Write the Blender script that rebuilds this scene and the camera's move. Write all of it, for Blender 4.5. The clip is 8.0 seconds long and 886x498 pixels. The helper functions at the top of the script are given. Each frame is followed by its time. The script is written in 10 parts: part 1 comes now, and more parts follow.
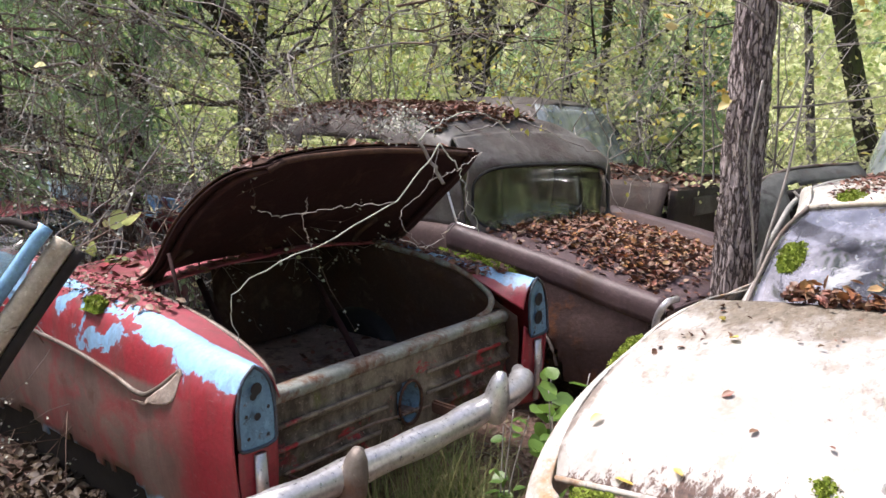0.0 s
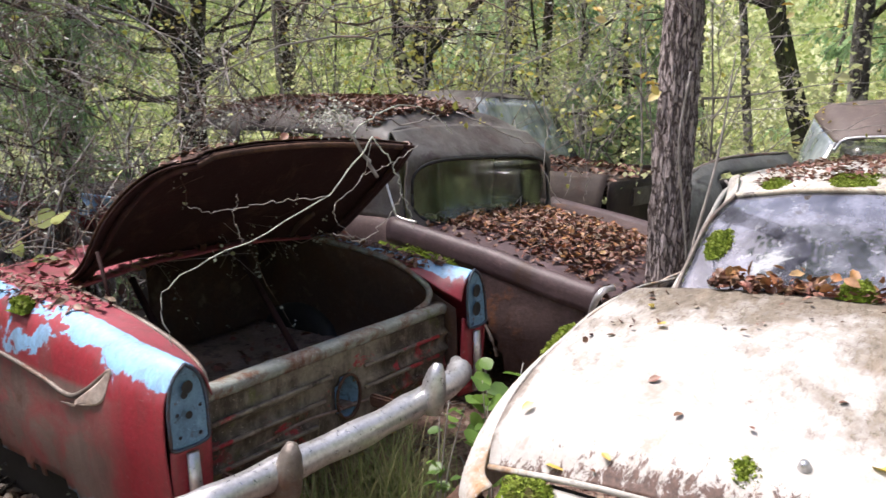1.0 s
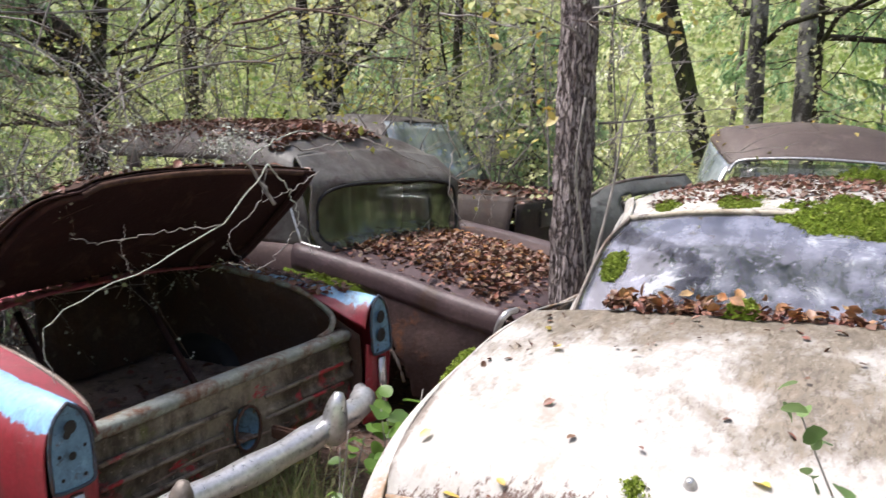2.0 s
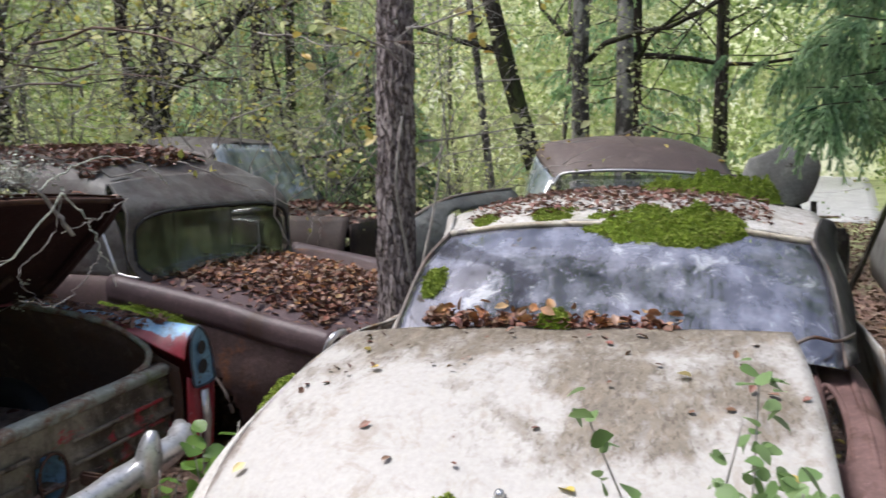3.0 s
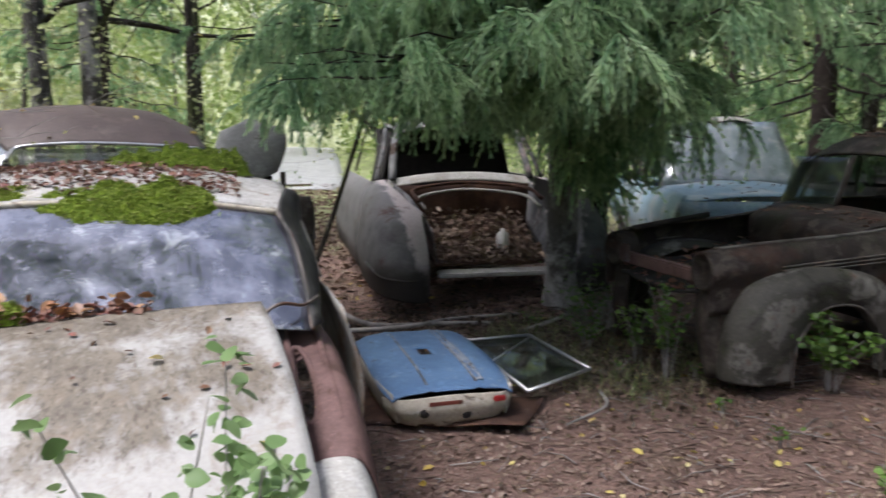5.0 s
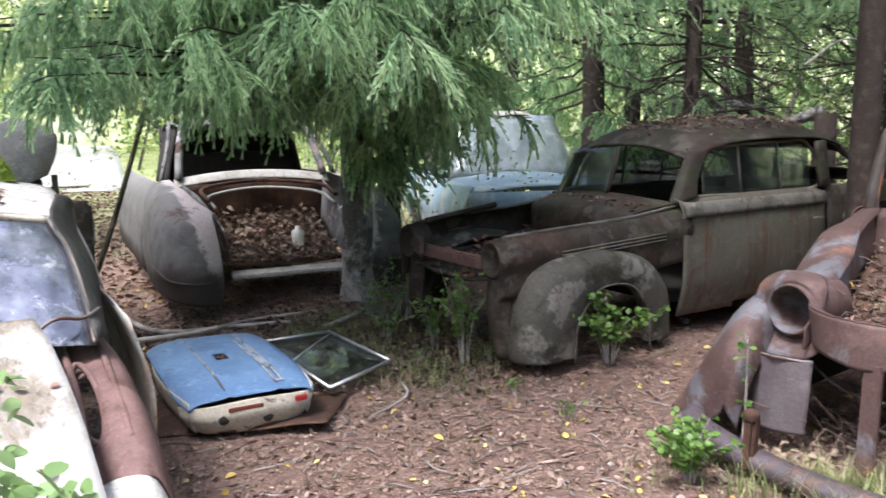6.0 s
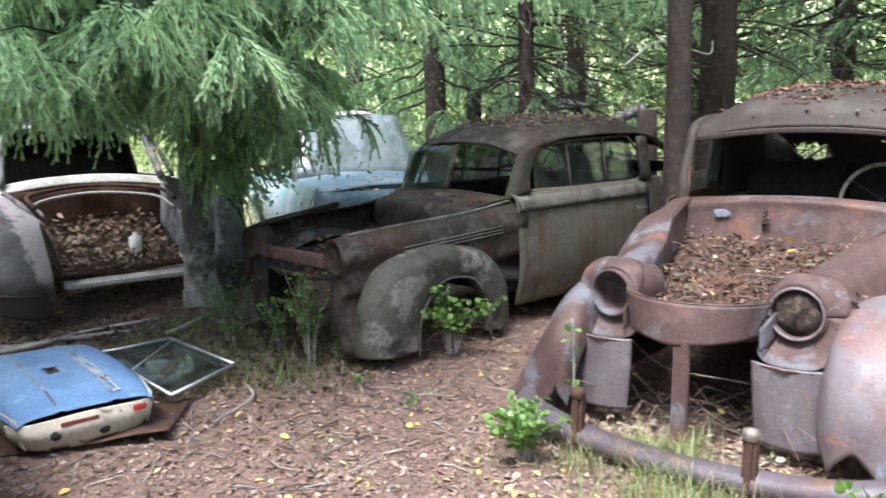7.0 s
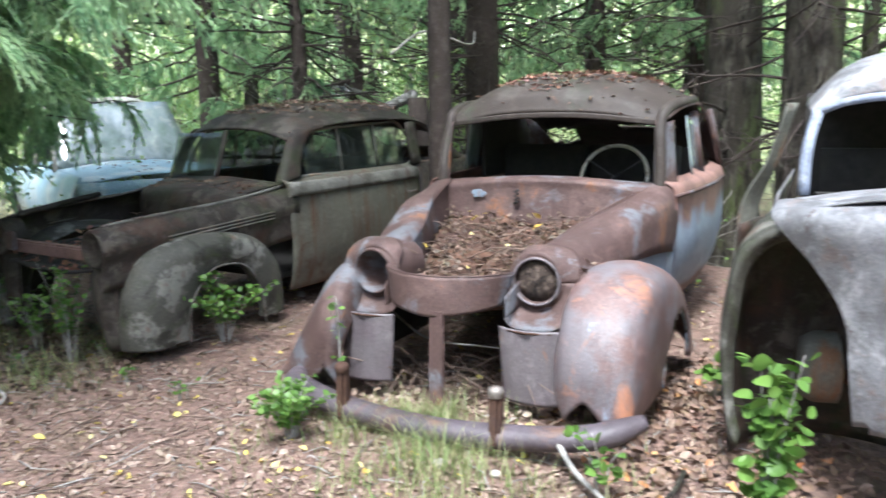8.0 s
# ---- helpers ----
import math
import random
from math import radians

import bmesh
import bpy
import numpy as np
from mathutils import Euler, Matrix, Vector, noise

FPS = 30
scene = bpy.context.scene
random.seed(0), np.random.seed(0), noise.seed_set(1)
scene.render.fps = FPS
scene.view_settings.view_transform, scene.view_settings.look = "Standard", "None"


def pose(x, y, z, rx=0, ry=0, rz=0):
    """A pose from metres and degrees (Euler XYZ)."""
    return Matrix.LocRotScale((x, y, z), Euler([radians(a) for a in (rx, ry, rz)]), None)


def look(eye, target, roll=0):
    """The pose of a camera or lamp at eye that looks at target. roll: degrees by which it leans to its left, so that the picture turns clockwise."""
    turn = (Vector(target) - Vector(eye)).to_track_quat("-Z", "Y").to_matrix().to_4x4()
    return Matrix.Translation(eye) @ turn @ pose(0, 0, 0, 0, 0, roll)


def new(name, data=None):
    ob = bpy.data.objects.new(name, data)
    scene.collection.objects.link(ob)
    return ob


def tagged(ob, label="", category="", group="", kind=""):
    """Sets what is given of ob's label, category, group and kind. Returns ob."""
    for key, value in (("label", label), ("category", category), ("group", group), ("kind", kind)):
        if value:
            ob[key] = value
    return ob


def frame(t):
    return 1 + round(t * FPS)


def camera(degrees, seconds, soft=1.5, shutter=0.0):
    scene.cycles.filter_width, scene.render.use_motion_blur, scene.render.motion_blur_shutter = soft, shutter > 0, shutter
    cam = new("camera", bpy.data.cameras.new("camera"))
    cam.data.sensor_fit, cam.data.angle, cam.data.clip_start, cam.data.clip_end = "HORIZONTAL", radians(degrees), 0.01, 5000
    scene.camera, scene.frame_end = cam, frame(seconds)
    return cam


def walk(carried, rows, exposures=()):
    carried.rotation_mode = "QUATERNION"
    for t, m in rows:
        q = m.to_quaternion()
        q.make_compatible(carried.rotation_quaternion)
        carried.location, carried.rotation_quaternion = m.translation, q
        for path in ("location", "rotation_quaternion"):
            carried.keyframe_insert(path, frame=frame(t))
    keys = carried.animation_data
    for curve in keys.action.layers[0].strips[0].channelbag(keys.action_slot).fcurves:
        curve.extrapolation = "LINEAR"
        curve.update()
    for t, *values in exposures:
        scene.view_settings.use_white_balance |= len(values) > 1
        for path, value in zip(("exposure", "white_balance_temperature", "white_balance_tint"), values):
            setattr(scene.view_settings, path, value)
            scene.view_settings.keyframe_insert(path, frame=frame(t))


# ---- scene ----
# the camera and its walk: t, x, y, z, yaw, pitch, lean to the right
cam = camera(56.06, 8.0, soft=1.5, shutter=0.35)
ROWS = [
    (0.0, -0.000, 0.000, 1.494, -1.03, -8.67, -1.71),
    (0.5, 0.027, -0.002, 1.495, -2.17, -8.94, -1.37),
    (1.0, 0.060, -0.012, 1.492, -4.41, -8.98, -1.21),
    (2.5, 0.195, -0.010, 1.513, -14.15, -6.43, -0.33),
    (3.0, 0.266, -0.017, 1.512, -19.98, -6.09, 0.56),
    (3.5, 0.315, -0.029, 1.520, -26.43, -6.90, 0.71),
    (4.0, 0.350, -0.030, 1.512, -34.44, -7.82, 0.62),
    (4.5, 0.363, -0.015, 1.504, -43.53, -8.30, 0.35),
    (5.0, 0.364, 0.006, 1.516, -54.34, -8.28, 0.26),
    (6.5, 0.341, -0.057, 1.531, -73.13, -9.00, 1.20),
    (7.0, 0.300, -0.123, 1.527, -78.31, -9.02, 1.44),
    (7.5, 0.249, -0.207, 1.506, -84.40, -9.66, 1.49),
    (8.0, 0.190, -0.297, 1.504, -92.43, -10.10, 1.28),
]
walk(cam, [(t, pose(x, y, z, 0, 0, yaw) @ pose(0, 0, 0, 90 + pitch) @ pose(0, 0, 0, 0, 0, -lean))
           for t, x, y, z, yaw, pitch, lean in ROWS],
     [(0.0, 1.28, 6450, 19), (1.2, 1.20, 6450, 18), (2.5, 1.02, 6200, 15), (3.5, 0.60, 6050, 14), (5.2, 0.80, 6000, 15), (6.3, 1.90, 5950, 14), (8.0, 2.00, 5600, 5)])

# daylight under broken cloud: a soft sun and a pale sky
world = bpy.data.worlds.new("world")
scene.world = world
world.use_nodes = True
wn = world.node_tree.nodes
sky = wn.new("ShaderNodeTexSky")
sky.sky_type = "NISHITA"
sky.sun_disc = False
sky.sun_elevation = radians(64)
sky.sun_rotation = radians(287)
sky.dust_density = 4.0
sky.air_density = 0.7
wn["Background"].inputs["Strength"].default_value = 0.15
world.node_tree.links.new(sky.outputs[0], wn["Background"].inputs["Color"])
sun_data = bpy.data.lights.new("sun", "SUN")
sun_data.energy = 2.6
sun_data.angle = radians(14)
sun_data.color = (1.0, 0.97, 0.92)
sun = new("sun", sun_data)
sun.matrix_world = look((-5, 1.5, 11), (0, 0, 0))

# ---- materials ----
def mat(name):
    m = bpy.data.materials.new(name)
    m.use_nodes = True
    return m, m.node_tree.nodes, m.node_tree.links, m.node_tree.nodes["Principled BSDF"]


def coords(n, l, scale=1.0, space="Object"):
    tc = n.new("ShaderNodeTexCoord")
    mp = n.new("ShaderNodeMapping")
    for i in range(3):
        mp.inputs["Scale"].default_value[i] = scale if not hasattr(scale, "__len__") else scale[i]
    l.new(tc.outputs[space], mp.inputs["Vector"])
    return mp.outputs[0]


def nz(n, l, vec, scale, detail=6, rough=0.6, dist=0.0):
    t = n.new("ShaderNodeTexNoise")
    t.inputs["Scale"].default_value = scale
    t.inputs["Detail"].default_value = detail
    t.inputs["Roughness"].default_value = rough
    t.inputs["Distortion"].default_value = dist
    l.new(vec, t.inputs["Vector"])
    return t.outputs["Fac"]


def step(n, l, fac, lo, hi):
    r = n.new("ShaderNodeMapRange")
    r.inputs["From Min"].default_value = lo
    r.inputs["From Max"].default_value = hi
    l.new(fac, r.inputs["Value"])
    return r.outputs[0]


def math_node(n, l, op, a, b):
    m = n.new("ShaderNodeMath")
    m.operation = op
    for i, v in enumerate((a, b)):
        if isinstance(v, (int, float)):
            m.inputs[i].default_value = v
        else:
            l.new(v, m.inputs[i])
    return m.outputs[0]


def blend(n, l, fac, a, b):
    m = n.new("ShaderNodeMix")
    m.data_type = "RGBA"
    if isinstance(fac, (int, float)):
        m.inputs[0].default_value = fac
    else:
        l.new(fac, m.inputs[0])
    for i, v in ((6, a), (7, b)):
        if isinstance(v, tuple):
            m.inputs[i].default_value = (*v, 1)
        else:
            l.new(v, m.inputs[i])
    return m.outputs[2]


def bump(n, l, p, height, strength, dist=0.01):
    b = n.new("ShaderNodeBump")
    b.inputs["Strength"].default_value = strength
    b.inputs["Distance"].default_value = dist
    l.new(height, b.inputs["Height"])
    l.new(b.outputs[0], p.inputs["Normal"])


def weathered(name, layers, rough=0.7, metal=0.0, relief=0.35, streak=0.0):
    """Layers: a base colour, then (colour, scale, low, high[, stretch]) coats laid over it where the noise is high."""
    m, n, l, p = mat(name)
    base = layers[0]
    v = coords(n, l)
    grain = nz(n, l, v, 60, 4, 0.7)
    big = nz(n, l, v, 2.3, 5, 0.6)
    dark = tuple(c * 0.6 for c in base)
    col = blend(n, l, step(n, l, grain, 0.3, 0.75), dark, base)
    height = grain
    for i, (c, scale, lo, hi, *st) in enumerate(layers[1:]):
        vv = coords(n, l, st[0]) if st else v
        f = nz(n, l, vv, scale, 8, 0.68, 0.6 * (i % 2))
        f = step(n, l, f, lo, hi)
        c2 = blend(n, l, step(n, l, grain, 0.25, 0.8), tuple(x * 0.7 for x in c), c)
        col = blend(n, l, f, col, c2)
        height = math_node(n, l, "ADD", height, math_node(n, l, "MULTIPLY", f, 0.8))
    col = blend(n, l, math_node(n, l, "MULTIPLY", step(n, l, big, 0.45, 0.7), 0.35), col, tuple(c * 0.35 for c in base))
    # run-off streaks, blotches and lichen specks
    run = nz(n, l, coords(n, l, (9, 9, 0.9)), 1.5, 7, 0.7)
    col = blend(n, l, math_node(n, l, "MULTIPLY", step(n, l, run, 0.52, 0.72), 0.45), col, tuple(c * 0.4 for c in base))
    blot = nz(n, l, v, 7, 10, 0.75, 0.3)
    col = blend(n, l, math_node(n, l, "MULTIPLY", step(n, l, blot, 0.54, 0.70), 0.45), col, tuple(min(0.8, c * 1.7 + 0.008) for c in base))
    speck = nz(n, l, v, 95, 3, 0.6)
    col = blend(n, l, math_node(n, l, "MULTIPLY", step(n, l, speck, 0.64, 0.70), 0.5), col, tuple(min(0.8, c * 1.5 + 0.03) for c in base))
    l.new(col, p.inputs["Base Color"])
    p.inputs["Metallic"].default_value = metal
    p.inputs["Specular IOR Level"].default_value = 0.22 if rough >= 0.55 and not metal else 0.45
    l.new(step(n, l, math_node(n, l, "ADD", grain, big), 2.2 - rough * 2, 0.1), p.inputs["Roughness"])
    p.inputs["Roughness"].default_value = rough
    rr = n.new("ShaderNodeMapRange")
    rr.inputs["To Min"].default_value = rough - 0.15
    rr.inputs["To Max"].default_value = min(1.0, rough + 0.2)
    l.new(grain, rr.inputs["Value"])
    l.new(rr.outputs[0], p.inputs["Roughness"])
    bump(n, l, p, height, relief, 0.006)
    return m


def plain(name, c, rough=0.6, metal=0.0, var=0.35, scale=20.0, relief=0.2, island=False, trans=0.0):
    m, n, l, p = mat(name)
    v = coords(n, l)
    f = nz(n, l, v, scale, 5)
    col = blend(n, l, step(n, l, f, 0.3, 0.7), tuple(x * (1 - var) for x in c), tuple(min(1, x * (1 + var)) for x in c))
    l.new(col, p.inputs["Base Color"])
    p.inputs["Roughness"].default_value = rough
    p.inputs["Metallic"].default_value = metal
    if relief:
        bump(n, l, p, f, relief)
    return m


def leafy(name, colours, rough=0.55, trans=0.35, clump=0.0):
    """Leaves: each island takes one colour of the ramp, and lets light through."""
    m, n, l, p = mat(name)
    g = n.new("ShaderNodeNewGeometry")
    r = n.new("ShaderNodeValToRGB")
    r.color_ramp.interpolation = "LINEAR"
    e = r.color_ramp.elements
    while len(e) < len(colours):
        e.new(0.5)
    for i, c in enumerate(colours):
        e[i].position = i / (len(colours) - 1)
        e[i].color = (*c, 1)
    v = coords(n, l)
    pick = g.outputs["Random Per Island"]
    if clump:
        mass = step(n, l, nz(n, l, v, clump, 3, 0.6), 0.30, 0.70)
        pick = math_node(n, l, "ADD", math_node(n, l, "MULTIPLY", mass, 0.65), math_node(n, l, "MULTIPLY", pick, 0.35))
    l.new(pick, r.inputs[0])
    col = blend(n, l, step(n, l, nz(n, l, v, 25, 3), 0.35, 0.75), r.outputs[0], (0.10, 0.07, 0.03)) if trans < 0.2 else r.outputs[0]
    l.new(col, p.inputs["Base Color"])
    p.inputs["Roughness"].default_value = rough
    if trans:
        t = n.new("ShaderNodeBsdfTranslucent")
        l.new(col, t.inputs["Color"])
        mx = n.new("ShaderNodeMixShader")
        mx.inputs[0].default_value = trans
        l.new(p.outputs[0], mx.inputs[1])
        l.new(t.outputs[0], mx.inputs[2])
        l.new(mx.outputs[0], n["Material Output"].inputs["Surface"])
    return m


RUST = (0.075, 0.040, 0.027)
RUST_PALE = (0.16, 0.085, 0.055)
ORANGE = (0.28, 0.12, 0.05)
MOSS = (0.11, 0.15, 0.02)
DIRT = (0.055, 0.042, 0.03)
CREAM = (0.62, 0.56, 0.45)
BLUE = (0.24, 0.50, 0.78)
RED = (0.42, 0.035, 0.045)
M_CREAM_DIRTY = weathered("cream_dirty", [(0.235, 0.20, 0.155), (DIRT, 5, 0.44, 0.58, (1, 1, .5)), ((0.34, 0.035, 0.045), 4.2, 0.56, 0.60), ((0.10, 0.115, 0.025), 4.5, 0.54, 0.63), ((0.03, 0.022, 0.017), 2.4, 0.53, 0.62)], 0.7)
M_RIB = weathered("worn_rib_paint", [(0.24, 0.20, 0.155), (RED, 3.0, 0.54, 0.58), (DIRT, 8, 0.52, 0.64)], 0.65)
M_SILL = weathered("weathered_sill", [(0.30, 0.33, 0.30), (RUST_PALE, 7, 0.46, 0.58), (MOSS, 9, 0.58, 0.7)], 0.65)
M_LID_IN = weathered("maroon_primer", [(0.036, 0.015, 0.014), ((0.066, 0.024, 0.021), 3, 0.5, 0.75), (RUST, 7, 0.55, 0.7)], 0.75)
M_FLOORPAN = weathered("dusty_floorpan", [(0.32, 0.24, 0.195), (RUST, 6, 0.48, 0.62), ((0.28, 0.23, 0.20), 9, 0.56, 0.68)], 0.9)
M_TRUNK = weathered("trunk_rust", [(0.075, 0.048, 0.040), (RUST, 5, 0.45, 0.6), ((0.14, 0.11, 0.09), 8, 0.58, 0.7)], 0.85)
M_RUST = weathered("rust_brown", [RUST, (RUST_PALE, 4, 0.48, 0.66), ((0.045, 0.03, 0.03), 7, 0.5, 0.7)], 0.8)
M_PURPLE = weathered("purple_brown_paint", [(0.105, 0.068, 0.070), ((0.066, 0.043, 0.046), 3, 0.45, 0.6), (RUST, 6, 0.55, 0.7), (MOSS, 5, 0.66, 0.76)], 0.5, 0.0, 0.25)
M_PURPLE_RUST = weathered("purple_rusting", [(0.11, 0.075, 0.07), (ORANGE, 1.6, 0.60, 0.68), (RUST, 4, 0.5, 0.65)], 0.55)
M_ROOF_BROWN = weathered("warm_brown_roof", [(0.135, 0.098, 0.082), ((0.19, 0.15, 0.13), 3, 0.5, 0.66), (RUST, 6, 0.58, 0.7)], 0.5)
M_ROOF_GREY = weathered("dull_grey_roof", [(0.118, 0.102, 0.092), ((0.19, 0.185, 0.17), 2.6, 0.50, 0.62), ((0.075, 0.052, 0.048), 4, 0.52, 0.62), (RUST, 7, 0.58, 0.68)], 0.5)
M_WHITE = weathered("white_mould", [(0.60, 0.58, 0.53), ((0.30, 0.24, 0.16), 2.6, 0.54, 0.74), ((0.26, 0.22, 0.15), 30, 0.52, 0.68), ((0.45, 0.42, 0.33), 9, 0.55, 0.72)], 0.62, 0, 0.25)
M_WHITE_RUST = weathered("white_rusting", [(0.58, 0.56, 0.51), ((0.40, 0.24, 0.12), 5, 0.50, 0.64), (RUST, 8, 0.56, 0.66)], 0.62)
# dark pillar colour stands in for the dim reflection in the side glass
M_PILLAR = weathered("dark_grey_pillar", [(0.085, 0.082, 0.078), ((0.04, 0.037, 0.034), 5, 0.46, 0.60, (1, 1, .4)), ((0.24, 0.23, 0.21), 7, 0.60, 0.68)], 0.6)
M_BROWN_FENDER = weathered("brown_fender", [(0.16, 0.095, 0.085), ((0.22, 0.135, 0.12), 5, 0.45, 0.7), (RUST, 9, 0.55, 0.7)], 0.6)
M_CHROME = weathered("worn_chrome", [(0.80, 0.80, 0.80), ((0.45, 0.42, 0.38), 10, 0.58, 0.72), (RUST_PALE, 5, 0.66, 0.74)], 0.30, 0.75, 0.15)
M_HORN = weathered("rusty_chrome", [(0.22, 0.19, 0.165), (RUST_PALE, 6, 0.5, 0.65), (MOSS, 8, 0.66, 0.75)], 0.5, 0.4)
M_BLACK = plain("black_rubber", (0.012, 0.012, 0.012), 0.7)
# near-black; on inner sheets it stands in for the shade inside the cars
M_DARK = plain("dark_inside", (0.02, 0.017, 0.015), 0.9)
M_BLUE = weathered("light_blue_paint", [BLUE, ((0.16, 0.33, 0.52), 6, 0.5, 0.7), (RUST_PALE, 9, 0.63, 0.7)], 0.5)
M_LAMP_RIM = weathered("dark_blue_rim", [(0.05, 0.07, 0.10), (RUST, 12, 0.52, 0.64)], 0.5)
M_BLUE_LAMP = weathered("blue_lamp_plate", [(0.19, 0.34, 0.48), (RUST_PALE, 14, 0.58, 0.66), (DIRT, 20, 0.55, 0.7)], 0.6)
M_BLUE_LID = weathered("blue_lid_paint", [(0.155, 0.275, 0.47), ((0.10, 0.19, 0.35), 4, 0.42, 0.66), ((0.30, 0.38, 0.47), 12, 0.60, 0.68), (DIRT, 7, 0.60, 0.68)], 0.5, 0, 0.2)
M_WORN_BLUE = weathered("pale_worn_blue", [(0.36, 0.40, 0.46), ((0.16, 0.24, 0.36), 9, 0.50, 0.60), (DIRT, 12, 0.60, 0.68)], 0.6)
M_CREAM = weathered("cream_paint", [CREAM, ((0.35, 0.28, 0.2), 8, 0.52, 0.7), (RUST, 7, 0.57, 0.63)], 0.6)
M_TWIG_BROWN = plain("brown_twig", (.12, .08, .06), .9, 0, .5, 8)
M_MORRIS_WING = weathered("olive_grey_wing", [(0.080, 0.076, 0.062), ((0.21, 0.20, 0.175), 4, 0.52, 0.58), ((0.030, 0.027, 0.021), 3, 0.52, 0.60), ((0.16, 0.075, 0.04), 4, 0.62, 0.70), ((0.05, 0.06, 0.025), 6, 0.55, 0.7)], 0.55)
M_MORRIS_DOOR = weathered("olive_door", [(0.118, 0.112, 0.086), ((0.095, 0.050, 0.030), 4, 0.49, 0.63, (4.5, 4.5, 0.25)), (RUST, 5, 0.60, 0.7), ((0.13, 0.126, 0.105), 3, 0.58, 0.72)], 0.6)
M_BELT = weathered("pale_belt_paint", [(0.165, 0.155, 0.135), ((0.075, 0.048, 0.038), 5, 0.49, 0.58), ((0.08, 0.075, 0.06), 6, 0.52, 0.62)], 0.6)
M_MORRIS = weathered("dark_brown_body", [(0.034, 0.027, 0.022), ((0.10, 0.085, 0.070), 7, 0.53, 0.60), ((0.07, 0.058, 0.047), 5, 0.5, 0.62), ((0.035, 0.042, 0.018), 3, 0.52, 0.66), (RUST, 4, 0.52, 0.68)], 0.6)
M_MORRIS_GREY = weathered("grey_green_rusting", [(0.16, 0.155, 0.13), ((0.20, 0.10, 0.05), 5, 0.52, 0.66, (1.5, 1.5, 0.2)), (RUST, 5, 0.60, 0.7), ((0.30, 0.22, 0.17), 3, 0.62, 0.72)], 0.6)
M_OPEL_ROOF = weathered("brown_roof_rust", [(0.056, 0.043, 0.036), ((0.088, 0.075, 0.066), 4, 0.50, 0.64), ((0.055, 0.06, 0.04), 3, 0.54, 0.66), ((0.16, 0.08, 0.05), 5, 0.62, 0.70)], 0.6)
M_OPEL = weathered("red_brown_rust", [(0.094, 0.058, 0.051), ((0.145, 0.094, 0.083), 4, 0.49, 0.64), ((0.15, 0.15, 0.165), 2.6, 0.53, 0.60), ((0.22, 0.10, 0.05), 4, 0.60, 0.68), ((0.08, 0.055, 0.05), 14, 0.56, 0.7)], 0.6)
M_OPEL_GREY = weathered("violet_grey_steel", [(0.17, 0.145, 0.15), ((0.13, 0.10, 0.11), 5, 0.45, 0.65), (ORANGE, 3, 0.64, 0.72)], 0.5)
M_OPEL_BAR = weathered("violet_brown_bar", [(0.095, 0.075, 0.085), ((0.06, 0.045, 0.05), 5, 0.45, 0.65), (RUST_PALE, 5, 0.56, 0.68), (MOSS, 4, 0.62, 0.72)], 0.5)
M_LEAF_WAD = weathered("packed_dead_leaves", [(0.07, 0.05, 0.04), ((0.20, 0.15, 0.12), 26, 0.50, 0.60), ((0.02, 0.015, 0.013), 18, 0.52, 0.62)], 0.9, 0, 1.2)
M_OPEL_BLUE = weathered("pale_blue_rusting", [(0.27, 0.33, 0.40), (RUST_PALE, 2.0, 0.47, 0.58), (ORANGE, 4, 0.60, 0.70)], 0.5)
M_OPEL_WING = weathered("streaked_wing", [(0.17, 0.105, 0.095), ((0.17, 0.15, 0.16), 2.2, 0.48, 0.58), ((0.42, 0.19, 0.11), 3.2, 0.56, 0.64, (1, 1, .6)), ((0.33, 0.40, 0.50), 3.0, 0.64, 0.70, (1.3, 1.3, .5))], 0.5)
M_LAVENDER = weathered("grey_lavender_paint", [(0.22, 0.215, 0.225), ((0.12, 0.115, 0.118), 5, 0.46, 0.58), ((0.36, 0.35, 0.355), 3.2, 0.52, 0.62, (1, 1, .5)), ((0.19, 0.155, 0.145), 9, 0.55, 0.64), (RUST, 5, 0.62, 0.68), ((0.12, 0.14, 0.06), 3, 0.62, 0.72)], 0.6)
M_BLUE_GREY = weathered("dull_blue_grey_paint", [(0.30, 0.33, 0.42), ((0.17, 0.18, 0.22), 7, 0.48, 0.60), ((0.46, 0.48, 0.52), 9, 0.58, 0.68), (RUST, 6, 0.62, 0.70)], 0.55)
M_WING_DARK = weathered("green_grey_wing_paint", [(0.10, 0.105, 0.095), ((0.17, 0.175, 0.16), 3, 0.50, 0.64), ((0.05, 0.045, 0.04), 5, 0.52, 0.64), (RUST, 8, 0.60, 0.7)], 0.45)
M_PANEL = weathered("dull_grey_sheet", [(0.42, 0.42, 0.39), ((0.28, 0.28, 0.255), 4, 0.46, 0.66), (RUST, 6, 0.64, 0.70)], 0.6)


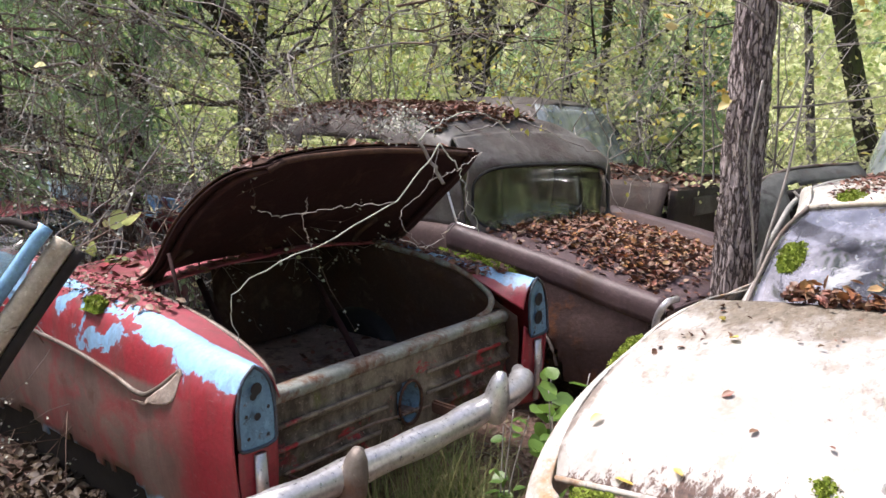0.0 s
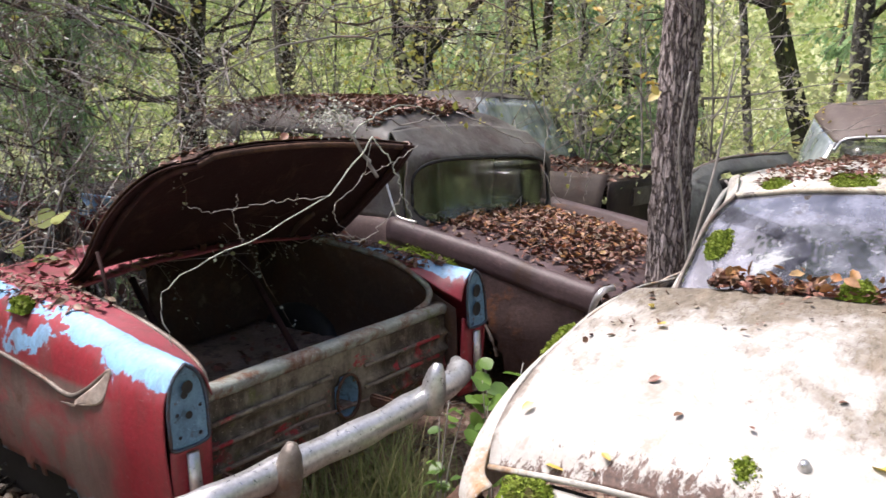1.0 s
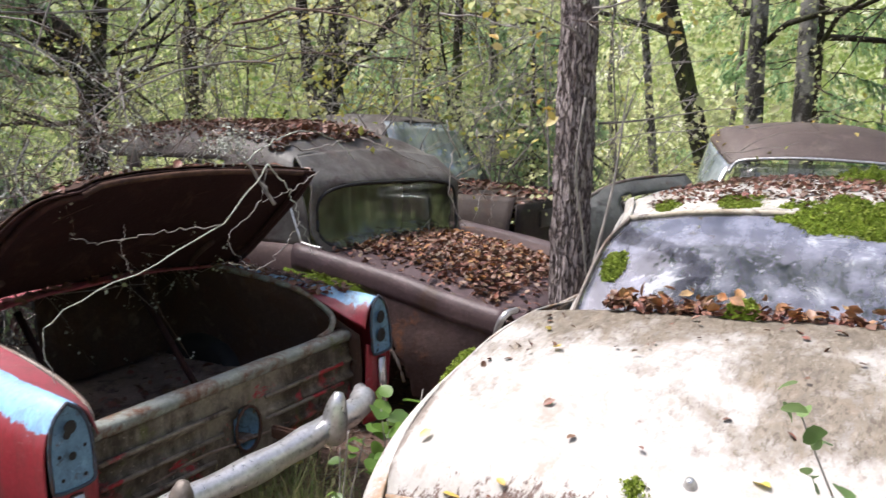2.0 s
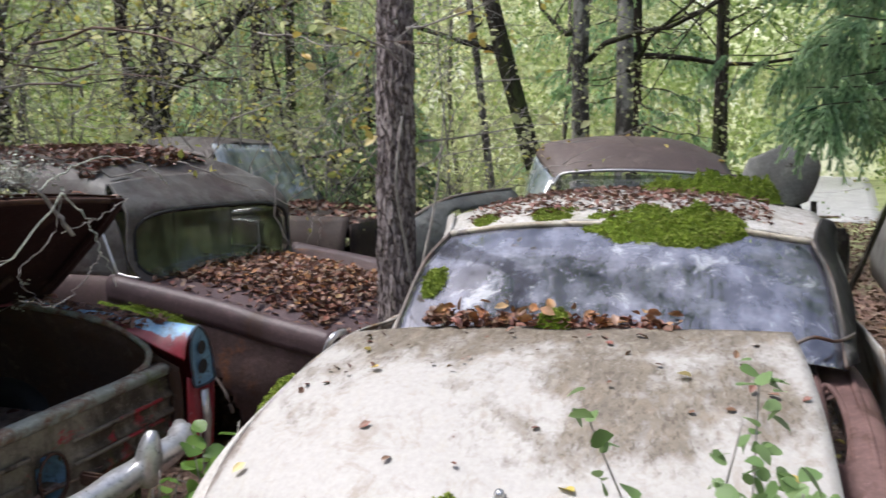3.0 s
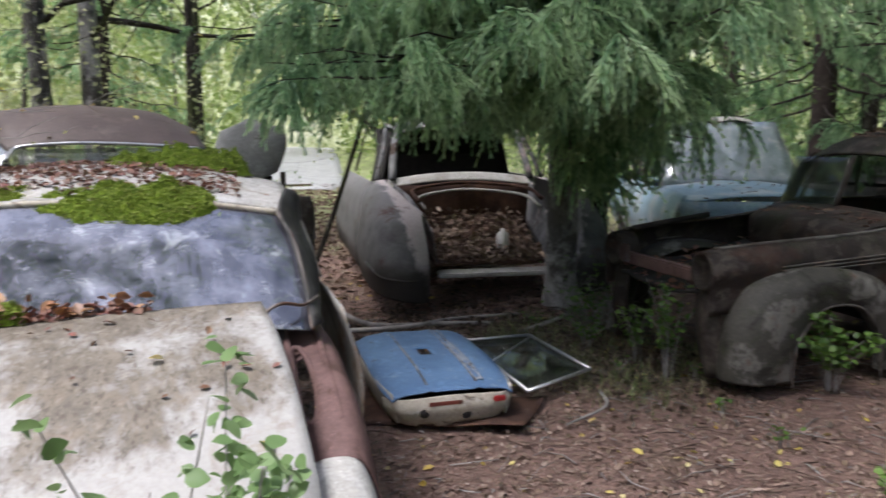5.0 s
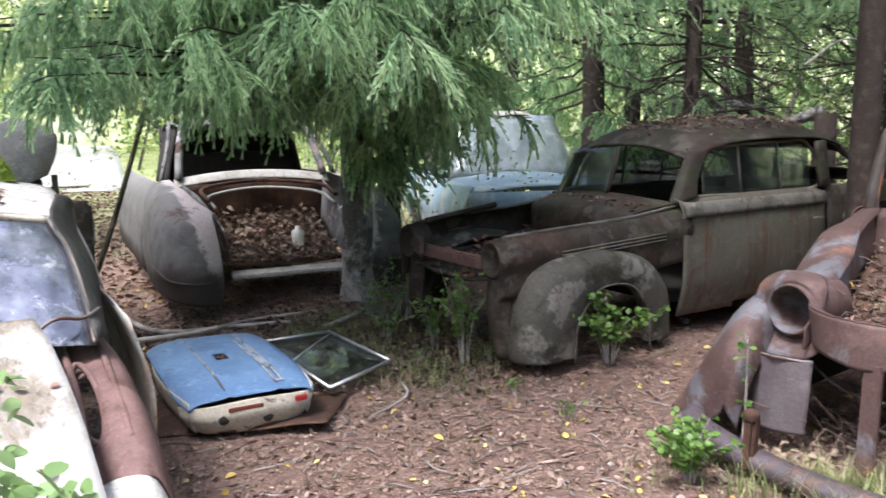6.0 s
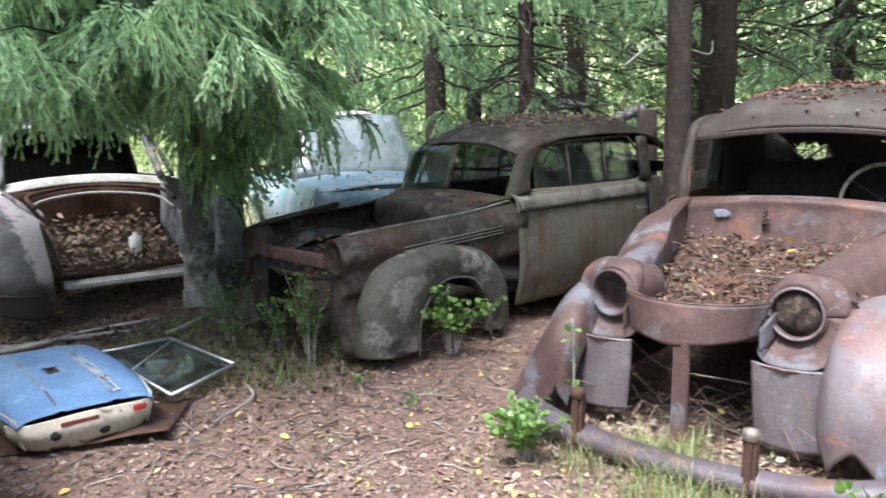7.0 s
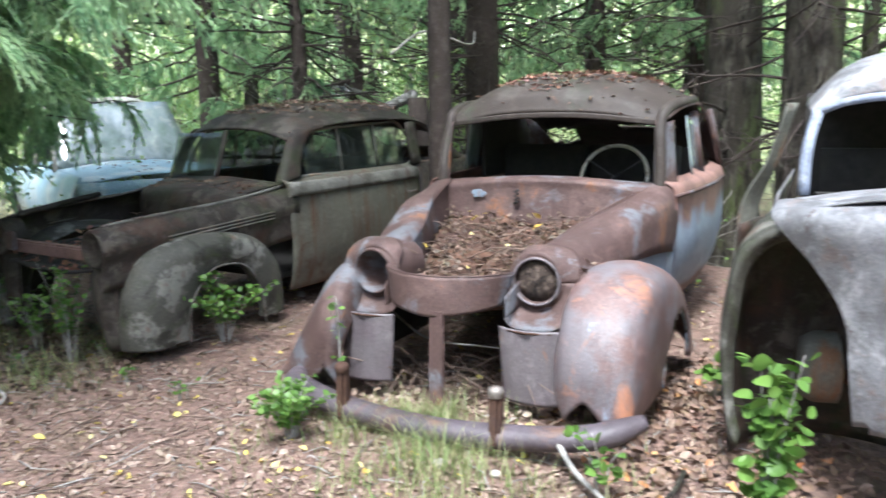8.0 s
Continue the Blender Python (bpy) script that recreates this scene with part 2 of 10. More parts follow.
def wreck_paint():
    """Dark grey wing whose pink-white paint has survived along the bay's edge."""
    m, n, l, p = mat("dark_wreck_paint")
    tc = n.new("ShaderNodeTexCoord")
    sp = n.new("ShaderNodeSeparateXYZ")
    v = tc.outputs["Object"]
    l.new(v, sp.inputs[0])
    grain, mid, big = nz(n, l, v, 60, 4, 0.7), nz(n, l, v, 6, 8, 0.7, 0.4), nz(n, l, v, 2.0, 6, 0.65)
    col = blend(n, l, step(n, l, mid, 0.35, 0.65), (0.078, 0.077, 0.074), (0.175, 0.172, 0.168))
    # lighter towards the top, with an uneven border
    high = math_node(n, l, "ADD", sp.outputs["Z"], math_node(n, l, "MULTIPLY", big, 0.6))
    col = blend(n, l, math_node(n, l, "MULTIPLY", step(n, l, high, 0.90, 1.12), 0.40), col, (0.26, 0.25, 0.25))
    ab = math_node(n, l, "ABSOLUTE", sp.outputs["Y"], 0)
    edge = math_node(n, l, "SUBTRACT", math_node(n, l, "ADD", math_node(n, l, "MULTIPLY", mid, 0.35), math_node(n, l, "MULTIPLY", sp.outputs["Z"], 0.3)), ab)
    pink = blend(n, l, step(n, l, grain, 0.3, 0.7), (0.44, 0.36, 0.35), (0.60, 0.55, 0.54))
    col = blend(n, l, step(n, l, edge, -0.37, -0.33), col, pink)
    col = blend(n, l, math_node(n, l, "MULTIPLY", step(n, l, nz(n, l, v, 4, 8, 0.7), 0.57, 0.64), 0.85), col, (0.10, 0.052, 0.04))
    # darker towards the bottom, with an uneven border
    low_tone = math_node(n, l, "ADD", sp.outputs["Z"], math_node(n, l, "MULTIPLY", big, -0.35))
    col = blend(n, l, math_node(n, l, "MULTIPLY", step(n, l, low_tone, 0.26, 0.14), 0.9), col, (0.035, 0.03, 0.026))
    l.new(col, p.inputs["Base Color"])
    p.inputs["Roughness"].default_value = 0.65
    p.inputs["Specular IOR Level"].default_value = 0.25
    bump(n, l, p, math_node(n, l, "ADD", mid, grain), 0.3, 0.006)
    return m


def rusting_door():
    """Pale blue door whose upper half has rusted through, with runs of rust below."""
    m, n, l, p = mat("blue_door_rusting")
    tc = n.new("ShaderNodeTexCoord")
    sp = n.new("ShaderNodeSeparateXYZ")
    v = tc.outputs["Object"]
    l.new(v, sp.inputs[0])
    grain, mid, run = nz(n, l, v, 60, 4, 0.7), nz(n, l, v, 5, 8, 0.7, 0.4), nz(n, l, coords(n, l, (5, 5, 0.7)), 1.5, 7, 0.65)
    blue = blend(n, l, step(n, l, mid, 0.35, 0.65), (0.19, 0.23, 0.29), (0.31, 0.37, 0.44))
    rusty = blend(n, l, step(n, l, mid, 0.40, 0.62), (0.12, 0.070, 0.060), (0.24, 0.14, 0.115))
    rusty = blend(n, l, step(n, l, grain, 0.55, 0.75), rusty, (0.30, 0.15, 0.09))
    high = math_node(n, l, "ADD", sp.outputs["Z"], math_node(n, l, "MULTIPLY", math_node(n, l, "ADD", run, mid), 0.42))
    col = blend(n, l, step(n, l, high, 1.13, 1.24), blue, rusty)
    low = math_node(n, l, "SUBTRACT", math_node(n, l, "MULTIPLY", mid, 0.25), sp.outputs["Z"])
    col = blend(n, l, step(n, l, low, -0.24, -0.18), col, (0.11, 0.062, 0.05))
    col = blend(n, l, math_node(n, l, "MULTIPLY", step(n, l, grain, 0.60, 0.72), 0.5), col, (0.14, 0.11, 0.10))
    l.new(col, p.inputs["Base Color"])
    p.inputs["Roughness"].default_value = 0.55
    p.inputs["Specular IOR Level"].default_value = 0.3
    bump(n, l, p, math_node(n, l, "ADD", mid, grain), 0.3, 0.006)
    return m


M_OPEL_DOOR = rusting_door()
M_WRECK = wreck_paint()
M_SEDAN = weathered("dull_brown_paint", [(0.070, 0.052, 0.044), ((0.040, 0.030, 0.027), 3, 0.45, 0.6), ((0.10, 0.09, 0.06), 4, 0.54, 0.66), (RUST, 6, 0.55, 0.7), (MOSS, 5, 0.62, 0.72)], 0.6)
M_GREY_WHITE = weathered("grey_white_paint", [(0.36, 0.36, 0.355), ((0.11, 0.11, 0.11), 2.4, 0.44, 0.54), (RUST, 4, 0.57, 0.63), ((0.45, 0.35, 0.34), 2.6, 0.58, 0.63)], 0.6)
M_PALE_BLUE = weathered("pale_blue_car", [(0.36, 0.53, 0.66), ((0.6, 0.66, 0.68), 2, 0.5, 0.6), (RUST, 6, 0.64, 0.7)], 0.45)
M_SEAT = plain("seat_cloth", (0.72, 0.72, 0.42), 0.9, 0, 0.6, 5)


def plated_bark(name):
    """Pine bark: long pale plates with dark furrows between them."""
    m, n, l, p = mat(name)
    v = coords(n, l, (46, 46, 11))
    wob = n.new("ShaderNodeTexNoise")
    wob.inputs["Scale"].default_value = 1.2
    l.new(v, wob.inputs["Vector"])
    mixv = n.new("ShaderNodeVectorMath")
    mixv.operation = "MULTIPLY_ADD"
    l.new(wob.outputs["Color"], mixv.inputs[0])
    mixv.inputs[1].default_value = (1.6, 1.6, 1.6)
    l.new(v, mixv.inputs[2])
    vo = n.new("ShaderNodeTexVoronoi")
    vo.feature = "DISTANCE_TO_EDGE"
    vo.inputs["Scale"].default_value = 1.0
    l.new(mixv.outputs[0], vo.inputs["Vector"])
    plate = step(n, l, vo.outputs["Distance"], 0.01, 0.15)
    u = coords(n, l)
    grain = nz(n, l, u, 45, 6, 0.7)
    big = nz(n, l, u, 3, 4)
    pale = blend(n, l, step(n, l, grain, 0.35, 0.7), (0.24, 0.20, 0.195), (0.50, 0.44, 0.43))
    pale = blend(n, l, math_node(n, l, "MULTIPLY", step(n, l, big, 0.45, 0.7), 0.5), pale, (0.15, 0.12, 0.11))
    l.new(blend(n, l, plate, (0.085, 0.060, 0.057), pale), p.inputs["Base Color"])
    p.inputs["Roughness"].default_value = 0.95
    bump(n, l, p, math_node(n, l, "ADD", plate, math_node(n, l, "MULTIPLY", grain, 0.4)), 1.0, 0.02)
    return m


M_BARK = plated_bark("pine_bark_plates")
M_BARK_DARK = weathered("dark_bark", [(0.055, 0.047, 0.036), ((0.14, 0.125, 0.10), 12, 0.50, 0.62, (1, 1, 0.3)), ((0.085, 0.105, 0.035), 2.2, 0.50, 0.64, (1, 1, 0.35)), ((0.02, 0.016, 0.013), 22, 0.52, 0.60, (1, 1, 0.25))], 0.95, 0, 1.0)
M_BARK_SPRUCE = weathered("spruce_bark", [(0.058, 0.044, 0.037), ((0.10, 0.08, 0.07), 14, 0.5, 0.7), (MOSS, 3, 0.66, 0.76)], 0.95, 0, 0.8)
M_BARK_FAR = weathered("grey_brown_bark", [(0.11, 0.098, 0.082), ((0.22, 0.20, 0.17), 4, 0.5, 0.66, (1, 1, 0.4)), ((0.05, 0.045, 0.04), 3, 0.55, 0.7)], 0.95, 0, 0.6)
M_BIRCH = weathered("birch_bark", [(0.46, 0.44, 0.41), ((0.05, 0.045, 0.04), 5, 0.48, 0.56, (1, 1, 0.5)), ((0.09, 0.08, 0.07), 2, 0.50, 0.58)], 0.85, 0, 0.6)
M_TWIG = plain("grey_twig", (0.26, 0.24, 0.22), 0.9, 0, 0.5, 8)
M_LICHEN = plain("pale_lichen", (0.40, 0.42, 0.36), 0.95, 0, 0.4, 20)
M_LITTER = leafy("leaf_litter", [(0.13, 0.042, 0.034), (0.22, 0.068, 0.050), (0.10, 0.036, 0.032), (0.26, 0.085, 0.055), (0.16, 0.052, 0.044), (0.30, 0.135, 0.09), (0.13, 0.045, 0.038), (0.36, 0.21, 0.13)], 0.5, 0.0)
M_LITTER_DULL = leafy("dull_litter", [(0.14, 0.075, 0.055), (0.21, 0.12, 0.09), (0.10, 0.055, 0.045), (0.26, 0.16, 0.12), (0.17, 0.095, 0.07), (0.31, 0.22, 0.17)], 0.7, 0.0)
# near-black leaves, laid where shade should darken the ground or a bay
M_SHADE_LEAF = leafy("shade_dark_leaves", [(0.035, 0.022, 0.018), (0.06, 0.038, 0.030), (0.025, 0.017, 0.014), (0.09, 0.055, 0.042), (0.045, 0.03, 0.024)], 0.6, 0.0)
M_LITTER_PALE = leafy("pale_litter", [(0.20, 0.13, 0.10), (0.30, 0.21, 0.16), (0.13, 0.085, 0.065), (0.26, 0.19, 0.15), (0.36, 0.28, 0.22), (0.17, 0.10, 0.08)], 0.7, 0.0)
M_ORANGE_LEAF = leafy("orange_leaves", [(0.42, 0.16, 0.06), (0.50, 0.26, 0.09), (0.36, 0.12, 0.06), (0.55, 0.36, 0.16)], 0.5, 0.1)
M_YELLOW = leafy("yellow_leaves", [(0.55, 0.42, 0.05), (0.62, 0.52, 0.16), (0.48, 0.30, 0.04), (0.66, 0.58, 0.28)], 0.5, 0.2)
# pale to dusky leaf tones: sun and shade are put into these colours
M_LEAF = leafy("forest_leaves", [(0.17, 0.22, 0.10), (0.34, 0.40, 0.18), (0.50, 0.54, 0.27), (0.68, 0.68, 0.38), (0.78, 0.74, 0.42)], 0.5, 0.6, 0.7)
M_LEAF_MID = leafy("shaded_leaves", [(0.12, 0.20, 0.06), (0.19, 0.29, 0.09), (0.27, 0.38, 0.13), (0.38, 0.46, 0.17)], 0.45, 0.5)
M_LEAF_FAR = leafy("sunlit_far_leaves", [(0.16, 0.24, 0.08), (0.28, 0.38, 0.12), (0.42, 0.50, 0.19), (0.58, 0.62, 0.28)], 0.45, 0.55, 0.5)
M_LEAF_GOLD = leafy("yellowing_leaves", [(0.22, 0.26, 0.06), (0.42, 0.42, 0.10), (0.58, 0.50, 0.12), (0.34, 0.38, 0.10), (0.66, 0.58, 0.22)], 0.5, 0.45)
M_LEAF_DUSK = leafy("shade_toned_leaves", [(0.06, 0.10, 0.045), (0.12, 0.19, 0.075), (0.22, 0.32, 0.12), (0.40, 0.50, 0.22)], 0.5, 0.4, 0.6)
M_LEAF_ASPEN = leafy("aspen_leaves", [(0.13, 0.22, 0.075), (0.19, 0.30, 0.11), (0.24, 0.35, 0.15)], 0.42, 0.4)
M_MOSS_SHOOT = leafy("moss_shoots", [(0.10, 0.14, 0.015), (0.17, 0.23, 0.025), (0.24, 0.31, 0.04), (0.13, 0.16, 0.02), (0.20, 0.19, 0.05)], 0.8, 0.25, 14)
M_LEAF_DEEP = leafy("green_leaves", [(0.075, 0.15, 0.03), (0.12, 0.22, 0.04), (0.17, 0.28, 0.06)], 0.45, 0.4)


def spruce_material():
    m, n, l, p = mat("hanging_spruce_needles")
    v = coords(n, l)
    g = n.new("ShaderNodeNewGeometry")
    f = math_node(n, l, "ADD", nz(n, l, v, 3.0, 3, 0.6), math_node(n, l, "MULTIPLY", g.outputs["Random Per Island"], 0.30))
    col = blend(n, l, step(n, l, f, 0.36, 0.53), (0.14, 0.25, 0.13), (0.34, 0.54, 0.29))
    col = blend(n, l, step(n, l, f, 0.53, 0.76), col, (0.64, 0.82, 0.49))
    l.new(col, p.inputs["Base Color"])
    p.inputs["Roughness"].default_value = 0.5
    t = n.new("ShaderNodeBsdfTranslucent")
    l.new(col, t.inputs["Color"])
    mx = n.new("ShaderNodeMixShader")
    mx.inputs[0].default_value = 0.5
    l.new(p.outputs[0], mx.inputs[1])
    l.new(t.outputs[0], mx.inputs[2])
    l.new(mx.outputs[0], n["Material Output"].inputs["Surface"])
    return m


M_SPRUCE = spruce_material()
M_GRASS = leafy("grass_blades", [(0.10, 0.16, 0.04), (0.19, 0.26, 0.08), (0.42, 0.38, 0.20), (0.13, 0.20, 0.05), (0.34, 0.30, 0.17), (0.22, 0.29, 0.09)], 0.5, 0.35)
M_MOSS = weathered("green_moss", [(0.13, 0.20, 0.015), ((0.22, 0.31, 0.025), 30, 0.42, 0.65), ((0.08, 0.10, 0.015), 9, 0.55, 0.7), ((0.12, 0.085, 0.04), 5, 0.58, 0.66)], 0.95, 0, 1.2)


def glass_material(name, tint, dust_sheen, rough=0.06, veil=-0.25):
    m, n, l, p = mat(name)
    v = coords(n, l)
    # the dust colour also carries the sheen of reflected sky
    d = nz(n, l, coords(n, l, (5, 5, 1.2)), 1.6, 6)
    col = blend(n, l, step(n, l, d, 0.35, 0.75), tint, dust_sheen)
    # pale streaks and blotches paint bright sky patches on the pane
    streak = step(n, l, nz(n, l, coords(n, l, (13, 13, 2.2)), 1.5, 8, 0.7, 0.5), 0.60, 0.70)
    blotch = step(n, l, nz(n, l, v, 6.5, 9, 0.75, 0.8), 0.57, 0.64)
    col = blend(n, l, math_node(n, l, "MULTIPLY", math_node(n, l, "ADD", streak, blotch), 0.55), col, tuple(min(0.6, c * 2.3) for c in dust_sheen))
    l.new(col, p.inputs["Base Color"])
    p.inputs["Roughness"].default_value = rough
    p.inputs["IOR"].default_value = 1.55
    p.inputs["Coat Weight"].default_value = 1.0
    p.inputs["Coat IOR"].default_value = 2.1
    p.inputs["Coat Roughness"].default_value = 0.03
    bump(n, l, p, nz(n, l, v, 5, 3), 0.04, 0.02)
    tr = n.new("ShaderNodeBsdfTransparent")
    tr.inputs["Color"].default_value = (0.75, 0.78, 0.76, 1)
    mx = n.new("ShaderNodeMixShader")
    l.new(step(n, l, d, veil, veil + 1.25), mx.inputs[0])
    l.new(tr.outputs[0], mx.inputs[1])
    l.new(p.outputs[0], mx.inputs[2])
    l.new(mx.outputs[0], n["Material Output"].inputs["Surface"])
    return m


M_GLASS = glass_material("dusty_sky_toned_glass", (0.028, 0.031, 0.042), (0.25, 0.26, 0.315), 0.03, -0.6)
M_GLASS_PALE = glass_material("pale_sky_toned_glass", (0.16, 0.20, 0.21), (0.42, 0.47, 0.48), 0.05, -0.8)
# olive haze brightens this pane in place of lit seats and reflected foliage
M_GLASS_HAZY = glass_material("hazy_glass", (0.045, 0.05, 0.03), (0.30, 0.31, 0.16), 0.08, 0.22)
M_GLASS_CLEAR = glass_material("old_glass", (0.03, 0.035, 0.03), (0.10, 0.12, 0.10), 0.06, 0.15)


def peeling_red(name):
    """Red over light blue, worn through along the crest, with bare grey patches low on the flank."""
    m, n, l, p = mat(name)
    tc = n.new("ShaderNodeTexCoord")
    sp = n.new("ShaderNodeSeparateXYZ")
    l.new(tc.outputs["Object"], sp.inputs[0])
    v = tc.outputs["Object"]
    grain = nz(n, l, v, 50, 4)
    a = nz(n, l, v, 3.2, 8, 0.66, 0.5)
    b = nz(n, l, coords(n, l, (1.6, 1.6, 0.8)), 1.5, 7, 0.6, 0.3)
    red = blend(n, l, step(n, l, grain, 0.3, 0.8), (0.25, 0.017, 0.029), (0.385, 0.032, 0.050))
    blue = blend(n, l, step(n, l, grain, 0.3, 0.8), (0.20, 0.42, 0.66), (0.30, 0.58, 0.86))
    ab = math_node(n, l, "ABSOLUTE", sp.outputs["Y"], 0)
    c = nz(n, l, v, 5.5, 5, 0.55, 0.4)
    high = math_node(n, l, "ADD", math_node(n, l, "MULTIPLY", sp.outputs["Z"], 2.2), math_node(n, l, "MULTIPLY", a, 0.9))
    high = math_node(n, l, "ADD", high, math_node(n, l, "MULTIPLY", math_node(n, l, "MULTIPLY", math_node(n, l, "SUBTRACT", c, 0.5), 2.0), step(n, l, sp.outputs["X"], 0.20, 0.55)))
    high = math_node(n, l, "SUBTRACT", high, math_node(n, l, "MULTIPLY", step(n, l, sp.outputs["X"], 0.15, 0.60), 0.14))
    outer = step(n, l, math_node(n, l, "ADD", math_node(n, l, "ADD", ab, math_node(n, l, "MULTIPLY", step(n, l, sp.outputs["Y"], 0.0, -0.1), 0.06)), math_node(n, l, "MULTIPLY", a, 0.08)), 0.742, 0.748)
    fresh = step(n, l, high, 2.10, 2.125)
    edge = step(n, l, high, 2.00, 2.11)
    red = blend(n, l, math_node(n, l, "MULTIPLY", edge, 0.45), red, (0.30, 0.10, 0.13))
    col = blend(n, l, math_node(n, l, "MULTIPLY", fresh, outer), red, blue)
    grey = blend(n, l, step(n, l, a, 0.35, 0.65), (0.15, 0.105, 0.09), (0.27, 0.20, 0.175))
    grey = blend(n, l, step(n, l, c, 0.50, 0.62), grey, (0.30, 0.085, 0.085))
    below = step(n, l, math_node(n, l, "ADD", sp.outputs["Z"], math_node(n, l, "MULTIPLY", a, 0.06)), 0.715, 0.69)
    ahead = step(n, l, math_node(n, l, "ADD", sp.outputs["X"], math_node(n, l, "MULTIPLY", b, 0.7)), 0.50, 0.76)
    bare = math_node(n, l, "MULTIPLY", math_node(n, l, "MULTIPLY", below, ahead), step(n, l, a, 0.72, 0.52))
    col = blend(n, l, bare, col, grey)
    foot = step(n, l, math_node(n, l, "SUBTRACT", math_node(n, l, "MULTIPLY", a, 0.3), sp.outputs["Z"]), -0.12, -0.10)
    col = blend(n, l, foot, col, blue)
    scrape = nz(n, l, coords(n, l, (14, 14, 40)), 2.0, 6, 0.75)
    col = blend(n, l, math_node(n, l, "MULTIPLY", step(n, l, scrape, 0.60, 0.70), 0.5), col, (0.40, 0.30, 0.29))
    dirt = nz(n, l, coords(n, l, (6, 6, 1)), 2.4, 8, 0.75)
    col = blend(n, l, math_node(n, l, "MULTIPLY", step(n, l, dirt, 0.46, 0.70), 0.62), col, (0.11, 0.065, 0.058))
    rust = nz(n, l, v, 7, 8, 0.7)
    col = blend(n, l, math_node(n, l, "MULTIPLY", step(n, l, rust, 0.60, 0.67), 0.7), col, (0.12, 0.05, 0.035))
    col = blend(n, l, math_node(n, l, "MULTIPLY", step(n, l, b, 0.45, 0.75), 0.25), col, (0.10, 0.07, 0.055))
    l.new(col, p.inputs["Base Color"])
    p.inputs["Roughness"].default_value = 0.48
    bump(n, l, p, math_node(n, l, "ADD", a, grain), 0.25, 0.005)
    return m


M_RED = peeling_red("peeling_red_paint")


def mouldy_white(name):
    """White paint with brown-grey mould that has spread from the window side and the right."""
    m, n, l, p = mat(name)
    tc = n.new("ShaderNodeTexCoord")
    sp = n.new("ShaderNodeSeparateXYZ")
    v = tc.outputs["Object"]
    l.new(v, sp.inputs[0])
    big = nz(n, l, v, 3.0, 6, 0.62, 0.3)
    mid = nz(n, l, coords(n, l, (1, 1.7, 1)), 14, 9, 0.75, 0.5)
    fine = nz(n, l, v, 55, 4, 0.7)
    off = math_node(n, l, "ADD", sp.outputs["Y"], 0.22)
    spread = math_node(n, l, "SUBTRACT", math_node(n, l, "MULTIPLY", sp.outputs["X"], 0.95), math_node(n, l, "MULTIPLY", math_node(n, l, "MULTIPLY", off, off), 0.40))
    zone = math_node(n, l, "ADD", math_node(n, l, "SUBTRACT", math_node(n, l, "MULTIPLY", big, 2.2), 0.66), spread)
    f = math_node(n, l, "ADD", zone, math_node(n, l, "MULTIPLY", math_node(n, l, "SUBTRACT", mid, 0.5), 0.8))
    white = blend(n, l, step(n, l, fine, 0.3, 0.7), (0.335, 0.322, 0.298), (0.415, 0.402, 0.376))
    film = blend(n, l, step(n, l, mid, 0.40, 0.62), (0.085, 0.066, 0.042), (0.19, 0.157, 0.112))
    col = blend(n, l, math_node(n, l, "MULTIPLY", step(n, l, f, -0.08, 0.22), 0.90), white, film)
    pale = step(n, l, nz(n, l, coords(n, l, (1, 1.8, 1)), 22, 7, 0.7, 0.5), 0.54, 0.62)
    col = blend(n, l, math_node(n, l, "MULTIPLY", pale, 0.40), col, (0.36, 0.33, 0.275))
    fleck = step(n, l, nz(n, l, coords(n, l, (1, 2.0, 1)), 30, 6, 0.72, 0.4), 0.53, 0.585)
    col = blend(n, l, math_node(n, l, "MULTIPLY", math_node(n, l, "MULTIPLY", fleck, step(n, l, zone, -0.16, 0.20)), 0.85), col, (0.09, 0.07, 0.048))
    spot = step(n, l, nz(n, l, v, 7, 9, 0.72, 0.5), 0.54, 0.66)
    col = blend(n, l, math_node(n, l, "MULTIPLY", spot, 0.6), col, (0.22, 0.172, 0.12))
    rust = nz(n, l, v, 12, 8, 0.7)
    col = blend(n, l, step(n, l, rust, 0.69, 0.72), col, (0.12, 0.06, 0.04))
    lip = math_node(n, l, "SUBTRACT", math_node(n, l, "MULTIPLY", mid, 0.32), sp.outputs["X"])
    col = blend(n, l, step(n, l, lip, 1.005, 1.02), col, blend(n, l, step(n, l, fine, 0.35, 0.65), (0.05, 0.028, 0.022), (0.13, 0.075, 0.055)))
    side = math_node(n, l, "ADD", math_node(n, l, "MULTIPLY", mid, 0.14), sp.outputs["Y"])
    col = blend(n, l, math_node(n, l, "MULTIPLY", step(n, l, side, 0.845, 0.865), 0.8), col, (0.13, 0.10, 0.08))
    l.new(col, p.inputs["Base Color"])
    p.inputs["Roughness"].default_value = 0.6
    bump(n, l, p, math_node(n, l, "ADD", fine, mid), 0.25, 0.004)
    return m


M_WHITE_LID = mouldy_white("mouldy_white_paint")


